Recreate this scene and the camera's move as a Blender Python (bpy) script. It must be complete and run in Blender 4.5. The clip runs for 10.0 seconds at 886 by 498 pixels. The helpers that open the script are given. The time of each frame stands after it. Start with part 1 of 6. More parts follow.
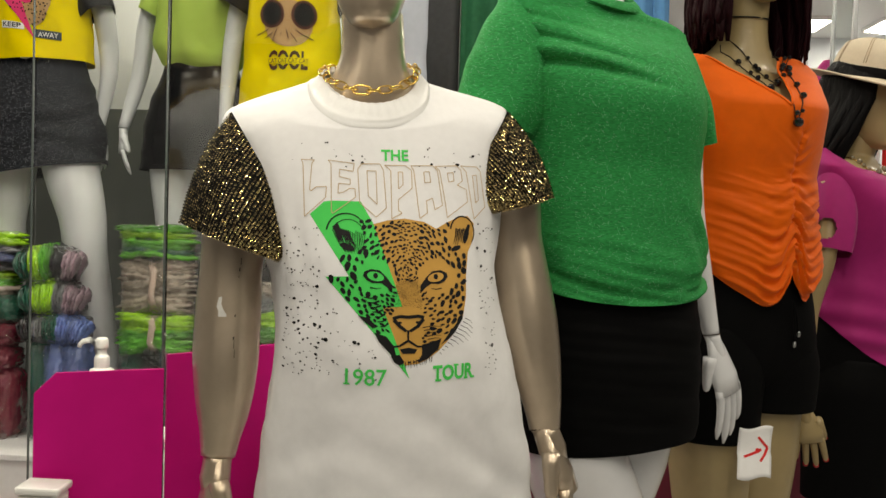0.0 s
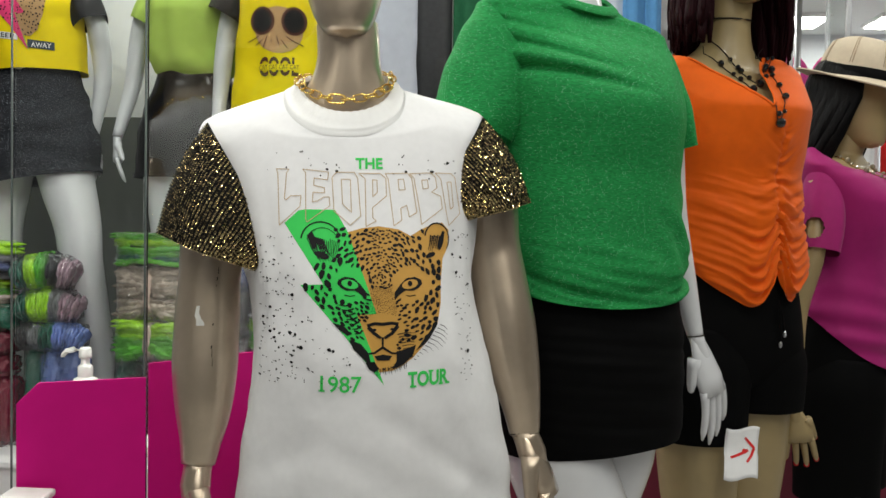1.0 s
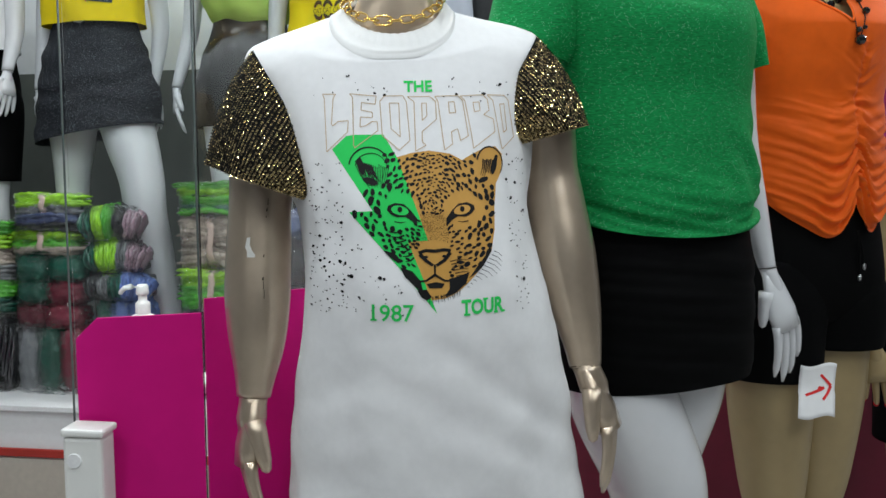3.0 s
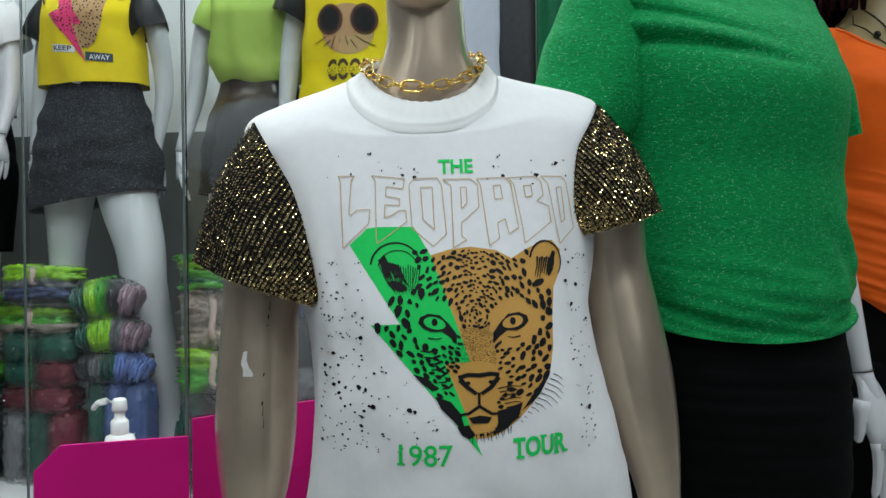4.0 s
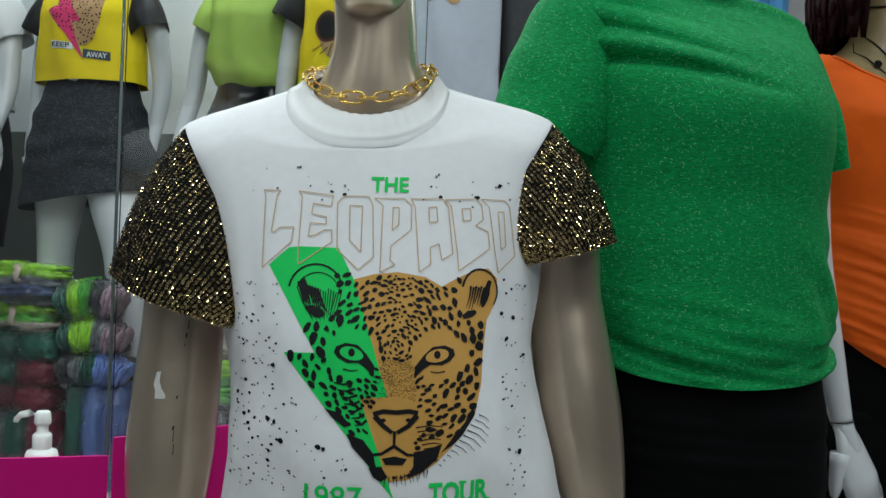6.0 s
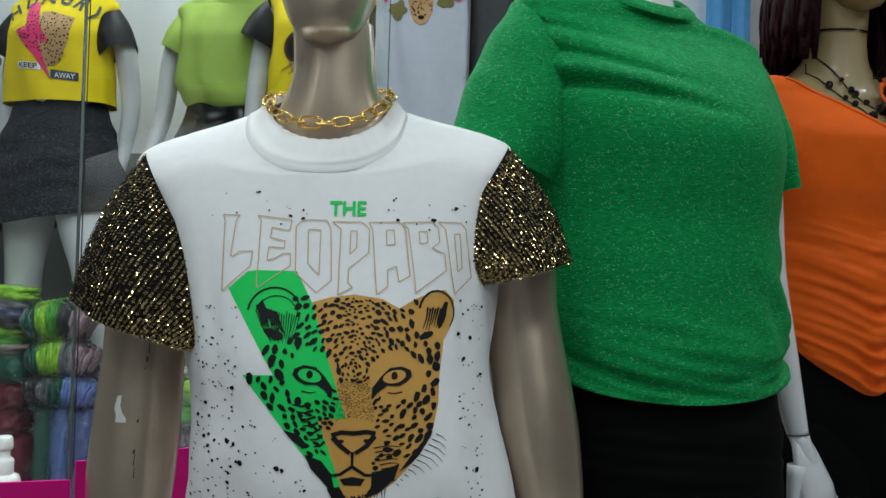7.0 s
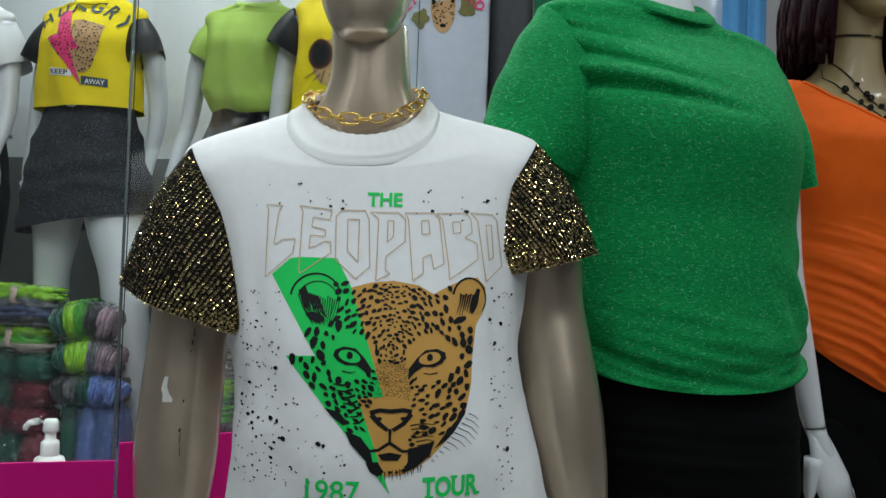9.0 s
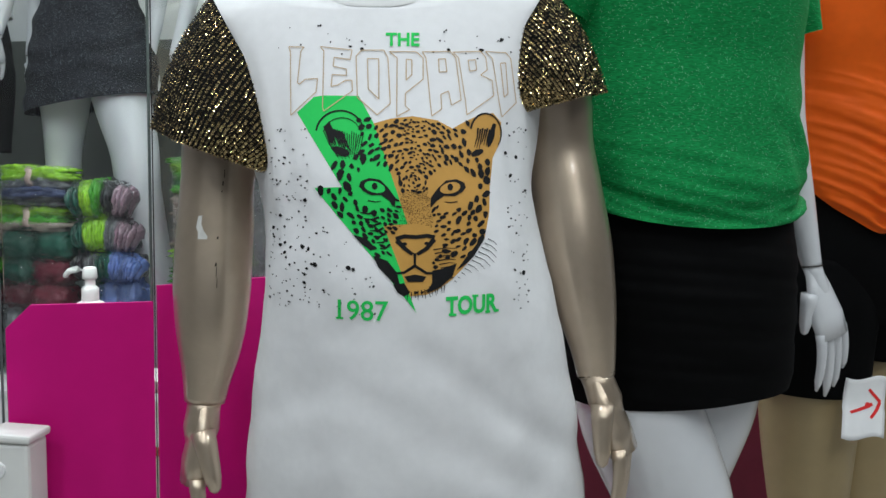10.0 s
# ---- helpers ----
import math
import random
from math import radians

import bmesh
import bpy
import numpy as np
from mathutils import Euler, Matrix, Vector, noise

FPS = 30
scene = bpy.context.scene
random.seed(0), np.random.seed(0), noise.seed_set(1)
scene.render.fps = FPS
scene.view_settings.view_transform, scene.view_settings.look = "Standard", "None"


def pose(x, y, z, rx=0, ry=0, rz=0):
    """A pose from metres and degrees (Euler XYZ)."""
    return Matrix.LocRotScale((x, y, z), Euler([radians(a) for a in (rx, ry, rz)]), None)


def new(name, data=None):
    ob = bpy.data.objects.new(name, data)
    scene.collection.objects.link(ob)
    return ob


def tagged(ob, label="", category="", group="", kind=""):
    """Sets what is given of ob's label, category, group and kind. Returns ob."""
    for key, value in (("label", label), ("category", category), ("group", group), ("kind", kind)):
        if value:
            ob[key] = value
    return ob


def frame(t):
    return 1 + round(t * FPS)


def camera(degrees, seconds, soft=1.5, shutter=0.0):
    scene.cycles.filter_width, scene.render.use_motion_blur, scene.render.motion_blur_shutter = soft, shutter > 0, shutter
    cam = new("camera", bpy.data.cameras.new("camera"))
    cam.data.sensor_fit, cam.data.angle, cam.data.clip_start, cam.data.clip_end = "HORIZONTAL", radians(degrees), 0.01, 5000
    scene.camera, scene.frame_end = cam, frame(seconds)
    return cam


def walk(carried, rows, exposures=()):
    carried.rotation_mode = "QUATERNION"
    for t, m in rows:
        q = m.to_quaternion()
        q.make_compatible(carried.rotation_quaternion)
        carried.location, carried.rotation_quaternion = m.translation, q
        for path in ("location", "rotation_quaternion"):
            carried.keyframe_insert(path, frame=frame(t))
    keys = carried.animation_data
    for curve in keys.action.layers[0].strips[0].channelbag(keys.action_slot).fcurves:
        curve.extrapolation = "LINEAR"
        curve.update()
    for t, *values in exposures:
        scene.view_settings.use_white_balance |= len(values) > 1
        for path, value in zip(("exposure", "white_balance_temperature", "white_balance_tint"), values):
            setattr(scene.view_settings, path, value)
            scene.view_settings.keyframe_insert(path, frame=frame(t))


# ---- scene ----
cam = camera(54.6, 10.0)
ROWS = [
    (0, 0.085, 0.081, 1.297, 3.87, -1.71, 1.67),
    (0.5, 0.112, 0.089, 1.300, 3.72, -1.49, 1.57),
    (1, 0.134, 0.076, 1.307, 4.35, -1.66, 0.92),
    (1.5, 0.138, 0.069, 1.302, 6.69, -1.77, 0.77),
    (2, 0.149, 0.093, 1.267, 8.11, -2.63, 0.02),
    (2.2, 0.148, 0.094, 1.256, 8.15, -4.47, -0.20),
    (3.3, 0.149, 0.167, 1.261, 9.22, -4.43, -0.76),
    (3.5, 0.124, 0.226, 1.278, 9.34, -2.44, -0.93),
    (4, 0.074, 0.364, 1.316, 9.53, -0.94, -0.45),
    (4.5, 0.091, 0.453, 1.317, 9.95, -0.88, 2.19),
    (5, 0.120, 0.464, 1.319, 10.69, -1.06, 2.87),
    (6.5, 0.181, 0.445, 1.336, 11.17, 0.39, 1.95),
    (7, 0.190, 0.439, 1.340, 9.70, 0.89, 1.75),
    (7.5, 0.189, 0.433, 1.351, 9.93, 2.17, 1.85),
    (8, 0.186, 0.426, 1.353, 10.14, 2.88, 2.07),
    (8.5, 0.177, 0.404, 1.334, 10.44, 2.32, 2.49),
    (9, 0.175, 0.389, 1.312, 10.52, 1.67, 2.11),
    (9.5, 0.153, 0.356, 1.278, 10.27, -2.94, 2.04),
    (10, 0.166, 0.331, 1.242, 10.40, -5.41, 0.89),
]


def eye_pose(x, y, z, yaw, pitch, roll):
    """The camera's pose from its place, yaw to the left of +y, pitch up and roll, in degrees."""
    return pose(x, y, z, 0, 0, yaw) @ pose(0, 0, 0, 90 + pitch) @ pose(0, 0, 0, 0, 0, roll)


EXPOSURES = [(0.0, -0.17, 8700, 14), (1.0, -0.14, 7400, 12), (2.0, -0.12, 6800, 11), (3.5, -0.18, 6450, 9), (4.0, -0.35, 6400, 7), (4.5, -0.57, 6400, 5), (7.5, -0.57, 6450, 6), (9.0, -0.56, 6450, 7), (9.5, -0.25, 6480, 9), (10.0, -0.10, 6500, 10)]
walk(cam, [(t, eye_pose(*r)) for t, *r in ROWS], EXPOSURES)

# ---- light ----
world = bpy.data.worlds.new("world")
scene.world = world
world.use_nodes = True
world.node_tree.nodes["Background"].inputs["Color"].default_value = (0.75, 0.85, 1.0, 1)
world.node_tree.nodes["Background"].inputs["Strength"].default_value = 0.1
CEILING = 2.95
LAMP_POWER, LAMP_COLOUR = 7.25, (0.90, 0.985, 1.04)
LAMP_SPOTS = [(x, y) for x in (-1.55, -0.35, 0.85, 2.05) for y in (-1.5, -0.3, 0.9, 2.1)]
LAMP_SPOTS += [(-2.0, 3.05), (-1.15, 3.05), (-0.3, 3.05), (2.6, 3.4), (1.9, 4.6)]
LAMP_SPOTS += [(x, y) for x in (0.7, 1.9, 3.1, 4.3) for y in (5.6, 7.2, 8.8)] + [(0.7, 4.1), (3.6, 4.2)]
for lx, ly in LAMP_SPOTS:
    lamp = bpy.data.lights.new("downlight", "AREA")
    lamp.shape, lamp.size, lamp.energy, lamp.color = "DISK", 0.2, LAMP_POWER, LAMP_COLOUR
    new("downlight_glow", lamp).matrix_world = pose(lx, ly, CEILING - 0.035)

# ---- materials ----


def material(name, colour, rough=0.6, metal=0.0, vary=0.12, grain=40.0, bump=0.15, bump_scale=300.0, sheen=0.0, coat=0.0, stretch=(1, 1, 1), object_random=0.0, island_random=0.0, spec=None):
    """A surface with two scales of colour variation, fine relief and its own gloss."""
    m = bpy.data.materials.new(name)
    m.use_nodes = True
    n, l = m.node_tree.nodes, m.node_tree.links
    b = n["Principled BSDF"]
    b.inputs["Roughness"].default_value = rough
    b.inputs["Metallic"].default_value = metal
    b.inputs["Sheen Weight"].default_value = sheen
    b.inputs["Coat Weight"].default_value = coat
    b.inputs["Coat Roughness"].default_value = 0.08
    b.inputs["Specular IOR Level"].default_value = spec if spec is not None else (0.18 if rough >= 0.6 and not metal else 0.5)
    co = n.new("ShaderNodeTexCoord")
    mp = n.new("ShaderNodeMapping")
    mp.inputs["Scale"].default_value = stretch
    l.new(co.outputs["Object"], mp.inputs["Vector"])
    big, fine = n.new("ShaderNodeTexNoise"), n.new("ShaderNodeTexNoise")
    big.inputs["Scale"].default_value, big.inputs["Detail"].default_value = grain * 0.15, 4
    fine.inputs["Scale"].default_value, fine.inputs["Detail"].default_value = grain * 4, 6
    for t in (big, fine):
        l.new(mp.outputs["Vector"], t.inputs["Vector"])
    mix = n.new("ShaderNodeMath")
    mix.operation = "ADD"
    l.new(big.outputs["Fac"], mix.inputs[0])
    l.new(fine.outputs["Fac"], mix.inputs[1])
    last = mix.outputs[0]
    rng = n.new("ShaderNodeMapRange")
    rng.inputs["From Min"].default_value, rng.inputs["From Max"].default_value = 0.6, 1.4
    rng.inputs["To Min"].default_value, rng.inputs["To Max"].default_value = 1 - vary, 1 + vary
    l.new(last, rng.inputs["Value"])
    hsv = n.new("ShaderNodeHueSaturation")
    hsv.inputs["Color"].default_value = (*colour, 1)
    l.new(rng.outputs["Result"], hsv.inputs["Value"])
    if object_random or island_random:
        src = n.new("ShaderNodeObjectInfo").outputs["Random"] if object_random else n.new("ShaderNodeNewGeometry").outputs["Random Per Island"]
        amount = object_random or island_random
        r2 = n.new("ShaderNodeMapRange")
        r2.inputs["To Min"].default_value, r2.inputs["To Max"].default_value = 1 - amount, 1 + amount
        l.new(src, r2.inputs["Value"])
        mul = n.new("ShaderNodeMath")
        mul.operation = "MULTIPLY"
        l.new(rng.outputs["Result"], mul.inputs[0])
        l.new(r2.outputs["Result"], mul.inputs[1])
        l.new(mul.outputs[0], hsv.inputs["Value"])
    l.new(hsv.outputs["Color"], b.inputs["Base Color"])
    if bump:
        t = n.new("ShaderNodeTexNoise")
        t.inputs["Scale"].default_value, t.inputs["Detail"].default_value = bump_scale, 5
        l.new(mp.outputs["Vector"], t.inputs["Vector"])
        bp = n.new("ShaderNodeBump")
        bp.inputs["Strength"].default_value, bp.inputs["Distance"].default_value = bump, 0.002
        l.new(t.outputs["Fac"], bp.inputs["Height"])
        l.new(bp.outputs["Normal"], b.inputs["Normal"])
    return m


def glitter_fabric(name, dark, light, painted_glint, amount=0.72, scale=900.0, stretch=(0.5, 0.5, 1.6), dots=400.0):
    """Knit with short horizontal slubs; glints of shiny threads are pale dots in the colour."""
    m = material(name, dark, rough=0.8, vary=0.22, grain=30, bump=0.35, bump_scale=420, stretch=stretch, spec=0.2)
    n, l = m.node_tree.nodes, m.node_tree.links
    b = n["Principled BSDF"]
    base = b.inputs["Base Color"].links[0].from_socket
    mp = n["Mapping"]
    t = n.new("ShaderNodeTexNoise")
    t.inputs["Scale"].default_value, t.inputs["Detail"].default_value = scale * 0.2, 4
    l.new(mp.outputs["Vector"], t.inputs["Vector"])
    ramp = n.new("ShaderNodeMapRange")
    ramp.inputs["From Min"].default_value, ramp.inputs["From Max"].default_value = 0.40, 0.68
    l.new(t.outputs["Fac"], ramp.inputs["Value"])
    mx = n.new("ShaderNodeMix")
    mx.data_type = "RGBA"
    l.new(ramp.outputs["Result"], mx.inputs["Factor"])
    l.new(base, mx.inputs["A"])
    mx.inputs["B"].default_value = (*light, 1)
    # small pale dots painted into the base colour as glints
    v = n.new("ShaderNodeTexVoronoi")
    v.inputs["Scale"].default_value = dots
    l.new(n["Texture Coordinate"].outputs["Object"], v.inputs["Vector"])
    hit = n.new("ShaderNodeMath")
    hit.operation = "GREATER_THAN"
    hit.inputs[1].default_value = amount
    sep = n.new("ShaderNodeSeparateColor")
    l.new(v.outputs["Color"], sep.inputs["Color"])
    l.new(sep.outputs["Red"], hit.inputs[0])
    near = n.new("ShaderNodeMath")
    near.operation = "LESS_THAN"
    near.inputs[1].default_value = 0.27
    l.new(v.outputs["Distance"], near.inputs[0])
    both = n.new("ShaderNodeMath")
    both.operation = "MULTIPLY"
    l.new(hit.outputs[0], both.inputs[0])
    l.new(near.outputs[0], both.inputs[1])
    mx2 = n.new("ShaderNodeMix")
    mx2.data_type = "RGBA"
    l.new(both.outputs[0], mx2.inputs["Factor"])
    l.new(mx.outputs["Result"], mx2.inputs["A"])
    mx2.inputs["B"].default_value = (*painted_glint, 1)
    l.new(mx2.outputs["Result"], b.inputs["Base Color"])
    return m


def glass_material(name, tint=(0.97, 1.0, 0.99), rough=0.0):
    m = bpy.data.materials.new(name)
    m.use_nodes = True
    b = m.node_tree.nodes["Principled BSDF"]
    b.inputs["Base Color"].default_value = (*tint, 1)
    b.inputs["Roughness"].default_value = rough
    b.inputs["Transmission Weight"].default_value = 1.0
    b.inputs["IOR"].default_value = 1.5
    return m


def glow(name, colour, strength):
    m = bpy.data.materials.new(name)
    m.use_nodes = True
    b = m.node_tree.nodes["Principled BSDF"]
    b.inputs["Emission Color"].default_value = (*colour, 1)
    b.inputs["Emission Strength"].default_value = strength
    return m


def wrinkled(m, scale, strength):
    """Adds crumpled relief to a clear sheet."""
    n, l = m.node_tree.nodes, m.node_tree.links
    co, t, bp = n.new("ShaderNodeTexCoord"), n.new("ShaderNodeTexNoise"), n.new("ShaderNodeBump")
    t.inputs["Scale"].default_value, t.inputs["Detail"].default_value, t.inputs["Distortion"].default_value = scale, 4, 1.2
    bp.inputs["Strength"].default_value, bp.inputs["Distance"].default_value = strength, 0.025
    l.new(co.outputs["Object"], t.inputs["Vector"])
    l.new(t.outputs["Fac"], bp.inputs["Height"])
    l.new(bp.outputs["Normal"], n["Principled BSDF"].inputs["Normal"])
    return m


M = {
    # dark grey for the unseen walls, so they bounce little light
    "wall_far": material("unseen_wall_dark", (0.20, 0.20, 0.21), 0.7, vary=0.12, grain=6, bump=0.1),
    "wall": material("painted_wall", (0.59, 0.61, 0.62), 0.6, vary=0.05, grain=12, bump=0.1),
    "ceiling": material("painted_ceiling", (0.78, 0.8, 0.8), 0.7, vary=0.04, grain=10, bump=0.05),
    "floor": material("floor_tile", (0.38, 0.37, 0.355), 0.22, vary=0.12, grain=8, bump=0.03),
    "joint": material("tile_joint", (0.2, 0.19, 0.18), 0.8),
    "white_knit": material("white_cotton", (0.78, 0.78, 0.785), 0.9, vary=0.04, grain=20, bump=0.10, bump_scale=1100),
    "white_trim": material("white_ribbing", (0.82, 0.82, 0.81), 0.85, vary=0.03, grain=60, bump=0.3, bump_scale=700, stretch=(3, 3, 0.4), sheen=0.1),
    "bronze": material("bronze_lacquer", (0.55, 0.445, 0.335), 0.29, metal=0.72, vary=0.10, grain=9, bump=0.03, bump_scale=25, coat=0.7),
    "white_gloss": material("white_lacquer", (0.74, 0.75, 0.77), 0.22, vary=0.03, grain=9, bump=0.01, coat=0.6),
    "white_satin": material("white_satin_lacquer", (0.62, 0.64, 0.66), 0.35, vary=0.04, grain=9, bump=0.02, coat=0.3),
    "tan": material("tan_lacquer", (0.37, 0.275, 0.135), 0.42, vary=0.06, grain=9, bump=0.02, coat=0.15),
    "seam": material("seam_dark", (0.05, 0.04, 0.03), 0.7),
    "chip": material("bare_plaster", (0.75, 0.74, 0.7), 0.8, vary=0.15),
    "sequin_base": material("sequin_mesh_cloth", (0.004, 0.0035, 0.003), 0.7, vary=0.3, grain=60, spec=0.1),
    "sequin": material("gold_sequin", (0.37, 0.28, 0.135), 0.11, metal=1.0, vary=0.2, grain=300, bump=0, island_random=0.9),
    "gold": material("gold_metal", (0.83, 0.56, 0.16), 0.18, metal=1.0, vary=0.06, grain=60, bump=0.02),
    "green_glitter": glitter_fabric("green_glitter_knit", (0.002, 0.175, 0.040), (0.007, 0.35, 0.092), (0.50, 0.92, 0.64), 0.90, 2100.0, (0.28, 0.28, 2.4), dots=640.0),
    "black_cloth": material("black_stretch_cloth", (0.0022, 0.0022, 0.0024), 0.78, vary=0.3, grain=20, bump=0.2, bump_scale=500, spec=0.07),
    "orange": material("orange_viscose", (0.80, 0.115, 0.004), 0.62, vary=0.07, grain=14, bump=0.12, bump_scale=800, sheen=0.1),
    "magenta": material("magenta_viscose", (0.34, 0.012, 0.135), 0.62, vary=0.08, grain=14, bump=0.12, bump_scale=800, sheen=0.1),
    "yellow": material("yellow_jersey", (0.80, 0.62, 0.01), 0.75, vary=0.07, grain=12, bump=0.12, bump_scale=700),
    "lime": material("lime_jersey", (0.36, 0.52, 0.10), 0.75, vary=0.07, grain=12, bump=0.12, bump_scale=700),
    "grey_glitter": glitter_fabric("charcoal_glitter_knit", (0.007, 0.008, 0.011), (0.028, 0.032, 0.040), (0.50, 0.55, 0.62), 0.78, 800.0, dots=430.0),
    "leather": material("black_leatherette", (0.004, 0.004, 0.005), 0.20, vary=0.2, grain=20, bump=0.10, bump_scale=30, spec=0.10),
    "black_satin": material("black_satin", (0.005, 0.005, 0.006), 0.5, spec=0.2, vary=0.2, grain=20, bump=0.15, bump_scale=300),
    "pink_board": material("magenta_card_board", (0.62, 0.004, 0.205), 0.6, vary=0.05, grain=6, bump=0.04),
    "white_card": material("white_card", (0.83, 0.83, 0.83), 0.6, vary=0.04, grain=14, bump=0.05),
    "white_plastic": material("white_plastic", (0.78, 0.78, 0.75), 0.35, vary=0.03, grain=10, bump=0.0),
    "print_green": material("green_print_ink", (0.02, 0.60, 0.11), 0.6, vary=0.04, grain=40, bump=0.1, bump_scale=900),
    "print_ochre": material("ochre_print_ink", (0.56, 0.30, 0.07), 0.6, vary=0.05, grain=40, bump=0.1, bump_scale=900),
    "print_black": material("black_print_ink", (0.006, 0.006, 0.0065), 0.6, vary=0.2, grain=40, bump=0.1, bump_scale=900),
    "print_gold": material("tan_outline_ink", (0.55, 0.40, 0.24), 0.6, vary=0.08, grain=60),
    # white cloth with the bluish shade behind the glass put into its colour
    "white_gauze": material("shade_tinted_white_viscose", (0.46, 0.50, 0.57), 0.8, vary=0.06, grain=10, bump=0.15, bump_scale=500),
    "wall_light": material("white_painted_partition", (0.62, 0.65, 0.70), 0.5, vary=0.04, grain=8, bump=0.05),
    "red_strip": material("red_edge_strip", (0.42, 0.03, 0.02), 0.5, vary=0.1, grain=20),
    "beige_tile": material("beige_glazed_tile", (0.50, 0.45, 0.38), 0.3, vary=0.1, grain=12),
    "print_pink": material("pink_print_ink", (0.75, 0.05, 0.17), 0.6, vary=0.06, grain=40),
    "print_grey": material("slate_print_ink", (0.05, 0.07, 0.09), 0.6, vary=0.1, grain=40),
    "print_tan": material("tan_print_ink", (0.50, 0.30, 0.14), 0.6, vary=0.15, grain=80),
    "print_brown": material("brown_print_ink", (0.10, 0.035, 0.02), 0.6, vary=0.1, grain=40),
    "print_red": material("red_marker_ink", (0.75, 0.03, 0.03), 0.6, vary=0.1, grain=60),
    "print_olive": material("olive_print_ink", (0.16, 0.15, 0.05), 0.6, vary=0.3, grain=100),
    "wig_burgundy": material("burgundy_wig_hair", (0.016, 0.002, 0.004), 0.5, spec=0.10, vary=0.5, grain=30, bump=0.6, bump_scale=90, stretch=(6, 6, 0.35)),
    "wig_black": material("black_wig_hair", (0.0022, 0.0022, 0.0025), 0.45, spec=0.12, vary=0.4, grain=30, bump=0.6, bump_scale=90, stretch=(6, 6, 0.35)),
    "straw": material("cream_plaid_hat_cloth", (0.62, 0.53, 0.40), 0.8, vary=0.08, grain=20, bump=0.25, bump_scale=500),
    "straw_line": material("brown_plaid_thread", (0.30, 0.20, 0.12), 0.8, vary=0.2),
    "black_bead": material("black_faceted_bead", (0.008, 0.008, 0.009), 0.12, vary=0.1, coat=0.5),
    "cord": material("dark_cord", (0.02, 0.018, 0.016), 0.7),
    "crystal": material("champagne_crystal", (0.70, 0.62, 0.45), 0.08, metal=0.6, vary=0.2, object_random=0.4),
    "nail": material("red_nail_varnish", (0.55, 0.01, 0.015), 0.15, coat=0.6),
    "steel": material("brushed_steel", (0.45, 0.46, 0.47), 0.3, metal=1.0, vary=0.08, grain=30),
    "dark_edge": material("dark_edge_strip", (0.06, 0.07, 0.07), 0.4),
    "glass_edge": material("green_grey_glass_edge", (0.10, 0.125, 0.12), 0.2, vary=0.1, coat=0.5),
    "blue_cloth": material("sky_blue_cloth", (0.10, 0.32, 0.62), 0.75, vary=0.1, grain=12, bump=0.2),
    "grey_cloth": material("dark_grey_cloth", (0.05, 0.052, 0.055), 0.8, vary=0.15, grain=12, bump=0.2),
    "green_cloth": material("deep_green_cloth", (0.01, 0.10, 0.045), 0.75, vary=0.2, grain=12, bump=0.2),
    "rust_cloth": material("rust_orange_cloth", (0.42, 0.12, 0.03), 0.75, vary=0.15, grain=12, bump=0.2),
    "pink_cloth": material("hot_pink_cloth", (0.75, 0.06, 0.30), 0.75, vary=0.15, grain=12, bump=0.2),
    "red_cloth": material("red_cloth", (0.55, 0.02, 0.02), 0.75, vary=0.15, grain=12, bump=0.2),
    "strap": material("beige_fabric_strip", (0.55, 0.42, 0.36), 0.8, vary=0.12, grain=40),
    "lamp_white": glow("lamp_diffuser", (0.95, 1.0, 0.98), 14.0),
    "lamp_rim": material("white_lamp_rim", (0.8, 0.8, 0.8), 0.4),
    "back_board": material("grey_olive_board", (0.10, 0.11, 0.10), 0.6, vary=0.1, grain=5, bump=0.05),
    "maroon": material("maroon_panel", (0.16, 0.008, 0.03), 0.5, vary=0.1, grain=8),
    "glass": glass_material("clear_glass"),
    "film": wrinkled(glass_material("thin_clear_film", (1, 1, 1), 0.10), 60.0, 1.0),
}
WRAPPED = {}
for key, colour in (("lime", (0.17, 0.36, 0.015)), ("leaf", (0.04, 0.21, 0.015)), ("beige", (0.24, 0.20, 0.165)), ("pine", (0.004, 0.05, 0.032)), ("slate", (0.07, 0.11, 0.27)), ("lilac", (0.17, 0.115, 0.14)), ("maroon", (0.085, 0.008, 0.018)), ("black", (0.015, 0.016, 0.018)), ("grey", (0.10, 0.105, 0.11)), ("navy", (0.03, 0.04, 0.09))):
    WRAPPED[key] = material("wrapped_" + key + "_cloth", tuple(min(1, q * 1.4) for q in colour), 0.24, vary=0.5, grain=30, bump=1.0, bump_scale=42, coat=0.7, object_random=0.4)
    crumple = WRAPPED[key].node_tree.nodes
    crumple["Bump"].inputs["Distance"].default_value = 0.006
    crumple["Noise Texture.002"].noise_type = "RIDGED_MULTIFRACTAL"

# ---- building helpers ----


def obj(name, verts, faces, mat, parent=None, label="", smooth=True):
    """One mesh object from vertices and faces; mat may be a list with one index per face in a second item."""
    me = bpy.data.meshes.new(name)
    me.from_pydata([tuple(v) for v in verts], [], faces)
    if isinstance(mat, tuple):
        for m in mat[0]:
            me.materials.append(m)
        me.polygons.foreach_set("material_index", mat[1])
    else:
        me.materials.append(mat)
    if smooth:
        me.polygons.foreach_set("use_smooth", [True] * len(me.polygons))
    me.update()
    ob = new(name, me)
    if parent is not None:
        ob.parent = parent
    if label:
        tagged(ob, label)
    return ob


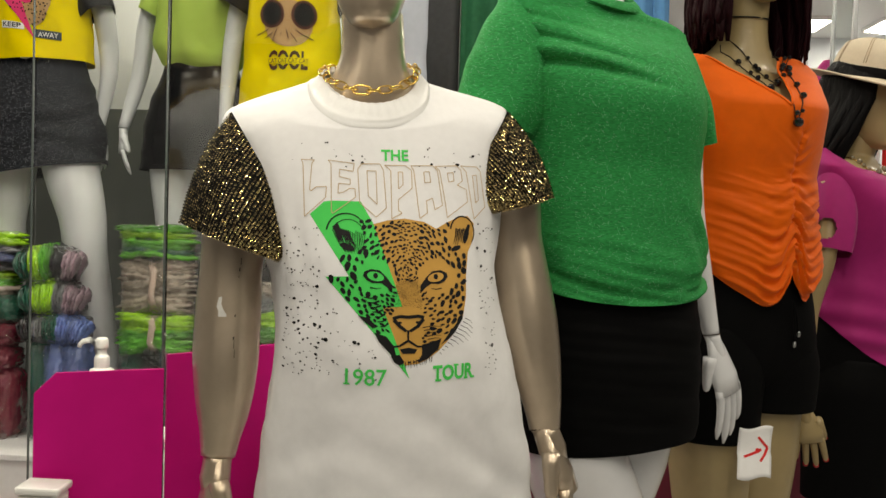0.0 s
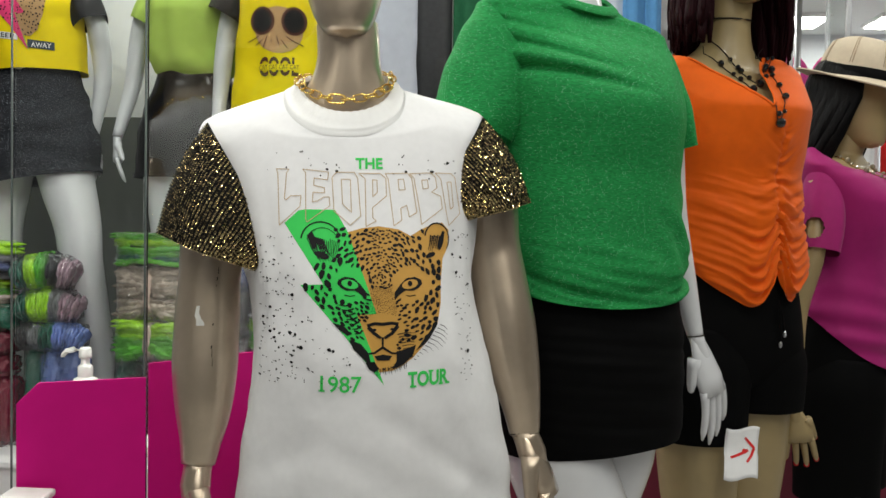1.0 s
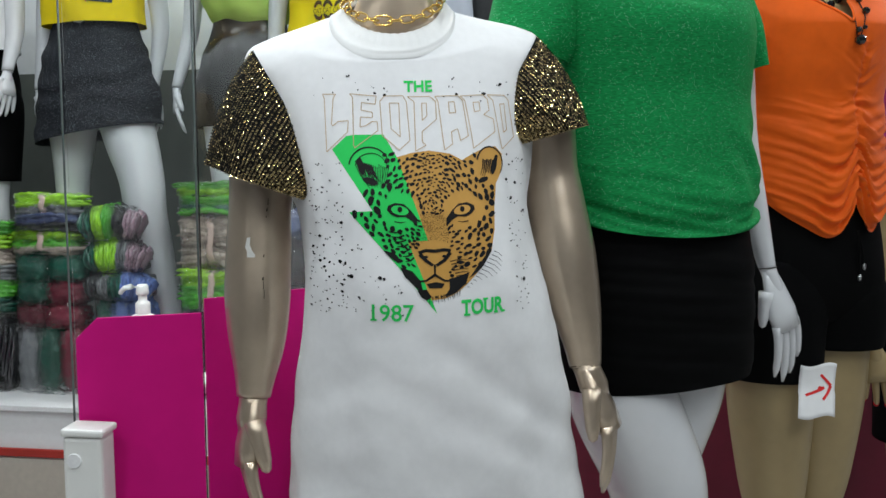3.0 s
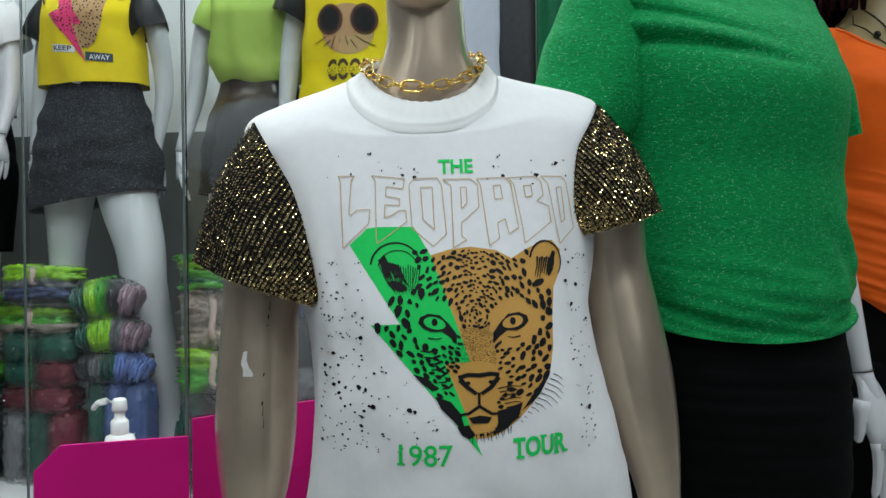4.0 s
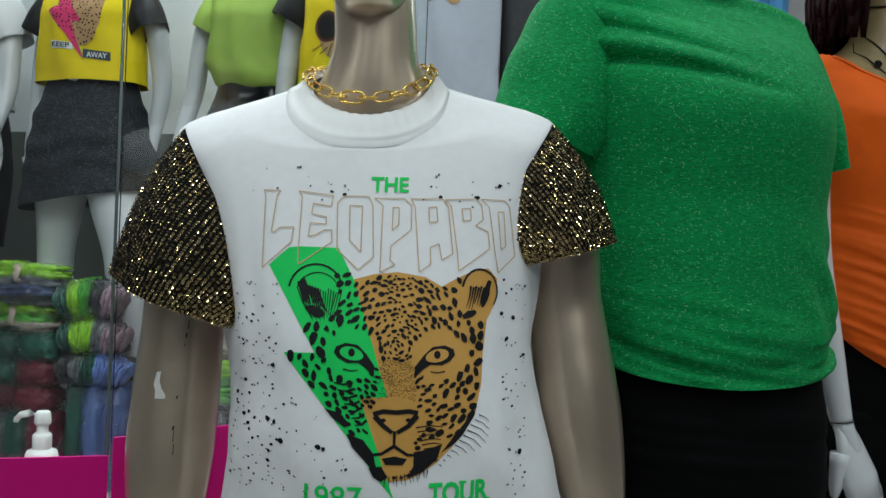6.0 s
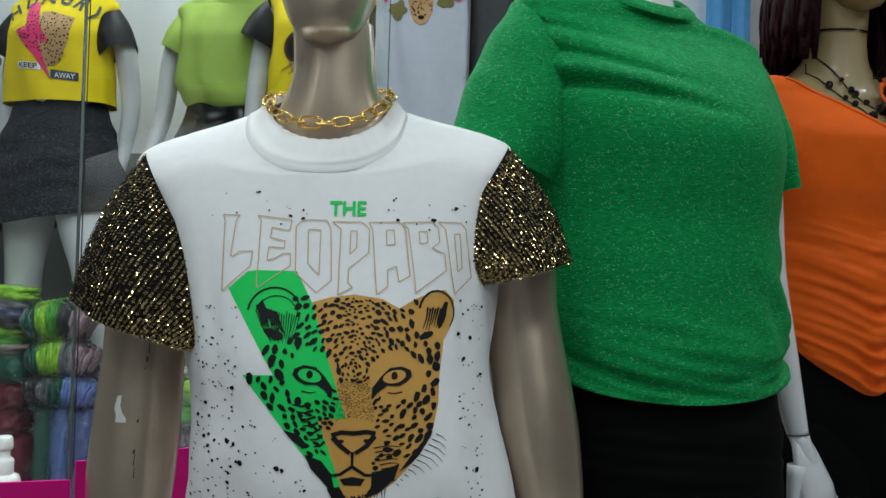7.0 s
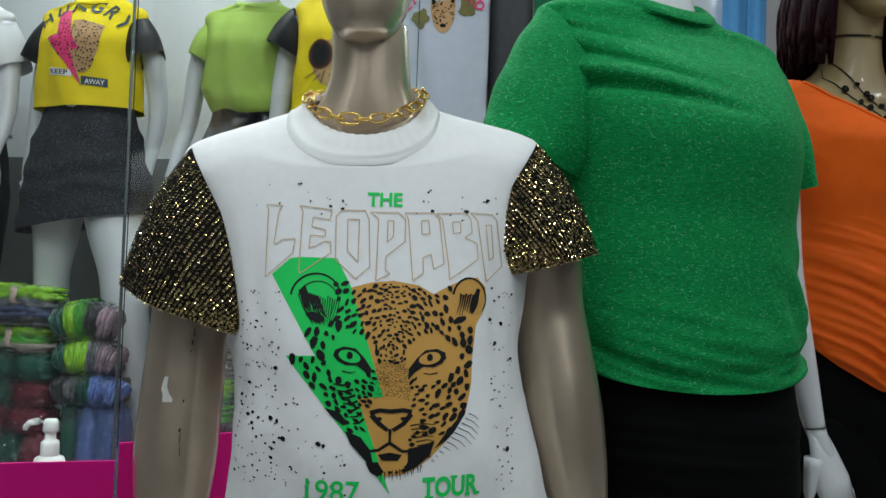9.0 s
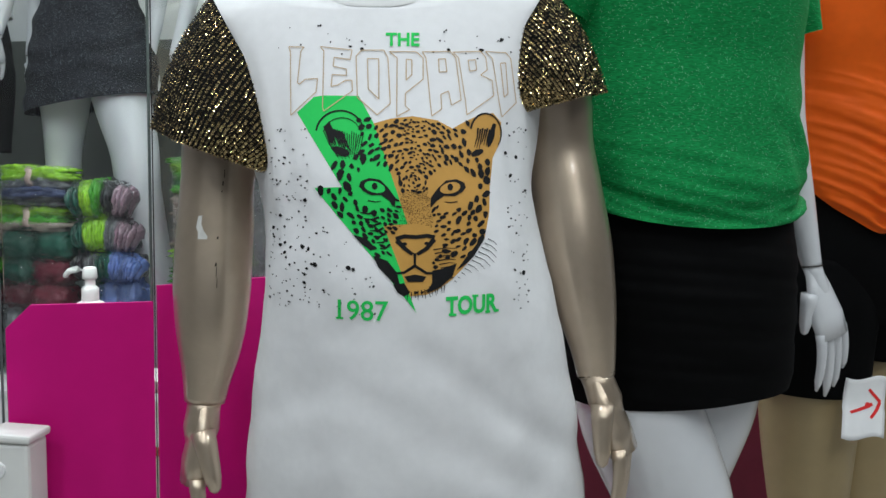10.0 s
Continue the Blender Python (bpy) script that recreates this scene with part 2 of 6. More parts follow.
def part(name, bm, mat, parent, label="", smooth=False):
    me = bpy.data.meshes.new(name)
    bmesh.ops.recalc_face_normals(bm, faces=bm.faces)
    bm.to_mesh(me)
    bm.free()
    me.materials.append(mat)
    if smooth:
        me.polygons.foreach_set("use_smooth", [True] * len(me.polygons))
    ob = new(name, me)
    if parent is not None:
        ob.parent = parent
    if label:
        tagged(ob, label)
    return ob


def box(sx, sy, sz, m=None, bevel=0.0):
    bm = bmesh.new()
    bmesh.ops.create_cube(bm, size=1, matrix=(m or Matrix()) @ Matrix.Diagonal((sx, sy, sz, 1)))
    if bevel:
        bmesh.ops.bevel(bm, geom=bm.edges[:], offset=bevel, segments=2, affect="EDGES", profile=0.5)
    return bm


def thing(name, m, label, category, group="", kind=""):
    e = new(name)
    e.empty_display_size = 0.05
    e.matrix_world = m
    return tagged(e, label, category, group, kind)


class Soup:
    """Vertices and faces gathered into one mesh."""

    def __init__(self):
        self.v, self.f, self.i = [], [], []

    def add(self, verts, faces, mat=0):
        k = len(self.v)
        self.v += [tuple(p) for p in verts]
        self.f += [[a + k for a in q] for q in faces]
        self.i += [mat] * len(faces)
        return self


def grid_faces(rows, n, close=True):
    out = []
    for r in range(rows - 1):
        for c in range(n if close else n - 1):
            d = (c + 1) % n
            out.append([r * n + c, r * n + d, (r + 1) * n + d, (r + 1) * n + c])
    return out


def smooth_rows(keys, count):
    """Rows between key rows, gliding through them (monotone in the first value)."""
    keys = np.array(sorted(keys), float)
    z = np.linspace(keys[0, 0], keys[-1, 0], count)
    out = [z]
    h = np.diff(keys[:, 0])
    for k in range(1, keys.shape[1]):
        y = keys[:, k]
        d = np.diff(y) / h
        m = np.r_[d[0], [0 if a * b <= 0 else 2 * a * b / (a + b) for a, b in zip(d[:-1], d[1:])], d[-1]]
        j = np.clip(np.searchsorted(keys[:, 0], z, side="right") - 1, 0, len(h) - 1)
        s = (z - keys[j, 0]) / h[j]
        out.append((2 * s**3 - 3 * s**2 + 1) * y[j] + (s**3 - 2 * s**2 + s) * h[j] * m[j] + (3 * s**2 - 2 * s**3) * y[j + 1] + (s**3 - s**2) * h[j] * m[j + 1])
    return np.stack(out, 1)


def torso(keys, count=90, n=96, square=2.3, shear=None, folds=None, vee=None, back=1.0):
    """A lofted body of rings (z, half width, front, back, shift x, shift y, dip of the front). Angle 0 is its own right side seen from the front."""
    rows = smooth_rows(keys, count)
    verts = []
    for z, a, f, b, cx, cy, dip in rows:
        for k in range(n):
            t = 2 * math.pi * k / n
            c, s = math.cos(t), math.sin(t)
            x = a * math.copysign(abs(c) ** (2 / square), c)
            y = -(f if s > 0 else b) * math.copysign(abs(s) ** (2 / square), s)
            zz = z - dip * (s if s > 0 else s * back) + (shear(z) * x if shear else 0) - (vee(z) * (1 - abs(c)) * (s > 0) if vee else 0)
            p = Vector((cx + x, cy + y, zz))
            if folds:
                p += Vector((c, -s, 0)) * folds(p, t, z)
            verts.append(p)
    return verts, grid_faces(count, n)


def tube(path, radii, n=14, flat=1.0, cap=True, side=Vector((1, 0, 0))):
    """A round or flattened tube along a path with a radius at each point."""
    pts = [Vector(p) for p in path]
    verts, faces = [], []
    for i, p in enumerate(pts):
        d = (pts[min(i + 1, len(pts) - 1)] - pts[max(i - 1, 0)]).normalized()
        x = (side - d * side.dot(d)).normalized()
        y = d.cross(x)
        for k in range(n):
            t = 2 * math.pi * k / n
            verts.append(p + x * (radii[i] * math.cos(t)) + y * (radii[i] * flat * math.sin(t)))
    faces = grid_faces(len(pts), n)
    if cap:
        faces += [list(range(n - 1, -1, -1)), [len(pts) * n - n + k for k in range(n)]]
    return verts, faces


def limb(keys, count=56, n=32, flat=1.0, side=Vector((1, 0, 0))):
    """A tube through (s, x, y, z, radius) keys, gliding."""
    rows = smooth_rows(keys, count)
    return tube([r[1:4] for r in rows], [r[4] for r in rows], n, flat, True, side)


def ball(c, r, n=16, rows=10):
    verts, faces = [], []
    for i in range(rows + 1):
        a = math.pi * i / rows
        for k in range(n):
            t = 2 * math.pi * k / n
            verts.append((c[0] + r[0] * math.sin(a) * math.cos(t), c[1] + r[1] * math.sin(a) * math.sin(t), c[2] + r[2] * math.cos(a)))
    return verts, grid_faces(rows + 1, n)


def hand(soup, wrist, down, out, size=1.0, curl=0.25, mirror=1, mat=0, wr=0.0172, long=1.0):
    """A plain hand: palm, four fingers and a thumb. down: where the fingers point; out: to the thumb's side."""
    w, d, o = Vector(wrist), Vector(down).normalized(), Vector(out).normalized()
    o = (o - d * o.dot(d)).normalized()
    nrm = d.cross(o).normalized() * mirror
    L = 0.085 * size * long
    tips = []
    soup.add(*tube([w + d * L * q for q in (-0.02, 0.12, 0.35, 0.62)], [wr, wr * 0.97, wr * 1.05, wr * 0.75], 16, 0.88, True, o), mat)
    pal = [w, w + d * L * 0.35, w + d * L * 0.75, w + d * L * 1.05]
    soup.add(*tube(pal, [wr * 0.95, 0.026 * size, 0.035 * size, 0.033 * size], 16, 0.5, True, o), mat)
    for k, ln in enumerate((0.070, 0.084, 0.078, 0.060)):
        ln *= long
        base = w + d * L * 0.95 + o * (0.026 - 0.0175 * k) * size
        p, r = [], []
        for i in range(7):
            s = i / 6
            bend = curl * (s**1.6) * ln * size
            p.append(base + d * (ln * size * s) + nrm * bend + o * (0.009 - 0.006 * k) * s * size)
            r.append((0.0090 - 0.0032 * s) * size if i < 6 else 0.0025 * size)
        soup.add(*tube(p, r, 10), mat)
        tips.append(p[-1] - d * 0.006 * size)
    base = w + d * L * 0.35 + o * 0.024 * size
    p = [base + o * (0.016 * s * size) + d * (0.062 * s * size) + nrm * (0.02 * s * size) for s in (0, 0.25, 0.5, 0.75, 0.95, 1)]
    soup.add(*tube(p, [0.0135 * size, 0.0125 * size, 0.011 * size, 0.0095 * size, 0.006 * size, 0.002 * size], 10), mat)
    return tips + [p[-1] - d * 0.006 * size]


def ring_pts(a, b, depth, n, forward=Vector((0, -1, 0)), lift=0.0):
    """An ellipse whose long axis runs from a to b and whose other half axis is depth along forward."""
    a, b = Vector(a), Vector(b)
    c, u = (a + b) / 2, (a - b) / 2
    return [c + u * math.cos(2 * math.pi * k / n) + forward * (depth * math.sin(2 * math.pi * k / n)) for k in range(n)]


def sleeve_rows(tip, pit, out, inn, d0, d1, rows=24, n=56, bulge=0.012):
    r0, r1 = ring_pts(tip, pit, d0, n), ring_pts(out, inn, d1, n)
    verts = []
    c0, c1 = (Vector(tip) + Vector(pit)) / 2, (Vector(out) + Vector(inn)) / 2
    for i in range(rows):
        s = i / (rows - 1)
        c = c0.lerp(c1, s)
        for k in range(n):
            p = r0[k].lerp(r1[k], s)
            e = (p - c).normalized()
            w = math.sin(math.pi * s) * bulge + 0.004 * s * math.sin(5 * 2 * math.pi * k / n + 1.0) * (d1 / 0.08)
            verts.append(p + e * w)
    return verts, grid_faces(rows, n)


def cloth_noise(p, k, amount):
    return noise.noise(Vector(p) * k) * amount

# ---- structure ----
from mathutils.bvhtree import BVHTree
X0, X1, Y0, Y1 = -3.2, 6.4, -2.6, 10.6


def slab(name, sx, sy, sz, c, mat, label, category="wall"):
    ob = part(name, box(sx, sy, sz, Matrix.Translation(c)), mat, None)
    return tagged(ob, label, category, kind="structure")


floor = slab("floor", X1 - X0, Y1 - Y0, 0.1, ((X0 + X1) / 2, (Y0 + Y1) / 2, -0.056), M["joint"], "grey shop floor joints under pale stone tiles", "floor")
slab("ceiling", X1 - X0, Y1 - Y0, 0.1, ((X0 + X1) / 2, (Y0 + Y1) / 2, CEILING + 0.05), M["ceiling"], "white painted flat shop ceiling", "ceiling")
# west, east and south walls stay out of view; kept dark against glass haze
slab("wall_west", 0.1, Y1 - Y0, CEILING, (X0 - 0.05, (Y0 + Y1) / 2, CEILING / 2), M["wall_far"], "dark grey shop wall out of view, cuts bounce light")
slab("wall_east", 0.1, Y1 - Y0, CEILING, (X1 + 0.05, (Y0 + Y1) / 2, CEILING / 2), M["wall_far"], "dark grey shop wall out of view, cuts bounce light")
slab("wall_south", X1 - X0, 0.1, CEILING, ((X0 + X1) / 2, Y0 - 0.05, CEILING / 2), M["wall_far"], "dark grey shop wall out of view, cuts bounce light")
slab("wall_north", X1 - X0, 0.1, CEILING, ((X0 + X1) / 2, Y1 + 0.05, CEILING / 2), M["wall"], "pale grey painted shop wall")
slab("wall_display", 2.93, 0.08, CEILING, (X0 + 1.465, 3.54, CEILING / 2), M["wall"], "white painted wall behind the raised display")


def downlight(x, y):
    e = thing("downlight", pose(x, y, CEILING), "round white flat ceiling downlight, switched on", "ceiling light", "ceiling downlights")
    s = Soup()
    n = 32
    prof = [(0.125, 0.0), (0.125, -0.012), (0.118, -0.02), (0.104, -0.02), (0.104, -0.012)]
    s.add([(r * math.cos(2 * math.pi * k / n), r * math.sin(2 * math.pi * k / n), z) for r, z in prof for k in range(n)], grid_faces(len(prof), n))
    obj("rim", s.v, s.f, M["lamp_rim"], e)
    obj("diffuser", [(0.104 * math.cos(2 * math.pi * k / n), 0.104 * math.sin(2 * math.pi * k / n), -0.014) for k in range(n)], [list(range(n - 1, -1, -1))], M["lamp_white"], e, smooth=False)


for lx, ly in LAMP_SPOTS:
    downlight(lx, ly)

# raised display step behind the glass
step = thing("display_platform", pose(0, 0, 0), "grey painted raised display platform under the back mannequins", "platform")
part("body", box(2.9, 0.80, 0.505, Matrix.Translation((-1.65, 3.10, 0.2525)), 0.004), M["white_card"], step)
part("top_board", box(2.92, 0.83, 0.02, Matrix.Translation((-1.65, 3.095, 0.515)), 0.003), M["lamp_rim"], step)
part("edge_strip", box(2.9, 0.012, 0.028, Matrix.Translation((-1.65, 2.693, 0.362)), 0.003), M["red_strip"], step, "narrow red edge strip")
part("kick_panel", box(2.9, 0.008, 0.34, Matrix.Translation((-1.65, 2.695, 0.172)), 0.002), M["beige_tile"], step, "beige glazed kick panel")
slab("wall_panel", 2.9, 0.03, 1.195, (-1.65, 3.482, 1.1225), M["back_board"], "grey olive board low on the display wall")

# ---- mannequin in the printed shirt ----
WHITE = pose(-0.115, 1.46, 0, 0, 0, 14)


def lean(z):
    return 0.055 * max(0.0, min(1.0, (z - 1.0) / 0.4))


def bronze_mannequin():
    s = Soup()
    s.add(*torso([(0.70, 0.19, 0.12, 0.13, 0.02, 0.01, 0), (1.0, 0.165, 0.11, 0.11, 0.01, 0.0, 0), (1.25, 0.15, 0.10, 0.11, 0, 0, 0), (1.41, 0.18, 0.05, 0.09, -0.015, 0.01, 0), (1.45, 0.15, 0.045, 0.075, -0.015, 0.015, 0.005), (1.495, 0.088, 0.052, 0.065, -0.016, 0.02, 0.022), (1.53, 0.066, 0.054, 0.06, -0.015, 0.022, 0.014), (1.555, 0.055, 0.053, 0.057, -0.014, 0.022, 0.006), (1.58, 0.051, 0.052, 0.055, -0.013, 0.022, 0.0), (1.63, 0.050, 0.05, 0.055, -0.016, 0.02, 0)], 70, 40, 2.1, lean))
    # plain egg-shaped head with a chin
    keys = [(1.598, 0.001, 0.001, 0.001, -0.020, -0.034, 0), (1.600, 0.020, 0.022, 0.03, -0.020, -0.034, 0), (1.612, 0.036, 0.045, 0.055, -0.020, -0.027, 0), (1.64, 0.051, 0.064, 0.075, -0.021, -0.014, 0), (1.69, 0.064, 0.078, 0.09, -0.022, 0.0, 0), (1.76, 0.073, 0.086, 0.105, -0.024, 0.008, 0), (1.84, 0.066, 0.075, 0.095, -0.026, 0.01, 0), (1.875, 0.035, 0.04, 0.05, -0.026, 0.012, 0), (1.882, 0.004, 0.004, 0.004, -0.026, 0.012, 0)]
    s.add(*torso(keys, 40, 36, 2.0, lean))
    # arms
    s.add(*limb([(0, -0.20, 0.02, 1.415, 0.045), (1, -0.222, 0.01, 1.30, 0.052), (1.6, -0.229, -0.002, 1.215, 0.0478), (2, -0.231, -0.008, 1.165, 0.0500), (3, -0.233, -0.022, 1.09, 0.0505), (3.5, -0.2335, -0.030, 1.04, 0.0465), (4, -0.2345, -0.036, 1.0, 0.0400), (4.6, -0.2375, -0.043, 0.96, 0.0305), (5, -0.240, -0.046, 0.932, 0.0258)]))
    s.add(*limb([(0, 0.185, 0.02, 1.44, 0.045), (1, 0.222, 0.02, 1.34, 0.052), (1.7, 0.233, 0.018, 1.272, 0.0470), (2.2, 0.241, 0.010, 1.222, 0.0482), (3, 0.252, -0.004, 1.15, 0.0500), (4, 0.265, -0.016, 1.075, 0.0440), (5, 0.279, -0.024, 1.0, 0.0310), (6, 0.284, -0.025, 0.962, 0.0255)]))
    hand(s, (-0.240, -0.046, 0.934), (-0.10, -0.12, -1), (0.25, -0.95, 0), 1.18, 0.35, -1, wr=0.0252)
    hand(s, (0.284, -0.026, 0.964), (0.36, -0.15, -1), (-0.35, -0.9, 0), 1.22, 0.45, 1, wr=0.0258)
    # legs down to the floor
    for sx in (-0.075, 0.105):
        s.add(*limb([(0, sx, 0.0, 0.78, 0.10), (1, sx, 0.0, 0.5, 0.075), (2, sx, 0.02, 0.30, 0.055), (3, sx, 0.02, 0.1, 0.04), (4, sx, 0.0, 0.03, 0.042), (5, sx, -0.02, 0.012, 0.035)]))
    # joint grooves at the wrists and flaked spots on the arm
    s.add(*tube([(-0.2395, -0.0445, 0.9365), (-0.240, -0.045, 0.9345)], [0.0256, 0.0254], 20, 1, False), 1)
    s.add(*tube([(0.2838, -0.0248, 0.9655), (0.2842, -0.0252, 0.9635)], [0.0266, 0.0264], 20, 1, False), 1)
    arm = limb([(0, -0.20, 0.02, 1.415, 0.045), (1, -0.222, 0.01, 1.30, 0.052), (1.6, -0.229, -0.002, 1.215, 0.0478), (2, -0.231, -0.008, 1.165, 0.0500), (3, -0.233, -0.022, 1.09, 0.0505), (3.5, -0.2335, -0.030, 1.04, 0.0465), (4, -0.2345, -0.036, 1.0, 0.0400), (4.6, -0.2375, -0.043, 0.96, 0.0305), (5, -0.240, -0.046, 0.932, 0.0258)])
    skin = BVHTree.FromPolygons([tuple(p) for p in arm[0]], arm[1])
    flaws = [([(-0.243, 1.176), (-0.238, 1.177), (-0.239, 1.166), (-0.236, 1.158), (-0.231, 1.151), (-0.231, 1.147), (-0.243, 1.147), (-0.243, 1.156), (-0.246, 1.162)], 2)]
    flaws += [([(x, z), (x + w, z + 0.001), (x + w * 0.8, z - h), (x - 0.0004, z - h)], 1) for x, z, w, h in ((-0.219, 1.150, 0.0018, 0.003), (-0.2205, 1.117, 0.0022, 0.004), (-0.219, 1.112, 0.0008, 0.012), (-0.218, 1.098, 0.0007, 0.012), (-0.214, 1.220, 0.0015, 0.005), (-0.215, 1.208, 0.001, 0.002), (-0.212, 1.235, 0.0008, 0.010))]
    for loop, k in flaws:
        pts = [skin.ray_cast(Vector((x, -1, z)), Vector((0, 1, 0)))[0] for x, z in loop]
        if all(pts):
            s.add([p + Vector((0, -0.0006, 0)) for p in pts], [list(range(len(pts)))], k)
    tagged(obj("mannequin", s.v, s.f, ([M["bronze"], M["seam"], M["chip"]], s.i)), "glossy bronze-lacquered shop mannequin with jointed wrists", "mannequin").matrix_world = WHITE


bronze_mannequin()

SHIRT_KEYS = [(0.72, 0.232, 0.190, 0.165, 0.045, 0.0, 0.0), (0.80, 0.226, 0.190, 0.16, 0.043, 0.0, 0), (0.93, 0.215, 0.188, 0.15, 0.033, 0, 0), (1.08, 0.190, 0.190, 0.14, 0.026, 0, 0), (1.20, 0.178, 0.168, 0.13, 0.010, 0, 0), (1.28, 0.191, 0.142, 0.125, -0.001, 0, 0), (1.36, 0.208, 0.112, 0.115, -0.008, 0.005, 0.004), (1.42, 0.223, 0.098, 0.10, -0.012, 0.01, 0.020), (1.459, 0.233, 0.091, 0.088, -0.015, 0.012, 0.036), (1.476, 0.228, 0.092, 0.082, -0.015, 0.014, 0.050), (1.494, 0.190, 0.090, 0.076, -0.016, 0.016, 0.058), (1.508, 0.136, 0.088, 0.072, -0.017, 0.018, 0.068), (1.519, 0.096, 0.087, 0.072, -0.018, 0.018, 0.074)]


def shirt_folds(p, t, z):
    low = max(0.0, min(1.0, (1.25 - z) / 0.4))
    w = 0.008 * low * math.sin(5 * t + 4.0 * noise.noise((t * 1.2, z * 2.0, 1.7)) + 0.6)
    drag = 0.004 * math.sin(26 * (p.x * 0.8 + p.z) + 3 * noise.noise(p * 7)) * max(0, 1 - abs(z - 1.33) / 0.12) * (1 if abs(p.x) > 0.12 else abs(p.x) / 0.12)
    if math.sin(t) > 0:
        # soft creases falling from the print to the hip, and slack beside the armholes
        for x0, z0, fall, deep, wide in ((0.0, 1.055, 0.72, 0.0055, 0.022), (-0.03, 0.97, 0.55, 0.0035, 0.026), (0.06, 1.12, 1.5, 0.003, 0.030)):
            d = (p.z - z0) + fall * (p.x - x0)
            w -= deep * math.exp(-(d / wide) ** 2) * max(0.0, min(1.0, (p.x - x0 + 0.04) / 0.06)) * low
        d = (p.z - 1.02) - 0.6 * (p.x + 0.02)
        w -= 0.003 * math.exp(-(d / 0.024) ** 2) * max(0.0, min(1.0, (0.0 - p.x) / 0.06)) * low
        for x0 in (-0.165, -0.135, 0.135, 0.165):
            w -= 0.0035 * math.exp(-((p.x - x0 + 0.15 * (z - 1.33)) / 0.007) ** 2) * max(0.0, 1 - abs(z - 1.30) / 0.14)
    return w + drag + cloth_noise(p, 7, 0.006) + cloth_noise(p, 19, 0.0034) + cloth_noise(p, 45, 0.0007)


shirt = thing("printed_t_shirt", WHITE, "white cotton t-shirt with green bolt print and gold sequin sleeves", "t-shirt")
sv, sf = torso(SHIRT_KEYS, 130, 128, 2.5, lean, shirt_folds, None, 0.4)
grid = np.array([tuple(p) for p in sv]).reshape(130, 128, 3)
start = next(i for i in range(130) if grid[i, 0, 2] > 1.27)
ease = np.clip((0.185 - np.abs(grid[start:-4, :, 0:1] + 0.015)) / 0.05, 0, 1)
for _ in range(220):
    grid[start:-4] += ease * 0.25 * (grid[start - 1:-5] + grid[start + 1:-3] - 2 * grid[start:-4])
    grid[start:-4, :, 1] += 0.10 * (grid[start - 1:-5, :, 1] + grid[start + 1:-3, :, 1] - 2 * grid[start:-4, :, 1])
sv = [Vector(p) for p in grid.reshape(-1, 3).tolist()]
obj("body", sv, sf, M["white_knit"], shirt)

# neck ribbing: a band that rises from the neckline to the opening
CN = 128
edge = [Vector(p) for p in grid[-1].tolist()]
inner = []
for k, a, f, b, z, dip in [(0, 0.088, 0.0805, 0.069, 1.529, 0.067), (1, 0.078, 0.0705, 0.063, 1.5395, 0.060), (2, 0.0755, 0.068, 0.061, 1.5395, 0.059), (3, 0.0765, 0.068, 0.061, 1.530, 0.060)]:
    for j in range(CN):
        t = 2 * math.pi * j / CN
        c, sn = math.cos(t), math.sin(t)
        inner.append(Vector((-0.016 + a * c, 0.018 - (f if sn > 0 else b) * sn, z - dip * (sn if sn > 0 else 0.4 * sn) + lean(z) * a * c + 0.0006 * math.sin(40 * t))))
cv = []
for out, up, mixed in ((0.0035, -0.006, 0.0), (0.0030, 0.0005, 0.0), (0.0012, 0.0015, 0.06), (0.0024, 0.002, 0.14), (0.0018, 0.0, 0.5)):
    for j in range(CN):
        e = Vector((math.cos(2 * math.pi * j / CN), -math.sin(2 * math.pi * j / CN), 0))
        cv.append(edge[j].lerp(inner[j], mixed) + e * out + Vector((0, 0, up)))
cv += inner
obj("collar", cv, grid_faces(9, CN), M["white_trim"], shirt, "white ribbed collar band")


def sequin_sleeve(tip, pit, out, inn, d0, d1):
    rows, n = 44, 104
    v, f = sleeve_rows(tip, pit, out, inn, d0, d1, rows, n, 0.012)
    base = obj("sleeve", v, f, M["sequin_base"], shirt, "short black sleeve covered in gold sequins")
    rnd = random.Random(7)
    s = Soup()
    for i in range(1, rows):
        for k in range(n):
            p = Vector(v[i * n + k])
            a, b = Vector(v[i * n + (k + 1) % n]) - Vector(v[i * n + k - 1]), Vector(v[min(i + 1, rows - 1) * n + k]) - Vector(v[max(i - 1, 0) * n + k])
            nr = a.cross(b).normalized()
            c = sum((Vector(v[i * n + q]) for q in range(0, n, 13)), Vector()) / 8
            if nr.dot(p - c) < 0:
                nr = -nr
            q = p + Vector((rnd.gauss(0, 0.0003), rnd.gauss(0, 0.0003), rnd.gauss(0, 0.0003)))
            loose = 0.16 if rnd.random() < 0.75 else 0.45
            tilt = Vector((rnd.gauss(0, loose), rnd.gauss(0, loose), rnd.gauss(0, loose) + 0.12))
            m = (nr + tilt).normalized()
            u = (a - m * a.dot(m)).normalized()
            w = m.cross(u)
            ro, ri = 0.0017, 0.0006
            o = q + nr * 0.0014
            vs = [o + (u * math.cos(g) + w * math.sin(g)) * ro for g in [math.pi * h / 4 for h in range(8)]] + [o - m * 0.0005 + (u * math.cos(g) + w * math.sin(g)) * ri for g in [math.pi * h / 4 for h in range(8)]]
            s.add(vs, [[h, (h + 1) % 8, 8 + (h + 1) % 8, 8 + h] for h in range(8)])
    me = obj("sequin_layer", s.v, s.f, M["sequin"], base, "gold disc sequins", smooth=False)
    tagged(me, kind="stuff")


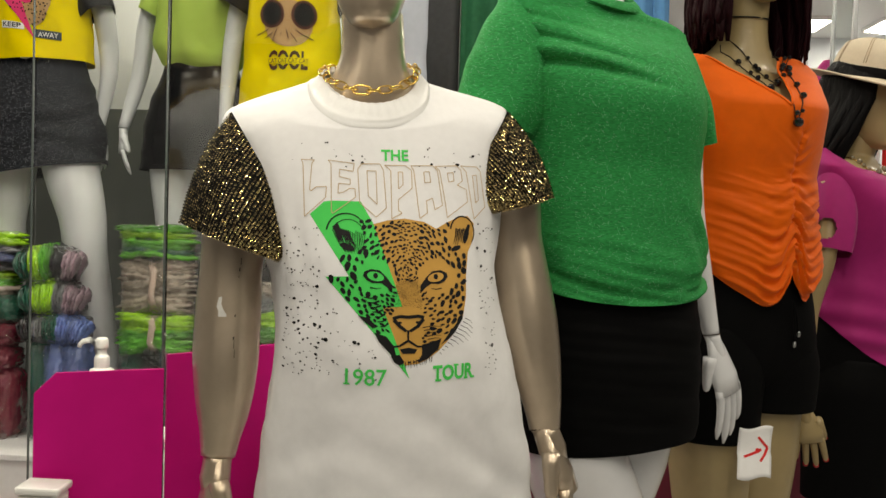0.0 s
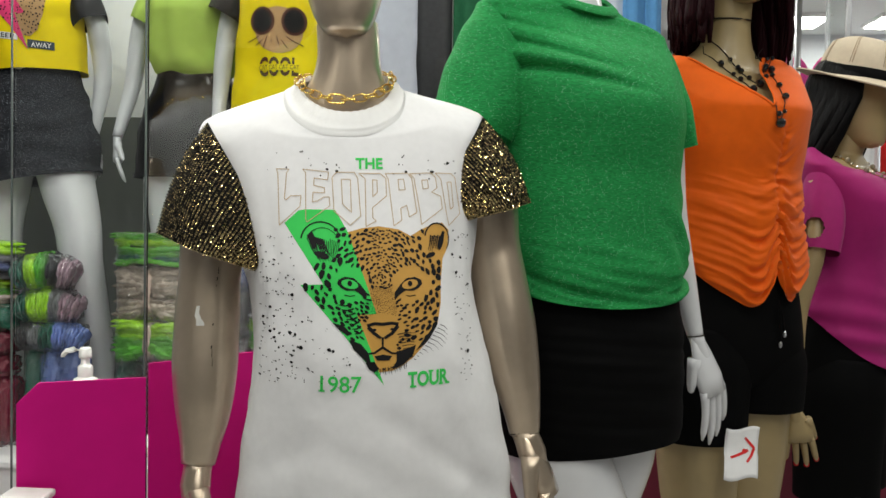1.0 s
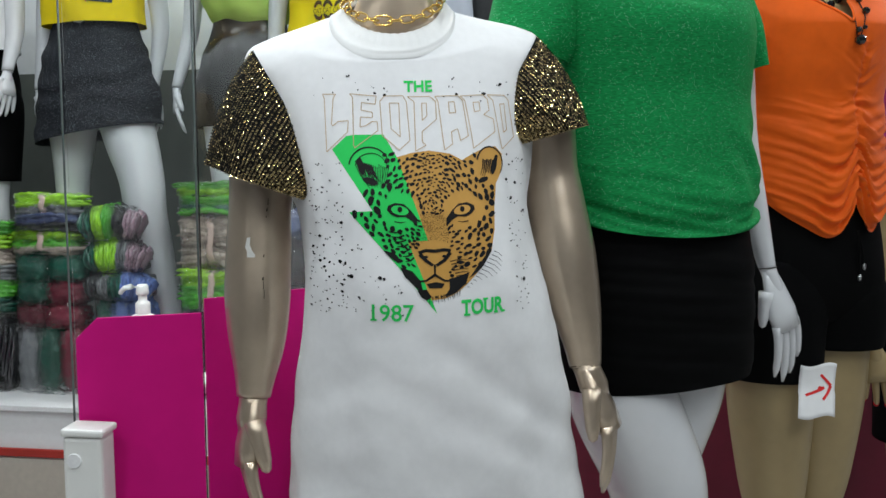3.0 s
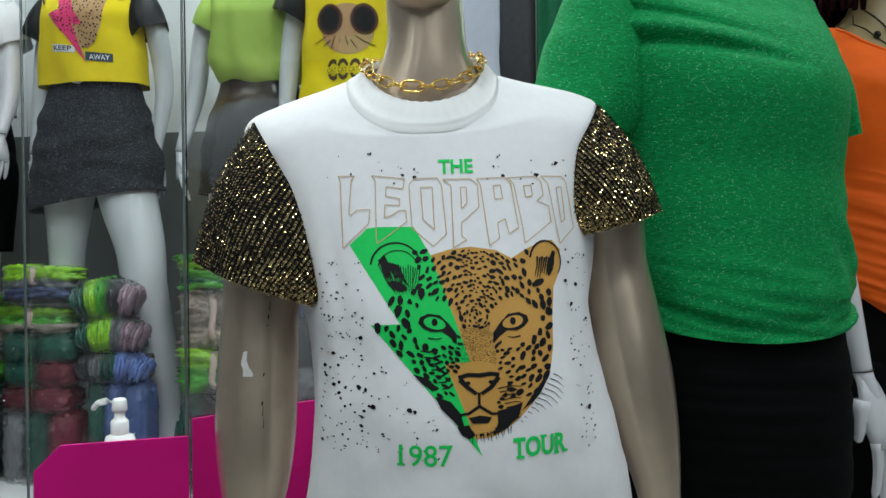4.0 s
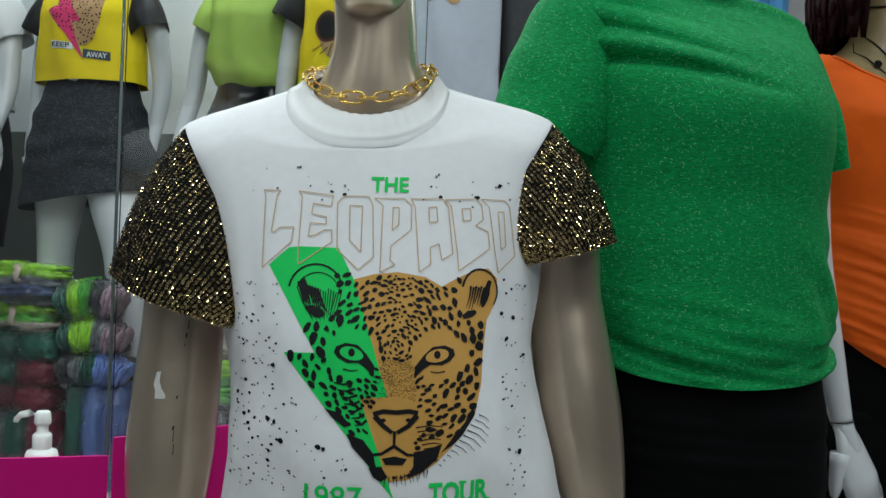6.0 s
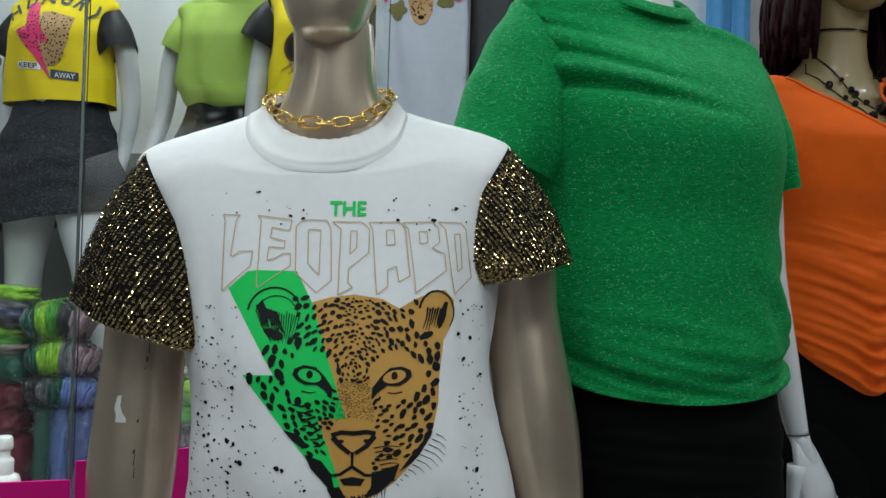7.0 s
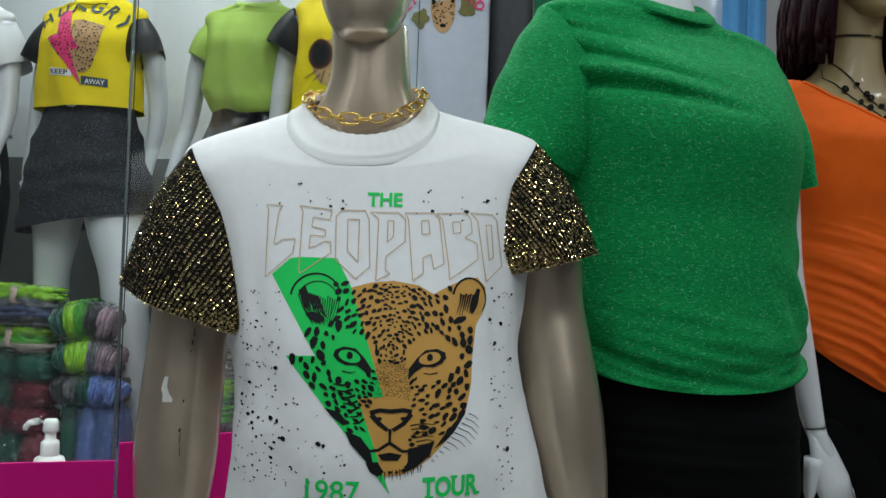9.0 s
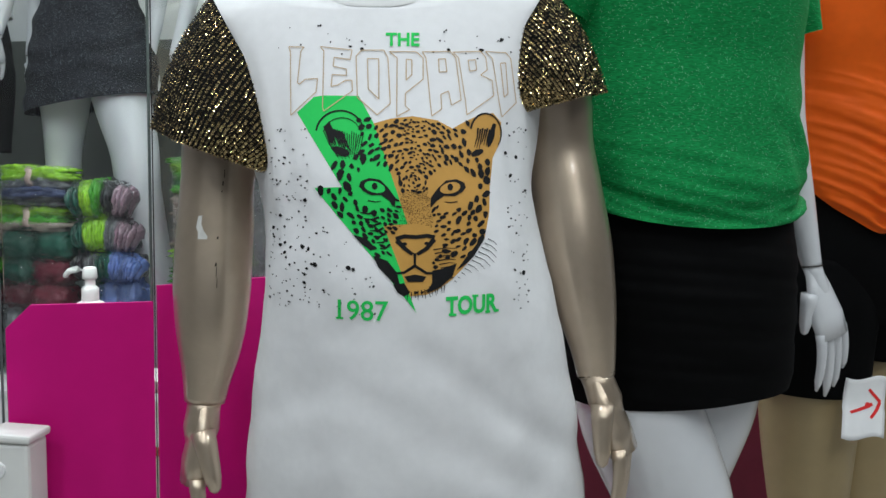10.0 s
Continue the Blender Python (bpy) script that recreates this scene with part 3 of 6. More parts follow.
sequin_sleeve((-0.234, 0.0, 1.462), (-0.115, -0.02, 1.262), (-0.300, -0.03, 1.286), (-0.152, -0.050, 1.232), 0.055, 0.09)
sequin_sleeve((0.206, 0.0, 1.486), (0.115, -0.01, 1.335), (0.283, -0.01, 1.345), (0.160, -0.03, 1.312), 0.055, 0.08)

# ---- print on the shirt ----
TREE = BVHTree.FromPolygons([tuple(p) for p in sv], sf)
from mathutils.geometry import delaunay_2d_cdt


def on_front(tree, u, z, off):
    hit = tree.ray_cast(Vector((u, -1, z)), Vector((0, 1, 0)))
    return hit[0] + Vector((0, -off, 0)) if hit[0] else None


def decal(name, loops, mat, parent, tree, off, place, cell=0.008, label="", thin=False):
    """Flat print shapes laid on the front of a garment. loops: outlines in the print's own plan; place turns them into u, z."""
    s = Soup()
    for loop in loops:
        pts = [Vector(place(*p)) for p in loop]
        k = len(pts)
        lo, hi = [min(p[i] for p in pts) for i in (0, 1)], [max(p[i] for p in pts) for i in (0, 1)]
        if max(hi[0] - lo[0], hi[1] - lo[1]) > cell * 1.5 and not thin:
            dense = []
            for i in range(k):
                a, b = pts[i], pts[(i + 1) % k]
                m = max(1, int((b - a).length / cell))
                dense += [a.lerp(b, j / m) for j in range(m)]
            inner = []
            x = lo[0] + cell / 2
            while x < hi[0]:
                z = lo[1] + cell / 2
                while z < hi[1]:
                    c, hit = Vector((x, z)), False
                    for i in range(k):
                        a, b = pts[i], pts[(i + 1) % k]
                        if (a.y > z) != (b.y > z) and x < (b.x - a.x) * (z - a.y) / (b.y - a.y) + a.x:
                            hit = not hit
                    if hit:
                        inner.append(c)
                    z += cell
                x += cell
            d = len(dense)
            r = delaunay_2d_cdt(dense + inner, [], [list(range(d))], 1, 1e-6)
            vs, fs = r[0], r[2]
        else:
            vs, fs = pts, [list(range(k))]
        world_v = [on_front(tree, p[0], p[1], off) for p in vs]
        if all(world_v):
            s.add(world_v, fs)
    if s.v:
        return obj(name, s.v, s.f, mat, parent, label)


def fat_letters(text, size, fat=0.0):
    cu = bpy.data.curves.new("letters", "FONT")
    cu.body, cu.size, cu.resolution_u, cu.offset = text, size, 3, fat
    ob = bpy.data.objects.new("letters", cu)
    scene.collection.objects.link(ob)
    me = bpy.data.meshes.new_from_object(ob.evaluated_get(bpy.context.evaluated_depsgraph_get()))
    bpy.data.objects.remove(ob)
    polys = [[(me.vertices[i].co.x, me.vertices[i].co.y) for i in p.vertices] for p in me.polygons]
    bpy.data.meshes.remove(me)
    return polys


def at_print(x, y):
    """The print's plan (x right, y down, about 0.43 mm a unit) as u, z on the shirt."""
    return (-0.012 + 0.000427 * (x - 402), 1.219 - (0.000430 if y < 484 else 0.000380) * (y - 484))


def ellipse(cx, cy, rx, ry, turn=0.0, n=14, wob=0.0, seed=0):
    rnd = random.Random(seed)
    out = []
    for k in range(n):
        t = 2 * math.pi * k / n
        r = 1 + (rnd.uniform(-wob, wob) if wob else 0)
        a, b = rx * r * math.cos(t), ry * r * math.sin(t)
        out.append((cx + a * math.cos(turn) - b * math.sin(turn), cy + a * math.sin(turn) + b * math.cos(turn)))
    return out


BOLT = [(168, 284), (215, 240), (240, 236), (340, 236), (383, 312), (425, 430), (478, 596), (413, 600), (455, 720), (503, 860), (380, 690), (223, 491), (300, 487)]
FORM = [(383, 312), (430, 298), (490, 290), (560, 300), (602, 322), (640, 300), (690, 277), (722, 274), (746, 300), (740, 360), (718, 400), (708, 480), (705, 560), (690, 640), (652, 700), (600, 760), (560, 792), (530, 806), (480, 812), (455, 720), (413, 600), (478, 596), (425, 430)]
decal("bolt_print", [BOLT], M["print_green"], shirt, TREE, 0.0007, at_print, 0.010, "bright green lightning bolt print")
decal("ochre_print", [FORM], M["print_ochre"], shirt, TREE, 0.0007, at_print, 0.010, "ochre rounded shape printed beside the bolt")


def inside(p, loop):
    x, y = p
    hit = False
    for i in range(len(loop)):
        (ax, ay), (bx, by) = loop[i], loop[(i + 1) % len(loop)]
        if (ay > y) != (by > y) and x < (bx - ax) * (y - ay) / (by - ay) + ax:
            hit = not hit
    return hit


def stroke(pts, w0, w1=None):
    """A tapered brush stroke along points, as one outline."""
    w1 = w0 if w1 is None else w1
    left, right = [], []
    for i, p in enumerate(pts):
        a, b = Vector(pts[max(i - 1, 0)]), Vector(pts[min(i + 1, len(pts) - 1)])
        d = (b - a).normalized()
        w = (w0 + (w1 - w0) * i / (len(pts) - 1)) / 2
        left.append((p[0] - d.y * w, p[1] + d.x * w))
        right.append((p[0] + d.y * w, p[1] - d.x * w))
    return left + right[::-1]


def arc_pts(cx, cy, rx, ry, a0, a1, n=9):
    return [(cx + rx * math.cos(math.radians(a0 + (a1 - a0) * i / (n - 1))), cy + ry * math.sin(math.radians(a0 + (a1 - a0) * i / (n - 1)))) for i in range(n)]


# dark marks of the print: patches first, then spots that keep clear of them
MARKS = [stroke([(246 + 7 * k, 322 + 2 * k), (258 + 8 * k, 342 + 5 * k), (268 + 8 * k, 366 + 5 * (k % 3) + 3 * k)], 6.5, 1.5) for k in range(8)] + [ellipse(262, 340, 12, 30, -0.3, 12, 0.2, 3), ellipse(296, 392, 26, 12, 0.3, 12, 0.2, 4)]
MARKS += [stroke([(676 + 7 * k, 318 + 3 * (k % 2)), (673 + 6 * k, 345), (664 + 7 * k, 372 + 6 * (k % 3) - 3 * k)], 5.5, 1.5) for k in range(6)] + [ellipse(716, 336, 9, 32, 0.3, 12, 0.2, 5), ellipse(672, 388, 18, 9, -0.4, 12, 0.2, 6)]
MARKS += [stroke(arc_pts(290, 340, 66, 62, 185, 345, 14), 5, 4), stroke(arc_pts(296, 346, 52, 48, 190, 330, 12), 3, 2), stroke(arc_pts(700, 330, 46, 54, 190, 400, 14), 6, 3)]
for ex, tilt in ((390, 1), (594, -1)):
    MARKS.append([(ex - tilt * 40, 470), (ex - tilt * 18, 461), (ex + tilt * 12, 465), (ex + tilt * 34, 486), (ex + tilt * 54, 516), (ex + tilt * 54, 546), (ex + tilt * 36, 524), (ex + tilt * 16, 509), (ex - tilt * 12, 510), (ex - tilt * 32, 499), (ex - tilt * 44, 484)])
    MARKS.append(stroke([(ex - tilt * 20, 526), (ex, 530), (ex + tilt * 16, 527)], 4, 2))
MARKS += [stroke([(446, 640), (470, 632), (500, 634), (530, 630), (552, 634)], 12, 12), stroke([(450, 645), (470, 668), (492, 686)], 14, 10), stroke([(550, 640), (530, 668), (504, 686)], 14, 10), stroke([(498, 682), (498, 722)], 8, 6), stroke([(498, 720), (470, 740), (440, 744), (420, 730)], 9, 5), stroke([(498, 720), (530, 742), (565, 742), (600, 720)], 9, 5), ellipse(470, 655, 7, 5), ellipse(530, 653, 7, 5)]
MARKS += [[(330, 628), (368, 640), (392, 668), (380, 676), (350, 652)], [(440, 776), (470, 772), (486, 800), (470, 812), (452, 800)], [(385, 690), (425, 706), (450, 740), (458, 775), (462, 800), (440, 770), (400, 725)], [(545, 735), (575, 728), (612, 712), (600, 752), (565, 786), (530, 802), (545, 770)], [(660, 690), (690, 640), (672, 650), (640, 690), (610, 735), (640, 712)], [(470, 752), (500, 746), (530, 752), (520, 768), (480, 768)]]
rnd = random.Random(11)
for k in range(18):
    MARKS.append(stroke([(245 + k * 6.5, 335 + 3 * (k % 4)), (262 + k * 5, 372 + (k % 5) * 7), (285 + k * 3, 400 + (k % 3) * 6)], 2.5, 1.0))
for k in range(9):
    y = 690 + k * 11
    MARKS.append(stroke([(548 + 4 * k, y - 18), (580 + 3 * k, y - 24), (612 - k, y - 22)], 3.5, 1.5))
for k in range(7):
    MARKS.append(stroke([(395 + 6 * k, 560 + 16 * k), (372 + 8 * k, 566 + 17 * k), (350 + 9 * k, 562 + 18 * k)], 7, 3))
taken = [(390, 488, 60), (594, 488, 60), (280, 352, 66), (700, 345, 58), (498, 660, 66), (420, 730, 40), (600, 740, 40), (500, 745, 50)]
spots = []
for k in range(16000):
    x, y = rnd.uniform(200, 745), rnd.uniform(280, 800)
    if not all(inside((x + a, y + b), FORM) or inside((x + a, y + b), BOLT) for a, b in ((-9, 0), (9, 0), (0, -8), (0, 8))) or (y < 300 and x < 400):
        continue
    if x < 400 and y < 420 and not (250 < x):
        continue
    edge = abs(x - 495)
    r = 3.4 + 5.4 * min(1.0, edge / 190) + rnd.uniform(-0.8, 2.2)
    if 455 < x < 545 and 500 < y < 640:
        r = 1.3
    if any((x - a) ** 2 + (y - b) ** 2 < (c + r) ** 2 for a, b, c in taken) or any((x - a) ** 2 + (y - b) ** 2 < (1.16 * (r + c)) ** 2 for a, b, c in spots):
        continue
    if len(spots) > 640:
        break
    spots.append((x, y, r))
for x, y, r in spots:
    ang = math.atan2(y - 470, x - 495) + math.pi / 2
    MARKS.append(ellipse(x, y, r * rnd.uniform(1.0, 1.7), r * rnd.uniform(0.6, 1.0), ang + rnd.uniform(-0.5, 0.5), 8, 0.22, int(x * 7 + y)))
for k in range(11):
    w = k / 10
    x, y = 700 - 95 * w, 640 + 125 * w
    ln = 26 + 20 * math.sin(5 * w)
    MARKS.append(stroke([(x, y), (x + ln * 0.6, y + ln * 0.30), (x + ln, y + ln * 0.75)], 2.6, 1.0))
for k in range(12):
    x = 480 + 9 * k
    MARKS.append(stroke([(x, 800 - 2 * k), (x + rnd.uniform(-3, 8), 820 - 2 * k + rnd.uniform(0, 10))], 3, 1))
decal("dark_print", MARKS, M["print_black"], shirt, TREE, 0.0014, at_print, 0.012, "scattered black printed spots and strokes", thin=False)
decal("inner_print", [ellipse(388, 486, 29, 16, 0.25, 16)], M["print_green"], shirt, TREE, 0.0018, at_print, label="green inner print patch")
decal("inner_print", [ellipse(594, 486, 29, 16, -0.25, 16)], M["print_ochre"], shirt, TREE, 0.0018, at_print, label="ochre inner print patch")
for ex in (388, 594):
    decal("inner_print", [ellipse(ex, 483, 8, 10)], M["print_black"], shirt, TREE, 0.0022, at_print)
speck = []
rnd = random.Random(5)
for k in range(290):
    zone = rnd.random()
    x, y = (rnd.uniform(85, 205), rnd.uniform(330, 870)) if zone < 0.42 else (rnd.uniform(190, 400), rnd.uniform(600, 880)) if zone < 0.6 else (rnd.uniform(755, 830), rnd.uniform(300, 870)) if zone < 0.8 else (rnd.uniform(90, 780), rnd.uniform(30, 120))
    if inside((x, y), BOLT) or inside((x, y), FORM) or (360 < x < 540 and y < 130) or (x - 300 > (y - 600) * 0.75 and 200 < x < 400 and y > 590):
        continue
    r = rnd.uniform(1.2, 3.2) if rnd.random() < 0.85 else rnd.uniform(3.5, 6.5)
    speck.append(ellipse(x, y, r, r * rnd.uniform(0.7, 1.5), rnd.uniform(0, 3), 7, 0.3, k))
speck.append(ellipse(320, 728, 8, 6, 0.2, 9, 0.2, 1))
tagged(decal("speckle_print", speck, M["print_black"], shirt, TREE, 0.0010, at_print, label="black ink speckles"), kind="stuff")


def outline(loops):
    """Closed outlines as thin strokes."""
    out = []
    for pts in loops:
        for i in range(len(pts)):
            a, b = Vector(pts[i]), Vector(pts[(i + 1) % len(pts)])
            m = max(1, int((b - a).length / 16))
            line = [tuple(a.lerp(b, j / m)) for j in range(m + 1)]
            for j in range(m):
                out.append(stroke(line[j:j + 2], 2.6))
    return out


def outlined_letter(*loops):
    decal("outlined_letter", outline(loops), M["print_gold"], shirt, TREE, 0.0014, at_print, label="thin tan outlined capital letter", thin=True)


outlined_letter([(136, 95), (180, 96), (172, 110), (166, 200), (172, 204), (188, 190), (223, 188), (220, 226), (150, 292), (142, 110)])
outlined_letter([(228, 95), (318, 104), (314, 132), (268, 126), (266, 152), (304, 160), (304, 178), (264, 176), (262, 210), (280, 206), (302, 192), (320, 192), (322, 222), (244, 280), (240, 270), (238, 108)])
outlined_letter([(345, 104), (408, 102), (420, 124), (428, 256), (392, 288), (336, 240), (330, 122)], [(362, 128), (394, 128), (396, 244), (366, 216)])
outlined_letter([(424, 106), (500, 104), (520, 122), (520, 184), (470, 226), (470, 262), (482, 272), (446, 292), (446, 124)], [(472, 128), (488, 128), (488, 172), (472, 188)])
outlined_letter([(518, 104), (598, 100), (614, 118), (628, 240), (600, 256), (592, 216), (570, 226), (572, 268), (544, 288), (540, 252), (528, 122)], [(564, 124), (584, 122), (588, 160), (566, 162)])
outlined_letter([(606, 102), (686, 96), (702, 112), (706, 150), (686, 166), (720, 180), (724, 224), (680, 256), (644, 282), (640, 240), (622, 118)], [(650, 124), (672, 122), (674, 152), (654, 156)])
outlined_letter([(702, 96), (764, 96), (778, 112), (794, 240), (748, 284), (740, 240), (722, 116)], [(746, 128), (762, 126), (768, 216), (756, 226)])


def flat_text(name, text, size, x, y, w, h, mat, parent, tree, off, place, fat=0.0, slope=0.0, thin=True, label=""):
    """Text scaled to w by h in the print's plan, with its top left corner at x, y."""
    polys = fat_letters(text, 1.0, fat)
    xs, ys = [q[0] for p in polys for q in p], [q[1] for p in polys for q in p]
    x0, x1, y0, y1 = min(xs), max(xs), min(ys), max(ys)
    loops = [[(x + (a - x0) / (x1 - x0) * w, y + (y1 - b) / (y1 - y0) * h + slope * (a - x0) / (x1 - x0) * w) for a, b in p] for p in polys]
    return decal(name, loops, mat, parent, tree, off, place, label=label, thin=thin)


flat_text("lettering", "THE", 1, 413, 50, 97, 40, M["print_green"], shirt, TREE, 0.0013, at_print, 0.028, -0.03, label="green printed word THE")
flat_text("lettering", "1987", 1, 292, 823, 136, 62, M["print_green"], shirt, TREE, 0.0013, at_print, 0.01, 0.02, label="green printed year 1987")
flat_text("lettering", "TOUR", 1, 583, 812, 144, 58, M["print_green"], shirt, TREE, 0.0013, at_print, 0.035, -0.06, label="green printed word TOUR")

for x0, x1, y, h in ((287, 307, 878, 6), (591, 612, 863, 8), (655, 672, 807, 7), (692, 706, 857, 8), (717, 731, 855, 8)):
    decal("serif", [[(x0, y), (x1, y), (x1, y + h), (x0, y + h)]], M["print_green"], shirt, TREE, 0.0014, at_print, thin=True)

# gold chain round the neck
chain = thing("chain_necklace", WHITE, "chunky gold chain necklace of long oval links", "necklace")


def chain_link(i, c, along, nrm, L, W, r, mat, parent):
    along, nrm = Vector(along).normalized(), Vector(nrm).normalized()
    side = along.cross(nrm).normalized()
    pts = []
    for k in range(20):
        t = 2 * math.pi * k / 20
        pts.append(Vector(c) + along * (L * math.copysign(abs(math.cos(t)) ** 0.7, math.cos(t))) + side * (W * math.copysign(abs(math.sin(t)) ** 0.7, math.sin(t))))
    verts, faces = [], []
    for k in range(20):
        d = (pts[(k + 1) % 20] - pts[k - 1]).normalized()
        x = nrm
        y = d.cross(x).normalized()
        verts += [pts[k] + x * (r * math.cos(2 * math.pi * j / 8)) + y * (r * math.sin(2 * math.pi * j / 8)) for j in range(8)]
    f = grid_faces(20, 8)
    f += [[19 * 8 + j, 19 * 8 + (j + 1) % 8, (j + 1) % 8, j] for j in range(8)]
    obj("chain_link", verts, f, mat, parent)


NL = 26
for i in range(NL):
    t = 2 * math.pi * (i + 0.5) / NL
    def on_loop(t):
        c, s = math.cos(t), math.sin(t)
        return Vector((-0.017 + 0.074 * c, 0.020 - (0.068 if s > 0 else 0.062) * s, 1.545 - (0.046 if s > 0 else 0.012) * s + 0.075 * 0.074 * c))
    p, q = on_loop(t), on_loop(t + 0.02)
    outw = Vector((math.cos(t), -math.sin(t), 0.35)).normalized()
    d = (q - p).normalized()
    nrm = outw if i % 2 else (d.cross(outw) * 0.8 + outw * 0.6)
    big = 1.25 if i % 5 == 2 else 1.0
    chain_link(i, p + outw * 0.002, d, nrm, 0.0112 * big, 0.0062 * big, 0.0014 * big, M["gold"], chain)

# ---- mannequin in the green top ----
GREEN = pose(0.270, 1.755, 0, 0, 0, 33)


def white_mannequin():
    s = Soup()
    s.add(*torso([(0.96, 0.15, 0.10, 0.12, 0.02, 0.01, 0), (1.1, 0.17, 0.11, 0.12, 0.02, 0, 0), (1.45, 0.16, 0.11, 0.12, 0, 0, 0), (1.62, 0.18, 0.08, 0.10, -0.01, 0.01, 0), (1.67, 0.15, 0.07, 0.08, -0.015, 0.015, 0.01), (1.71, 0.09, 0.065, 0.07, -0.02, 0.02, 0.015), (1.745, 0.064, 0.062, 0.062, -0.022, 0.022, 0.01), (1.79, 0.055, 0.055, 0.06, -0.022, 0.022, 0), (1.86, 0.053, 0.053, 0.06, -0.022, 0.018, 0)], 60, 40, 2.1))
    s.add(*torso([(1.844, 0.001, 0.001, 0.001, -0.022, -0.04, 0), (1.855, 0.04, 0.05, 0.05, -0.022, -0.03, 0), (1.90, 0.062, 0.075, 0.085, -0.022, -0.005, 0), (1.99, 0.074, 0.088, 0.105, -0.022, 0.005, 0), (2.08, 0.06, 0.07, 0.09, -0.022, 0.008, 0), (2.11, 0.005, 0.005, 0.005, -0.022, 0.01, 0)], 30, 32, 2.0))
    s.add(*limb([(0, 0.19, 0.02, 1.63, 0.042), (1, 0.230, 0.02, 1.50, 0.040), (2, 0.246, 0.015, 1.36, 0.034), (3, 0.264, -0.01, 1.20, 0.027), (4, 0.284, -0.03, 1.082, 0.0165)]))
    s.add(*limb([(0, -0.20, 0.02, 1.63, 0.042), (1, -0.24, 0.03, 1.50, 0.038), (2, -0.25, 0.05, 1.36, 0.032), (3, -0.25, 0.03, 1.22, 0.028), (4, -0.245, 0.0, 1.107, 0.018)]))
    hand(s, (0.284, -0.03, 1.085), (0.30, -0.16, -1), (-0.97, -0.12, 0), 1.08, 0.35, 1, long=1.32)
    hand(s, (-0.245, 0.0, 1.11), (-0.05, -0.1, -1), (0.2, -0.9, 0), 1.1, 0.3, -1)
    s.add(*tube([(0.2838, -0.0298, 1.0855), (0.284, -0.030, 1.0835)], [0.0182, 0.018], 18, 1, False), 1)
    s.add(*limb([(0, -0.05, 0.0, 0.98, 0.09), (1, -0.05, -0.01, 0.88, 0.100), (2, 0.02, -0.03, 0.69, 0.092), (3, 0.06, -0.03, 0.5, 0.062), (4, 0.06, 0.02, 0.3, 0.06), (5, 0.05, 0.04, 0.09, 0.036), (6, 0.05, -0.04, 0.02, 0.035)]))
    s.add(*limb([(0, 0.115, 0.03, 0.98, 0.09), (1, 0.115, 0.03, 0.88, 0.092), (2, 0.085, 0.06, 0.69, 0.08), (3, 0.07, 0.08, 0.5, 0.058), (4, 0.07, 0.12, 0.3, 0.056), (5, 0.08, 0.14, 0.09, 0.035), (6, 0.09, 0.08, 0.02, 0.035)]))
    tagged(obj("mannequin", s.v, s.f, ([M["white_gloss"], M["seam"]], s.i)), "glossy white shop mannequin under a green top", "mannequin").matrix_world = GREEN


white_mannequin()


def green_folds(p, t, z):
    s = math.sin(t)
    w = 0.0
    # gathered roll above the hem
    w += 0.009 * math.exp(-((z - 1.214 + 0.02 * s) / 0.014) ** 2) - 0.010 * math.exp(-((z - 1.244 + 0.02 * s) / 0.010) ** 2)
    near_hem = max(0.0, 1 - (z - 1.2) / 0.11)
    w += near_hem * (0.013 * noise.noise((p.x * 7, 2.0, (z - 0.10 * abs(p.x - 0.05)) * 75)) + 0.004 * noise.noise((p.x * 16, 6.0, z * 130)))
    # drag lines from the armpit and shoulder over the bust
    if s > 0 and p.x < 0.08:
        for z0, fall, deep, wide, reach in ((1.583, -0.16, 0.015, 0.009, 0.06), (1.606, -0.22, -0.006, 0.010, 0.02), (1.628, -0.26, 0.010, 0.007, 0.02), (1.652, -0.24, -0.005, 0.009, -0.02), (1.668, -0.22, 0.008, 0.006, -0.04)):
            d = p.z - (z0 + fall * (p.x + 0.18))
            w -= deep * math.exp(-(d / wide) ** 2) * max(0, min(1, (reach - p.x) / 0.16)) ** 1.3
    # slack at the side
    w += 0.006 * math.sin(60 * (p.z + 0.5 * p.x) + 5 * noise.noise(p * 6)) * max(0, min(1, (p.x - 0.06) / 0.12)) * max(0, 1 - abs(z - 1.30) / 0.1)
    return w + cloth_noise(p, 7, 0.005) + cloth_noise(p, 24, 0.0012)


def green_lean(z):
    return -0.045 * max(0.0, min(1.0, (z - 1.5) / 0.2))


top = thing("green_tee", GREEN, "green glitter knit short-sleeved top, gathered at its hem", "top")
GT = [(1.200, 0.194, 0.138, 0.130, 0.02, 0.0, 0.040), (1.214, 0.202, 0.147, 0.14, 0.02, 0.0, 0.042), (1.25, 0.204, 0.150, 0.14, 0.02, 0, 0.036), (1.31, 0.200, 0.146, 0.14, 0.016, 0, 0.012), (1.40, 0.196, 0.146, 0.14, 0.008, 0, 0.006), (1.52, 0.202, 0.172, 0.135, 0.0, 0, 0), (1.60, 0.208, 0.140, 0.12, -0.006, 0.003, 0), (1.665, 0.218, 0.082, 0.10, -0.008, 0.008, 0), (1.697, 0.218, 0.066, 0.085, -0.010, 0.012, 0.004), (1.719, 0.178, 0.066, 0.078, -0.016, 0.015, 0.012), (1.734, 0.124, 0.074, 0.076, -0.022, 0.017, 0.034), (1.750, 0.096, 0.078, 0.074, -0.022, 0.018, 0.044)]
gv, gf = torso(GT, 140, 128, 2.35, green_lean, green_folds, None, 0.5)
obj("body", gv, gf, M["green_glitter"], top)
gin = []
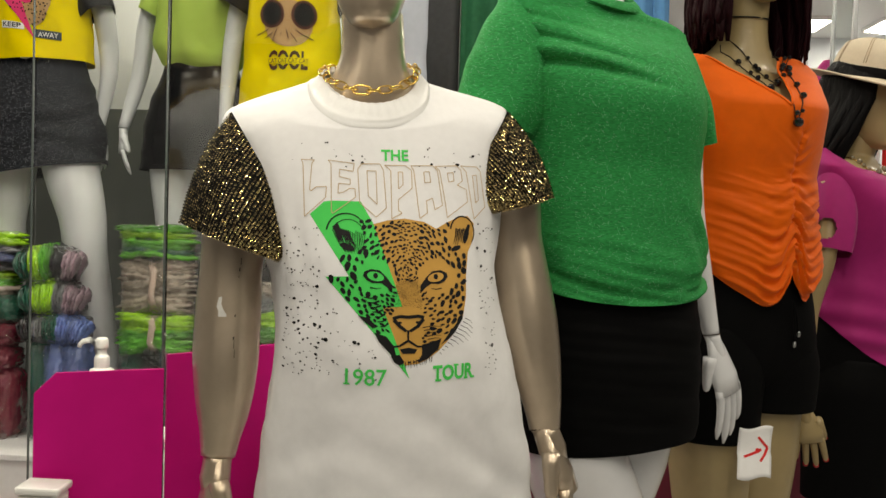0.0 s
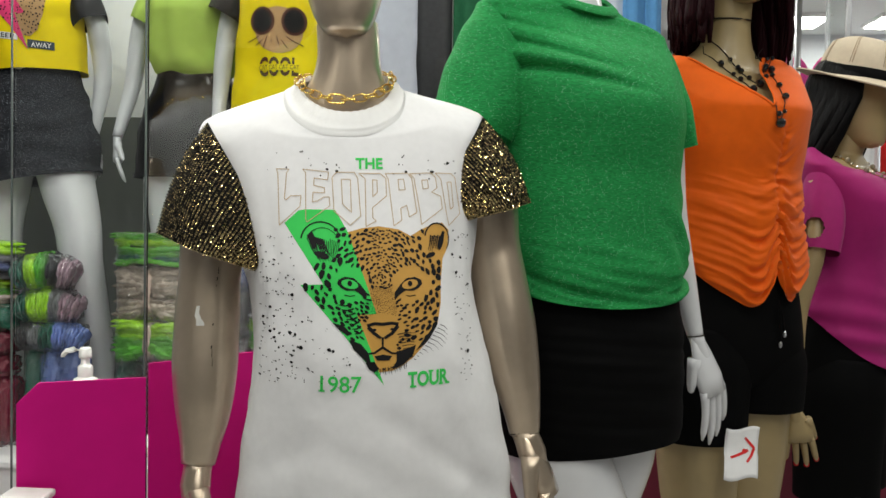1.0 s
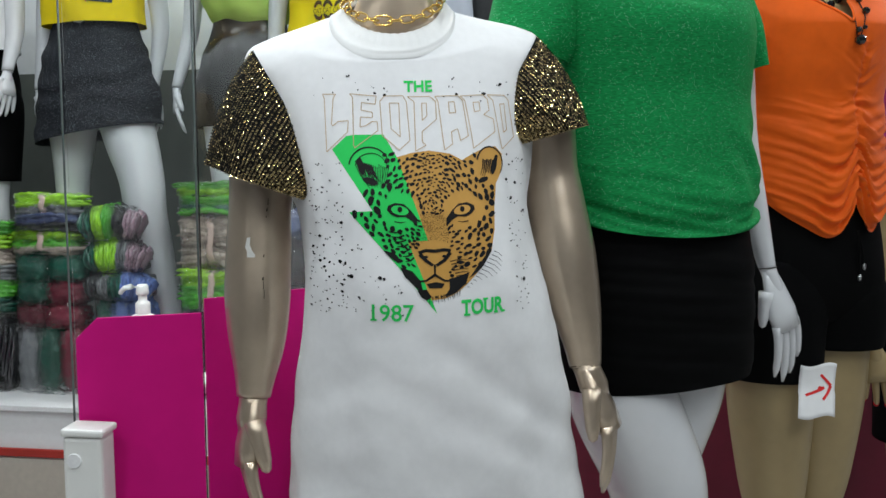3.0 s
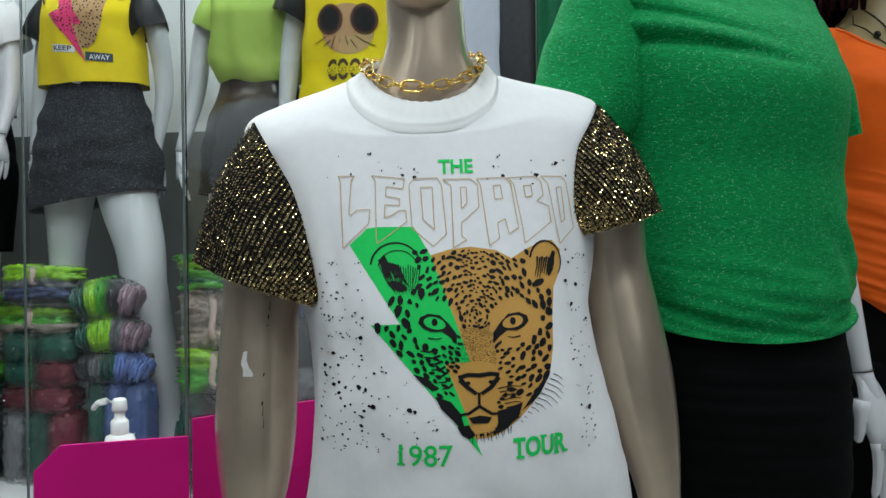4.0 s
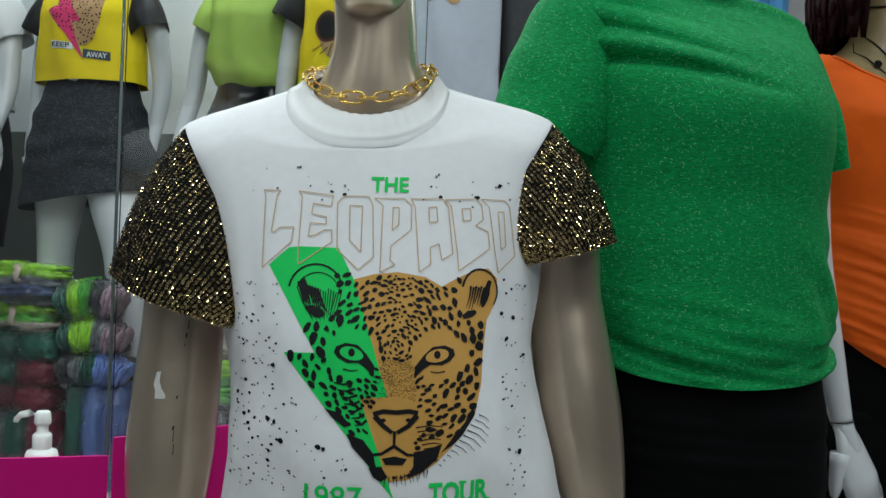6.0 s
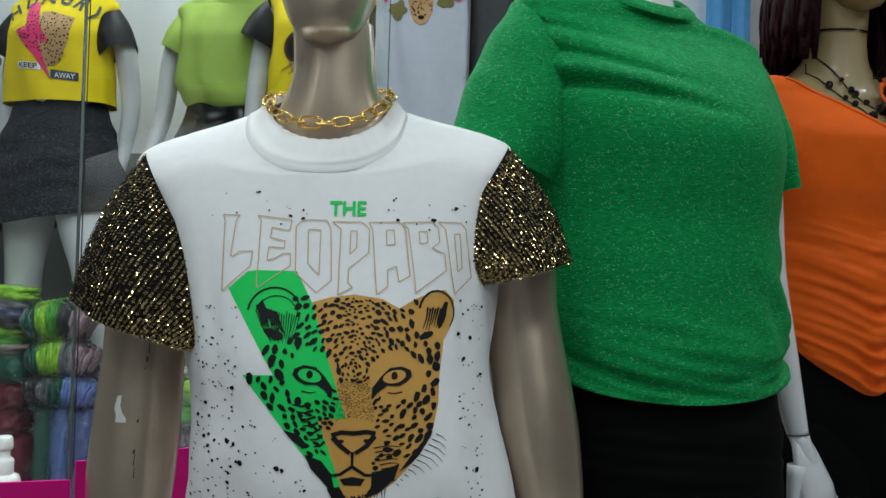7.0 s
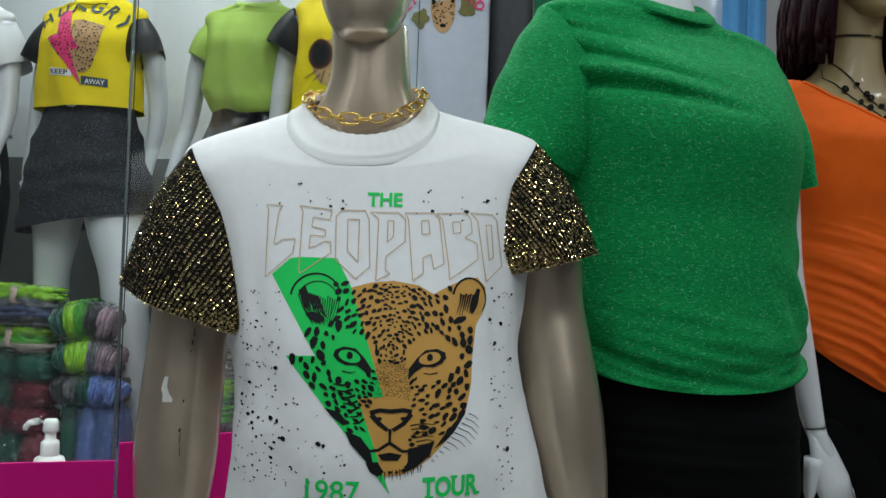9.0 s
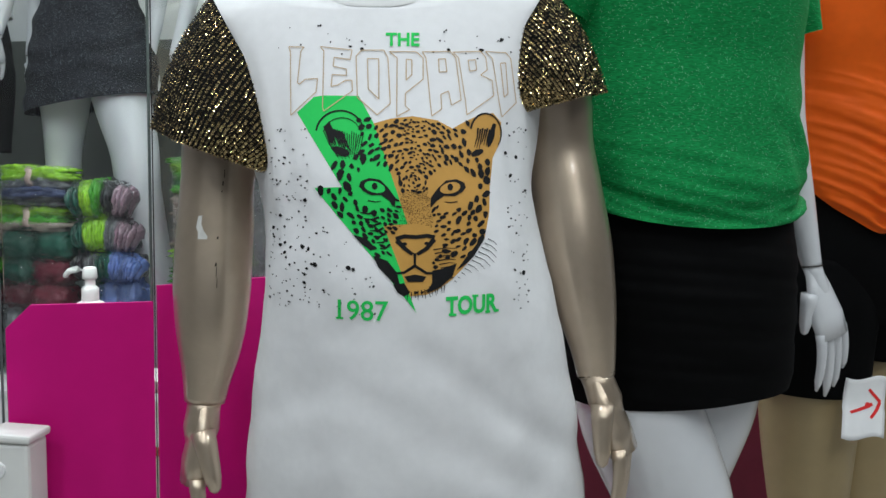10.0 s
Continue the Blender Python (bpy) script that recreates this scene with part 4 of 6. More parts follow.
for a, f, b, z, dip in [(0.090, 0.0765, 0.070, 1.758, 0.043), (0.086, 0.073, 0.068, 1.760, 0.042), (0.087, 0.073, 0.068, 1.750, 0.042)]:
    for j in range(128):
        t = 2 * math.pi * j / 128
        c, sn = math.cos(t), math.sin(t)
        gin.append(Vector((-0.022 + a * c, 0.018 - (f if sn > 0 else b) * sn, z - dip * (sn if sn > 0 else 0.5 * sn) - 0.045 * (a * c - 0.022))))
gc = []
for out, up, mixed in ((0.0028, -0.005, 0.0), (0.0025, 0.0005, 0.0), (0.0008, 0.001, 0.2)):
    for j in range(128):
        e = Vector((math.cos(2 * math.pi * j / 128), -math.sin(2 * math.pi * j / 128), 0))
        gc.append(gv[139 * 128 + j].lerp(gin[j], mixed) + e * out + Vector((0, 0, up)))
obj("collar", gc + gin, grid_faces(6, 128), M["green_glitter"], top)
for sg in (-1, 1):
    v, f = sleeve_rows((sg * 0.212 - 0.013, 0.012, 1.699 - 0.012 * sg), (sg * 0.125 - 0.005, 0.0, 1.545), (sg * (0.272 if sg > 0 else 0.312) - 0.01, 0.0, 1.485), (sg * 0.180, -0.005, 1.45), 0.058, 0.072, 30, 60, 0.014)
    v = [p + Vector((0, 0, 1)) * 0.003 * math.sin(70 * p.z + 30 * p.x) for p in v]
    obj("sleeve", v, f, M["green_glitter"], top)

skirt = thing("black_mini_skirt", GREEN, "short plain black stretch skirt on the white mannequin", "skirt")


def skirt_folds(p, t, z):
    return 0.003 * noise.noise((p.x * 4, 1.0, (p.z + 0.1 * p.x) * 60)) + 0.001 * math.sin(85 * (p.z + 0.12 * p.x) + 4 * noise.noise(p * 5)) * (0.4 + 0.6 * max(0, math.sin(t + 0.8))) + cloth_noise(p, 8, 0.003)


kv, kf = torso([(0.886, 0.192, 0.132, 0.135, 0.035, 0, -0.004), (0.90, 0.196, 0.134, 0.135, 0.034, 0, 0), (1.05, 0.202, 0.138, 0.14, 0.03, 0, 0), (1.17, 0.192, 0.130, 0.132, 0.024, 0, 0), (1.24, 0.18, 0.12, 0.12, 0.02, 0, 0)], 80, 96, 2.3, lambda z: 0.03 * max(0.0, 1 - (z - 0.886) / 0.25), skirt_folds)
obj("body", kv, kf, M["black_cloth"], skirt)
hem = [tuple(Vector(p) + Vector((0, 0, 0.001))) for p in kv[:96]]
hb = []
for dz, k in ((0.0, 1.004), (0.012, 1.006), (0.013, 1.002)):
    hb += [((p[0] - 0.035) * k + 0.035, p[1] * k, p[2] + dz) for p in hem]
obj("hem_band", hb, grid_faces(3, 96), M["black_cloth"], skirt)

# ---- mannequin in the orange top ----
ORANGE = pose(0.648, 2.14, 0, 0, 0, 25)


def tan_mannequin(base, up, label, drop, arms, nails=False):
    s = Soup()
    s.add(*torso([(0.98, 0.15, 0.10, 0.12, 0, 0.01, 0), (1.1, 0.16, 0.11, 0.12, 0, 0, 0), (1.42, 0.13, 0.105, 0.11, 0, 0, 0), (1.50, 0.14, 0.125, 0.11, 0, 0, 0), (1.56, 0.155, 0.138, 0.105, 0, 0.005, 0), (1.62, 0.168, 0.108, 0.10, 0, 0.01, 0), (1.66, 0.16, 0.078, 0.08, 0, 0.015, 0.01), (1.70, 0.10, 0.062, 0.07, 0, 0.02, 0.02), (1.735, 0.060, 0.056, 0.06, 0, 0.022, 0.012), (1.78, 0.050, 0.05, 0.055, 0, 0.018, 0), (1.87, 0.049, 0.05, 0.055, 0, 0.01, 0)], 60, 40, 2.1))
    s.add(*torso([(1.821, 0.001, 0.001, 0.001, 0, -0.058, 0), (1.828, 0.026, 0.032, 0.05, 0, -0.05, 0), (1.85, 0.043, 0.055, 0.07, 0, -0.035, 0), (1.90, 0.058, 0.078, 0.085, 0, -0.015, 0), (1.97, 0.070, 0.090, 0.105, 0, -0.002, 0), (2.05, 0.068, 0.082, 0.10, 0, 0.004, 0), (2.10, 0.045, 0.05, 0.07, 0, 0.006, 0), (2.115, 0.004, 0.004, 0.004, 0, 0.008, 0)], 40, 36, 2.0))
    s.v = [(x, y, z - drop * max(0.0, min(1.0, (z - 1.70) / 0.12))) for x, y, z in s.v]
    for keys in arms:
        s.add(*limb(keys[0]))
        tips = hand(s, keys[0][-1][1:4], keys[1], keys[2], 1.05, 0.3, keys[3])
        if nails:
            for p in tips:
                s.add(*ball(p, (0.0072, 0.0072, 0.0085), 10, 6), 1)
    for sx, dy in ((-0.085, -0.02), (0.085, 0.02)):
        s.add(*limb([(0, sx, dy, 1.0, 0.105), (1, sx, dy, 0.80, 0.095), (2, sx * 0.9, dy, 0.6, 0.075), (3, sx * 0.8, dy, 0.46, 0.056), (4, sx * 0.8, dy + 0.02, 0.3, 0.056), (5, sx * 0.8, dy + 0.03, 0.1, 0.036), (6, sx * 0.8, dy - 0.04, 0.03, 0.034)]))
    ob = tagged(obj("mannequin", [(x, y, z + up * (z / 2.0)) for x, y, z in s.v], s.f, ([M["tan"], M["nail"]], s.i)), label, "mannequin")
    ob.matrix_world = base
    return ob


ARM_O = [([(0, 0.165, 0.05, 1.62, 0.040), (1, 0.175, 0.09, 1.45, 0.036), (2, 0.165, 0.12, 1.3, 0.032), (3, 0.14, 0.14, 1.05, 0.018)], (0.05, -0.2, -1), (0, -1, 0), 1), ([(0, -0.185, 0.02, 1.62, 0.042), (1, -0.21, 0.05, 1.45, 0.036), (2, -0.20, 0.09, 1.3, 0.03), (3, -0.17, 0.12, 1.08, 0.018)], (0.1, 0.1, -1), (0, -1, 0), -1)]
tan_mannequin(ORANGE, 0.0, "tan-skinned shop mannequin with a burgundy wig", 0.0, ARM_O)

otop = thing("orange_blouse", ORANGE, "orange ruched v-neck top with a rounded gathered hem", "top")


SEAM_X, NECK_X, NECK_Z = 0.020, -0.022, 1.572


def ridge(x, y, z):
    """Rounded crests with narrow valleys, from -1 to 1."""
    return 1.0 - 2.6 * abs(noise.noise((x, y, z)))


def orange_folds(p, t, z):
    s = math.sin(t)
    x = p.x - SEAM_X
    ax = abs(x)
    w = 0.0
    low = max(0.0, min(1.0, (1.47 - p.z) / 0.08))
    if s > 0:
        on = max(0, min(1, (1.56 - p.z) / 0.05))
        w -= 0.009 * math.exp(-(x / 0.005) ** 2) * on
        # short tight gathers along the seam, then fewer, longer creases running out of them
        rise = 0.7 * ax * (1 - 1.6 * low)
        side = 3.0 if x > 0 else 8.0
        w += 0.0085 * math.exp(-ax / (0.020 + 0.016 * low)) * ridge(p.x * 12, side, (p.z - rise) * 62) * on
        w += 0.0050 * math.exp(-ax / 0.075) * ridge(p.x * 6, side + 2, (p.z - rise) * 30) * on * (0.35 + 0.65 * low)
        # drag lines from the bust to the shoulder
        w += 0.0028 * ridge((p.x + 0.4 * p.z) * 22, 5.0, (p.z - 0.9 * p.x) * 7) * max(0.0, 1 - abs(p.z - 1.57) / 0.10) * max(0.0, min(1.0, -x / 0.05))
    # swags below the waist: up at the seam, sagging, then rising to the side
    sag = -0.040 * (1 - math.exp(-ax / 0.024)) + 0.42 * max(0.0, ax - 0.035)
    sweep = max(0, min(1, (1.44 - p.z) / 0.06)) * max(0.15, 1 - (ax / 0.20) ** 2) * (1 if s > 0 else 0.5)
    w += sweep * (0.0090 * ridge(p.x * 4, 1.0, (p.z - sag) * 34) + 0.0036 * ridge(p.x * 8, 4.0, (p.z - sag) * 75))
    return max(w, -0.013) + cloth_noise(p, 8, 0.003)


OT = [(1.292, 0.176, 0.135, 0.135, 0, 0, 0.150), (1.31, 0.184, 0.145, 0.145, 0, 0, 0.140), (1.345, 0.178, 0.140, 0.14, 0, 0, 0.095), (1.41, 0.164, 0.132, 0.13, 0, 0, 0), (1.50, 0.168, 0.155, 0.13, 0, 0, 0), (1.57, 0.176, 0.168, 0.125, 0, 0, 0), (1.63, 0.190, 0.125, 0.11, 0, 0.005, 0), (1.67, 0.198, 0.092, 0.09, 0, 0.012, 0.004), (1.695, 0.175, 0.088, 0.08, 0, 0.016, 0.010), (1.712, 0.135, 0.092, 0.075, 0, 0.018, 0.016)]
ov, of = torso(OT, 210, 200, 2.2, None, orange_folds, None, 0.3)
for p in ov:
    # the hem is drawn up where the gathered seam meets it
    if p.y < 0:
        near = max(0.0, min(1.0, (1.36 - p.z) / 0.16))
        p.z += near * (0.066 * math.exp(-((p.x - SEAM_X) / 0.026) ** 2) - 0.010 * math.exp(-((abs(p.x - SEAM_X) - 0.065) / 0.03) ** 2))


def neck_line(x):
    return NECK_Z + (0.92 * (NECK_X - x) if x < NECK_X else 2.6 * (x - NECK_X))


def in_neck(q):
    c = sum((ov[i] for i in q), Vector()) / len(q)
    return c.y < 0.03 and c.z > neck_line(c.x)


whole = BVHTree.FromPolygons([tuple(p) for p in ov], of)
of = [q for q in of if not in_neck(q)]
obj("body", ov, of, M["orange"], otop)
line = []
for i in range(49):
    x = -0.150 + 0.172 * i / 48
    hit = whole.ray_cast(Vector((x, -1, neck_line(x) - 0.001)), Vector((0, 1, 0)))[0]
    if hit:
        line.append(hit + Vector((0, -0.001, 0)))
obj("neck_binding", *tube(line, [0.0038] * len(line), 8, 0.6), M["orange"], otop)
for sg in (-1, 1):
    back = 0.07 if sg > 0 else 0.0
    v, f = sleeve_rows((sg * 0.186, 0.014 + back * 0.4, 1.668), (sg * 0.12, 0.01 + back * 0.4, 1.53), (sg * (0.268 if sg < 0 else 0.212), back, 1.52), (sg * 0.150, back, 1.475), 0.055, 0.066, 24, 48, 0.014)
    obj("sleeve", v, f, M["orange"], otop)


def shorts(base, rows, name, label, mat, legs):
    e = thing(name, base, label, "shorts")
    z0, a0, f0, b0, *rest = rows[0]
    rows = [(z0 - 0.03, a0 * 0.55, f0 * 0.5, b0 * 0.5, *rest), (z0, a0 * 0.86, f0 * 0.8, b0 * 0.8, *rest), (z0 + 0.05, a0, f0, b0, *rest)] + rows[1:]
    legs = [[(0, k[0][1] * 0.9, k[0][2], k[0][3] + 0.08, k[0][4] * 0.84), (0.3, k[0][1], k[0][2], k[0][3] - 0.01, k[0][4] * 0.99)] + k[1:] for k in legs]
    v, f = torso(rows, 50, 72, 2.3, None, lambda p, t, z: cloth_noise(p, 9, 0.004))
    obj("seat", v, f, mat, e)
    for keys in legs:
        v, f = limb(keys, 30, 32)
        obj("leg", v, f, mat, e)
    return e


oshorts = shorts(ORANGE, [(0.96, 0.19, 0.125, 0.14, 0, 0, 0), (1.05, 0.188, 0.13, 0.145, 0, 0, 0), (1.22, 0.165, 0.12, 0.125, 0, 0, 0)], "black_shorts", "plain black stretch shorts under the orange top", M["black_cloth"], [[(0, -0.085, -0.015, 1.0, 0.12), (1, -0.09, -0.02, 0.85, 0.112), (1.1, -0.09, -0.02, 0.83, 0.112)], [(0, 0.085, 0.0, 1.0, 0.12), (1, 0.09, 0.0, 0.905, 0.112), (1.1, 0.09, 0.0, 0.885, 0.110)]])

for x0, z0, z1 in ((0.048, 1.074, 1.15), (0.037, 1.051, 1.15)):
    cord = [(0.03 + (x0 - 0.03) * k / 8, -0.139 - 0.003 * math.sin(3 * k / 8), z1 + (z0 - z1) * k / 8) for k in range(9)]
    obj("drawstring", *tube(cord, [0.0022] * 9, 6), M["black_cloth"], oshorts)
    obj("cord_end", *ball((x0, -0.1405, z0), (0.0042, 0.0042, 0.0075), 10, 6), M["steel"], oshorts, "small steel cord end")

# ---- mannequin in the magenta top ----
MAGENTA = pose(1.065, 2.52, 0, 0, 0, 50)
MUP = -0.31
ARM_M = [([(0, 0.18, 0.02, 1.62, 0.04), (1, 0.22, 0.03, 1.45, 0.036), (2, 0.23, 0.02, 1.3, 0.032), (3, 0.235, -0.02, 1.08, 0.018)], (0.05, -0.2, -1), (0, -1, 0), 1), ([(0, -0.17, 0.02, 1.62, 0.026), (1, -0.218, 0.005, 1.42, 0.027), (2, -0.25, 0.04, 1.22, 0.032), (3, -0.335, 0.0, 0.975, 0.019)], (0.08, -0.15, -1), (0.6, -0.9, 0), -1)]
tan_mannequin(MAGENTA, MUP * 0.75, "tan-skinned shop mannequin with a black wig and red nails", 0.09, ARM_M, True)


def lifted(keys, up):
    return [(k[0] + up * k[0] / 2.0, *k[1:]) for k in keys]


# magenta top with a cut-out sleeve
mtop = thing("magenta_blouse", MAGENTA, "magenta jersey top with a keyhole cut in its sleeve", "top")
MU = MUP * 0.75


def magenta_folds(p, t, z):
    d = p.z + 0.25 * p.x
    return 0.005 * math.sin(90 * d + 3 * noise.noise(p * 5)) * max(0, 1 - abs(z - 1.08) / 0.12) + cloth_noise(p, 8, 0.003)


MT = lifted([(1.20, 0.185, 0.14, 0.14, 0, 0, 0.12), (1.235, 0.182, 0.14, 0.14, 0, 0, 0.10), (1.38, 0.155, 0.13, 0.125, 0, 0, 0), (1.50, 0.165, 0.155, 0.125, 0, 0, 0), (1.56, 0.172, 0.160, 0.12, 0, 0, 0), (1.63, 0.186, 0.12, 0.105, 0, 0.006, 0), (1.67, 0.19, 0.08, 0.088, 0, 0.012, 0.012), (1.695, 0.165, 0.072, 0.08, 0, 0.016, 0.034), (1.705, 0.13, 0.085, 0.075, 0, 0.018, 0.06)], MU)
mv, mf = torso(MT, 110, 112, 2.2, None, magenta_folds)
obj("body", mv, mf, M["magenta"], mtop)
for sg in (-1, 1):
    k = 1 + MU / 2.0
    rows, n = 60, 96
    v, f = sleeve_rows((sg * 0.180, 0.014, 1.668 * k), (sg * 0.115, 0.01, 1.53 * k), (sg * 0.250, 0.0, 1.43 * k), (sg * 0.165, -0.005, 1.40 * k), 0.050, 0.052, rows, n, 0.008)
    hole = (Vector((sg * 0.250, 0.0, 1.49 * k)))
    keep = [q for q in f if (((sum((Vector(v[a]) for a in q), Vector()) / 4 - hole) * 1.0).length > 0.030)]
    obj("sleeve", v, keep, M["magenta"], mtop)
shorts(MAGENTA, lifted([(0.93, 0.19, 0.125, 0.14, 0, 0, 0), (1.05, 0.188, 0.13, 0.145, 0, 0, 0), (1.22, 0.165, 0.12, 0.125, 0, 0, 0)], MU), "black_shorts", "plain black shorts under the magenta top", M["black_cloth"], [[(0, sx, dy, 1.0 * (1 + MU / 2), 0.12), (1, sx * 1.05, dy, 0.70 * (1 + MU / 2), 0.108), (1.1, sx * 1.05, dy, 0.67 * (1 + MU / 2), 0.108)] for sx, dy in ((-0.085, -0.02), (0.085, 0.02))])


def wig(base, up, mat, label, length, seed, spread=1.0, drop=0.0, swept=0.0):
    """Straight hair: flat locks from the crown over the head and down past the neck, open round the face."""
    rnd = random.Random(seed)
    s = Soup()
    k = 1 + up / 2.0
    for layer in range(3):
        for i in range(100):
            phi = math.radians(62 + 236 * (i + 0.5 * (layer % 2)) / 99)
            dx, dy = math.sin(phi), -math.cos(phi)
            end = length + rnd.uniform(-0.014, 0.014) + 0.018 * layer - 0.02 * dx
            pts, rad = [], []
            for j in range(15):
                u = j / 14
                if u < 0.4:
                    a = math.radians(8 + 90 * u / 0.4)
                    r, z = 0.084 * math.sin(a), 2.0 + 0.125 * math.cos(a)
                    sx, sy = r * dx * 1.0, r * dy * 1.32
                else:
                    w = (u - 0.4) / 0.6
                    z = 1.983 - w * (1.983 - end)
                    flare = 0.084 * (1 + 0.42 * spread * math.sin(min(1, w * 1.2) * 1.7)) + 0.006 * math.sin(6 * w + i) * w
                    sx, sy = flare * dx, flare * dy * (1.32 - 0.25 * w) + swept * w * max(0.0, 0.10 - flare * dy)
                pts.append(Vector((sx + rnd.gauss(0, 0.0006), 0.006 + sy + rnd.gauss(0, 0.0006), (z - drop + rnd.gauss(0, 0.001)) * k)) + Vector((dx, dy, 0)) * 0.003 * layer)
                rad.append((0.0085 if u < 0.9 else 0.0085 * (1.10 - u) / 0.20) * (0.9 + 0.2 * rnd.random()) + 0.0006)
            s.add(*tube(pts, rad, 6, 0.3, True, Vector((-dy, dx, 0))))
    e = thing("wig", base, label, "wig")
    tagged(obj("hair", s.v, s.f, mat, e), kind="stuff")


wig(ORANGE, 0.0, M["wig_burgundy"], "long straight burgundy wig on the tan mannequin", 1.715, 3, 1.25)
wig(MAGENTA, MU, M["wig_black"], "long straight black wig under a cream hat", 1.67, 4, 0.9, 0.09, 0.75)


def hat(base, up, mat, band, label, name, z0, tilt, lines=True, ahead=0.0, roll=0.0):
    e = thing(name, base @ pose(ahead, 0.005 - ahead, z0, tilt, roll, 0), label, "hat")
    n = 64
    prof = [(0.150, 0.006), (0.152, 0.008), (0.148, 0.011), (0.118, 0.016), (0.101, 0.022), (0.099, 0.055), (0.094, 0.085), (0.084, 0.108), (0.066, 0.118), (0.040, 0.112), (0.012, 0.104), (0.001, 0.103)]
    v = []
    for r, z in prof:
        for k in range(n):
            t = 2 * math.pi * k / n
            back = max(0, -math.cos(t)) if r > 0.11 else 0
            pinch = 1 - 0.14 * max(0, math.cos(t)) * max(0, min(1, (z - 0.06) / 0.05)) if r > 0.02 else 1
            v.append((r * math.sin(t) * 0.93 * pinch, -r * math.cos(t) * 1.12, z + back * 0.022 * (r - 0.11) / 0.04 - 0.012 * max(0, math.cos(t)) * (r > 0.14) + (0.012 * abs(math.sin(t)) * (z > 0.09))))
    obj("crown", v, grid_faces(len(prof), n), mat, e)
    under = [(r * math.sin(2 * math.pi * k / n) * 0.93, -r * math.cos(2 * math.pi * k / n) * 1.12, z + (max(0, -math.cos(2 * math.pi * k / n)) * 0.022 * (r - 0.11) / 0.04 - 0.012 * max(0, math.cos(2 * math.pi * k / n)) * (r > 0.14) if r > 0.11 else 0)) for r, z in [(0.150, 0.005), (0.118, 0.012), (0.098, 0.018)] for k in range(n)]
    obj("brim", under, grid_faces(3, n), mat, e)
    bv = [(r * math.sin(2 * math.pi * k / n) * 0.93, -r * math.cos(2 * math.pi * k / n) * 1.12, z) for r, z in [(0.1035, 0.022), (0.1035, 0.047), (0.100, 0.048)] for k in range(n)]
    obj("hat_band", bv, grid_faces(3, n), band, e, "black ribbon band")
    if lines:
        for k in range(0, n, 8):
            for off in (0, 0.06):
                t = 2 * math.pi * k / n + off
                pts = [(r * 1.004 * math.sin(t) * 0.93, -r * 1.004 * math.cos(t) * 1.12, z + 0.0008 + (0.012 * abs(math.sin(t)) * (z > 0.09))) for r, z in prof[5:9]]
                obj("plaid_line", *tube(pts, [0.0007] * len(pts), 5), M["straw_line"], e)
    return e


hat(MAGENTA, MU, M["straw"], M["black_cloth"], "cream plaid fedora hat with a black band", "fedora_hat", (2.035 - 0.090) * (1 + MU / 2) - 0.022, 13, True, 0.012, 3)
hat(ORANGE, 0, M["grey_cloth"], M["black_cloth"], "grey-brown woven brimmed hat on a burgundy wig", "brimmed_hat", 1.985, -6, False)


def bead_string(name, base, label, tree, pts, r_cord, beads, mat_bead, mat_cord, lift=0.003):
    e = thing(name, base, label, "necklace")
    out = []
    for u, z in pts:
        hit = tree.ray_cast(Vector((u, -1, z)), Vector((0, 1, 0)))
        out.append((hit[0] if hit[0] else Vector((u, 0.0, z))) + Vector((0, -lift, 0)))
    obj("cord", *tube(out, [r_cord] * len(out), 6), mat_cord, e)
    rnd = random.Random(len(name))
    for i, r in beads:
        p = out[i]
        v, f = ball(p + Vector((rnd.uniform(-0.002, 0.002), -r * 0.7, 0)), (r, r, r * rnd.uniform(0.9, 1.15)), 8, 5)
        obj("bead", v, f, mat_bead, e, smooth=False)
    return e


def tree_of(*pairs):
    v, f = [], []
    for pv, pf in pairs:
        k = len(v)
        v += [tuple(p) for p in pv]
        f += [[a + k for a in q] for q in pf]
    return BVHTree.FromPolygons(v, f)


neck_v, neck_f = torso([(1.42, 0.13, 0.105, 0.11, 0, 0, 0), (1.50, 0.14, 0.125, 0.11, 0, 0, 0), (1.56, 0.155, 0.138, 0.105, 0, 0.005, 0), (1.62, 0.168, 0.108, 0.10, 0, 0.01, 0), (1.66, 0.16, 0.078, 0.08, 0, 0.015, 0.01), (1.70, 0.10, 0.062, 0.07, 0, 0.02, 0.02), (1.735, 0.060, 0.056, 0.06, 0, 0.022, 0.012), (1.78, 0.050, 0.05, 0.055, 0, 0.018, 0)], 40, 40, 2.1)
OTREE = tree_of((ov, of), (neck_v, neck_f))
long_keys = smooth_rows([(0, 0.085, 1.735, 0), (1, 0.048, 1.69, 0), (2, 0.030, 1.640, 0), (3, 0.010, 1.590, 0), (4, -0.010, 1.536, 0), (5, -0.020, 1.580, 0), (6, -0.032, 1.630, 0), (7, -0.060, 1.675, 0), (8, -0.085, 1.725, 0)], 29)
long_loop = [(r[1], r[2]) for r in long_keys]
bead_string("bead_necklace", ORANGE, "long dark cord necklace with black faceted beads", OTREE, long_loop, 0.0012, [(3, 0.005), (5, 0.008), (6, 0.006), (8, 0.007), (10, 0.008), (12, 0.005), (14, 0.011), (16, 0.006), (18, 0.007), (20, 0.009), (22, 0.006), (23, 0.005), (25, 0.007)], M["black_bead"], M["cord"])
short_loop = [(0.056 * (1 - i / 11), 1.742 - 0.110 * (1 - abs(1 - i / 11)) ** 0.8) for i in range(23)]
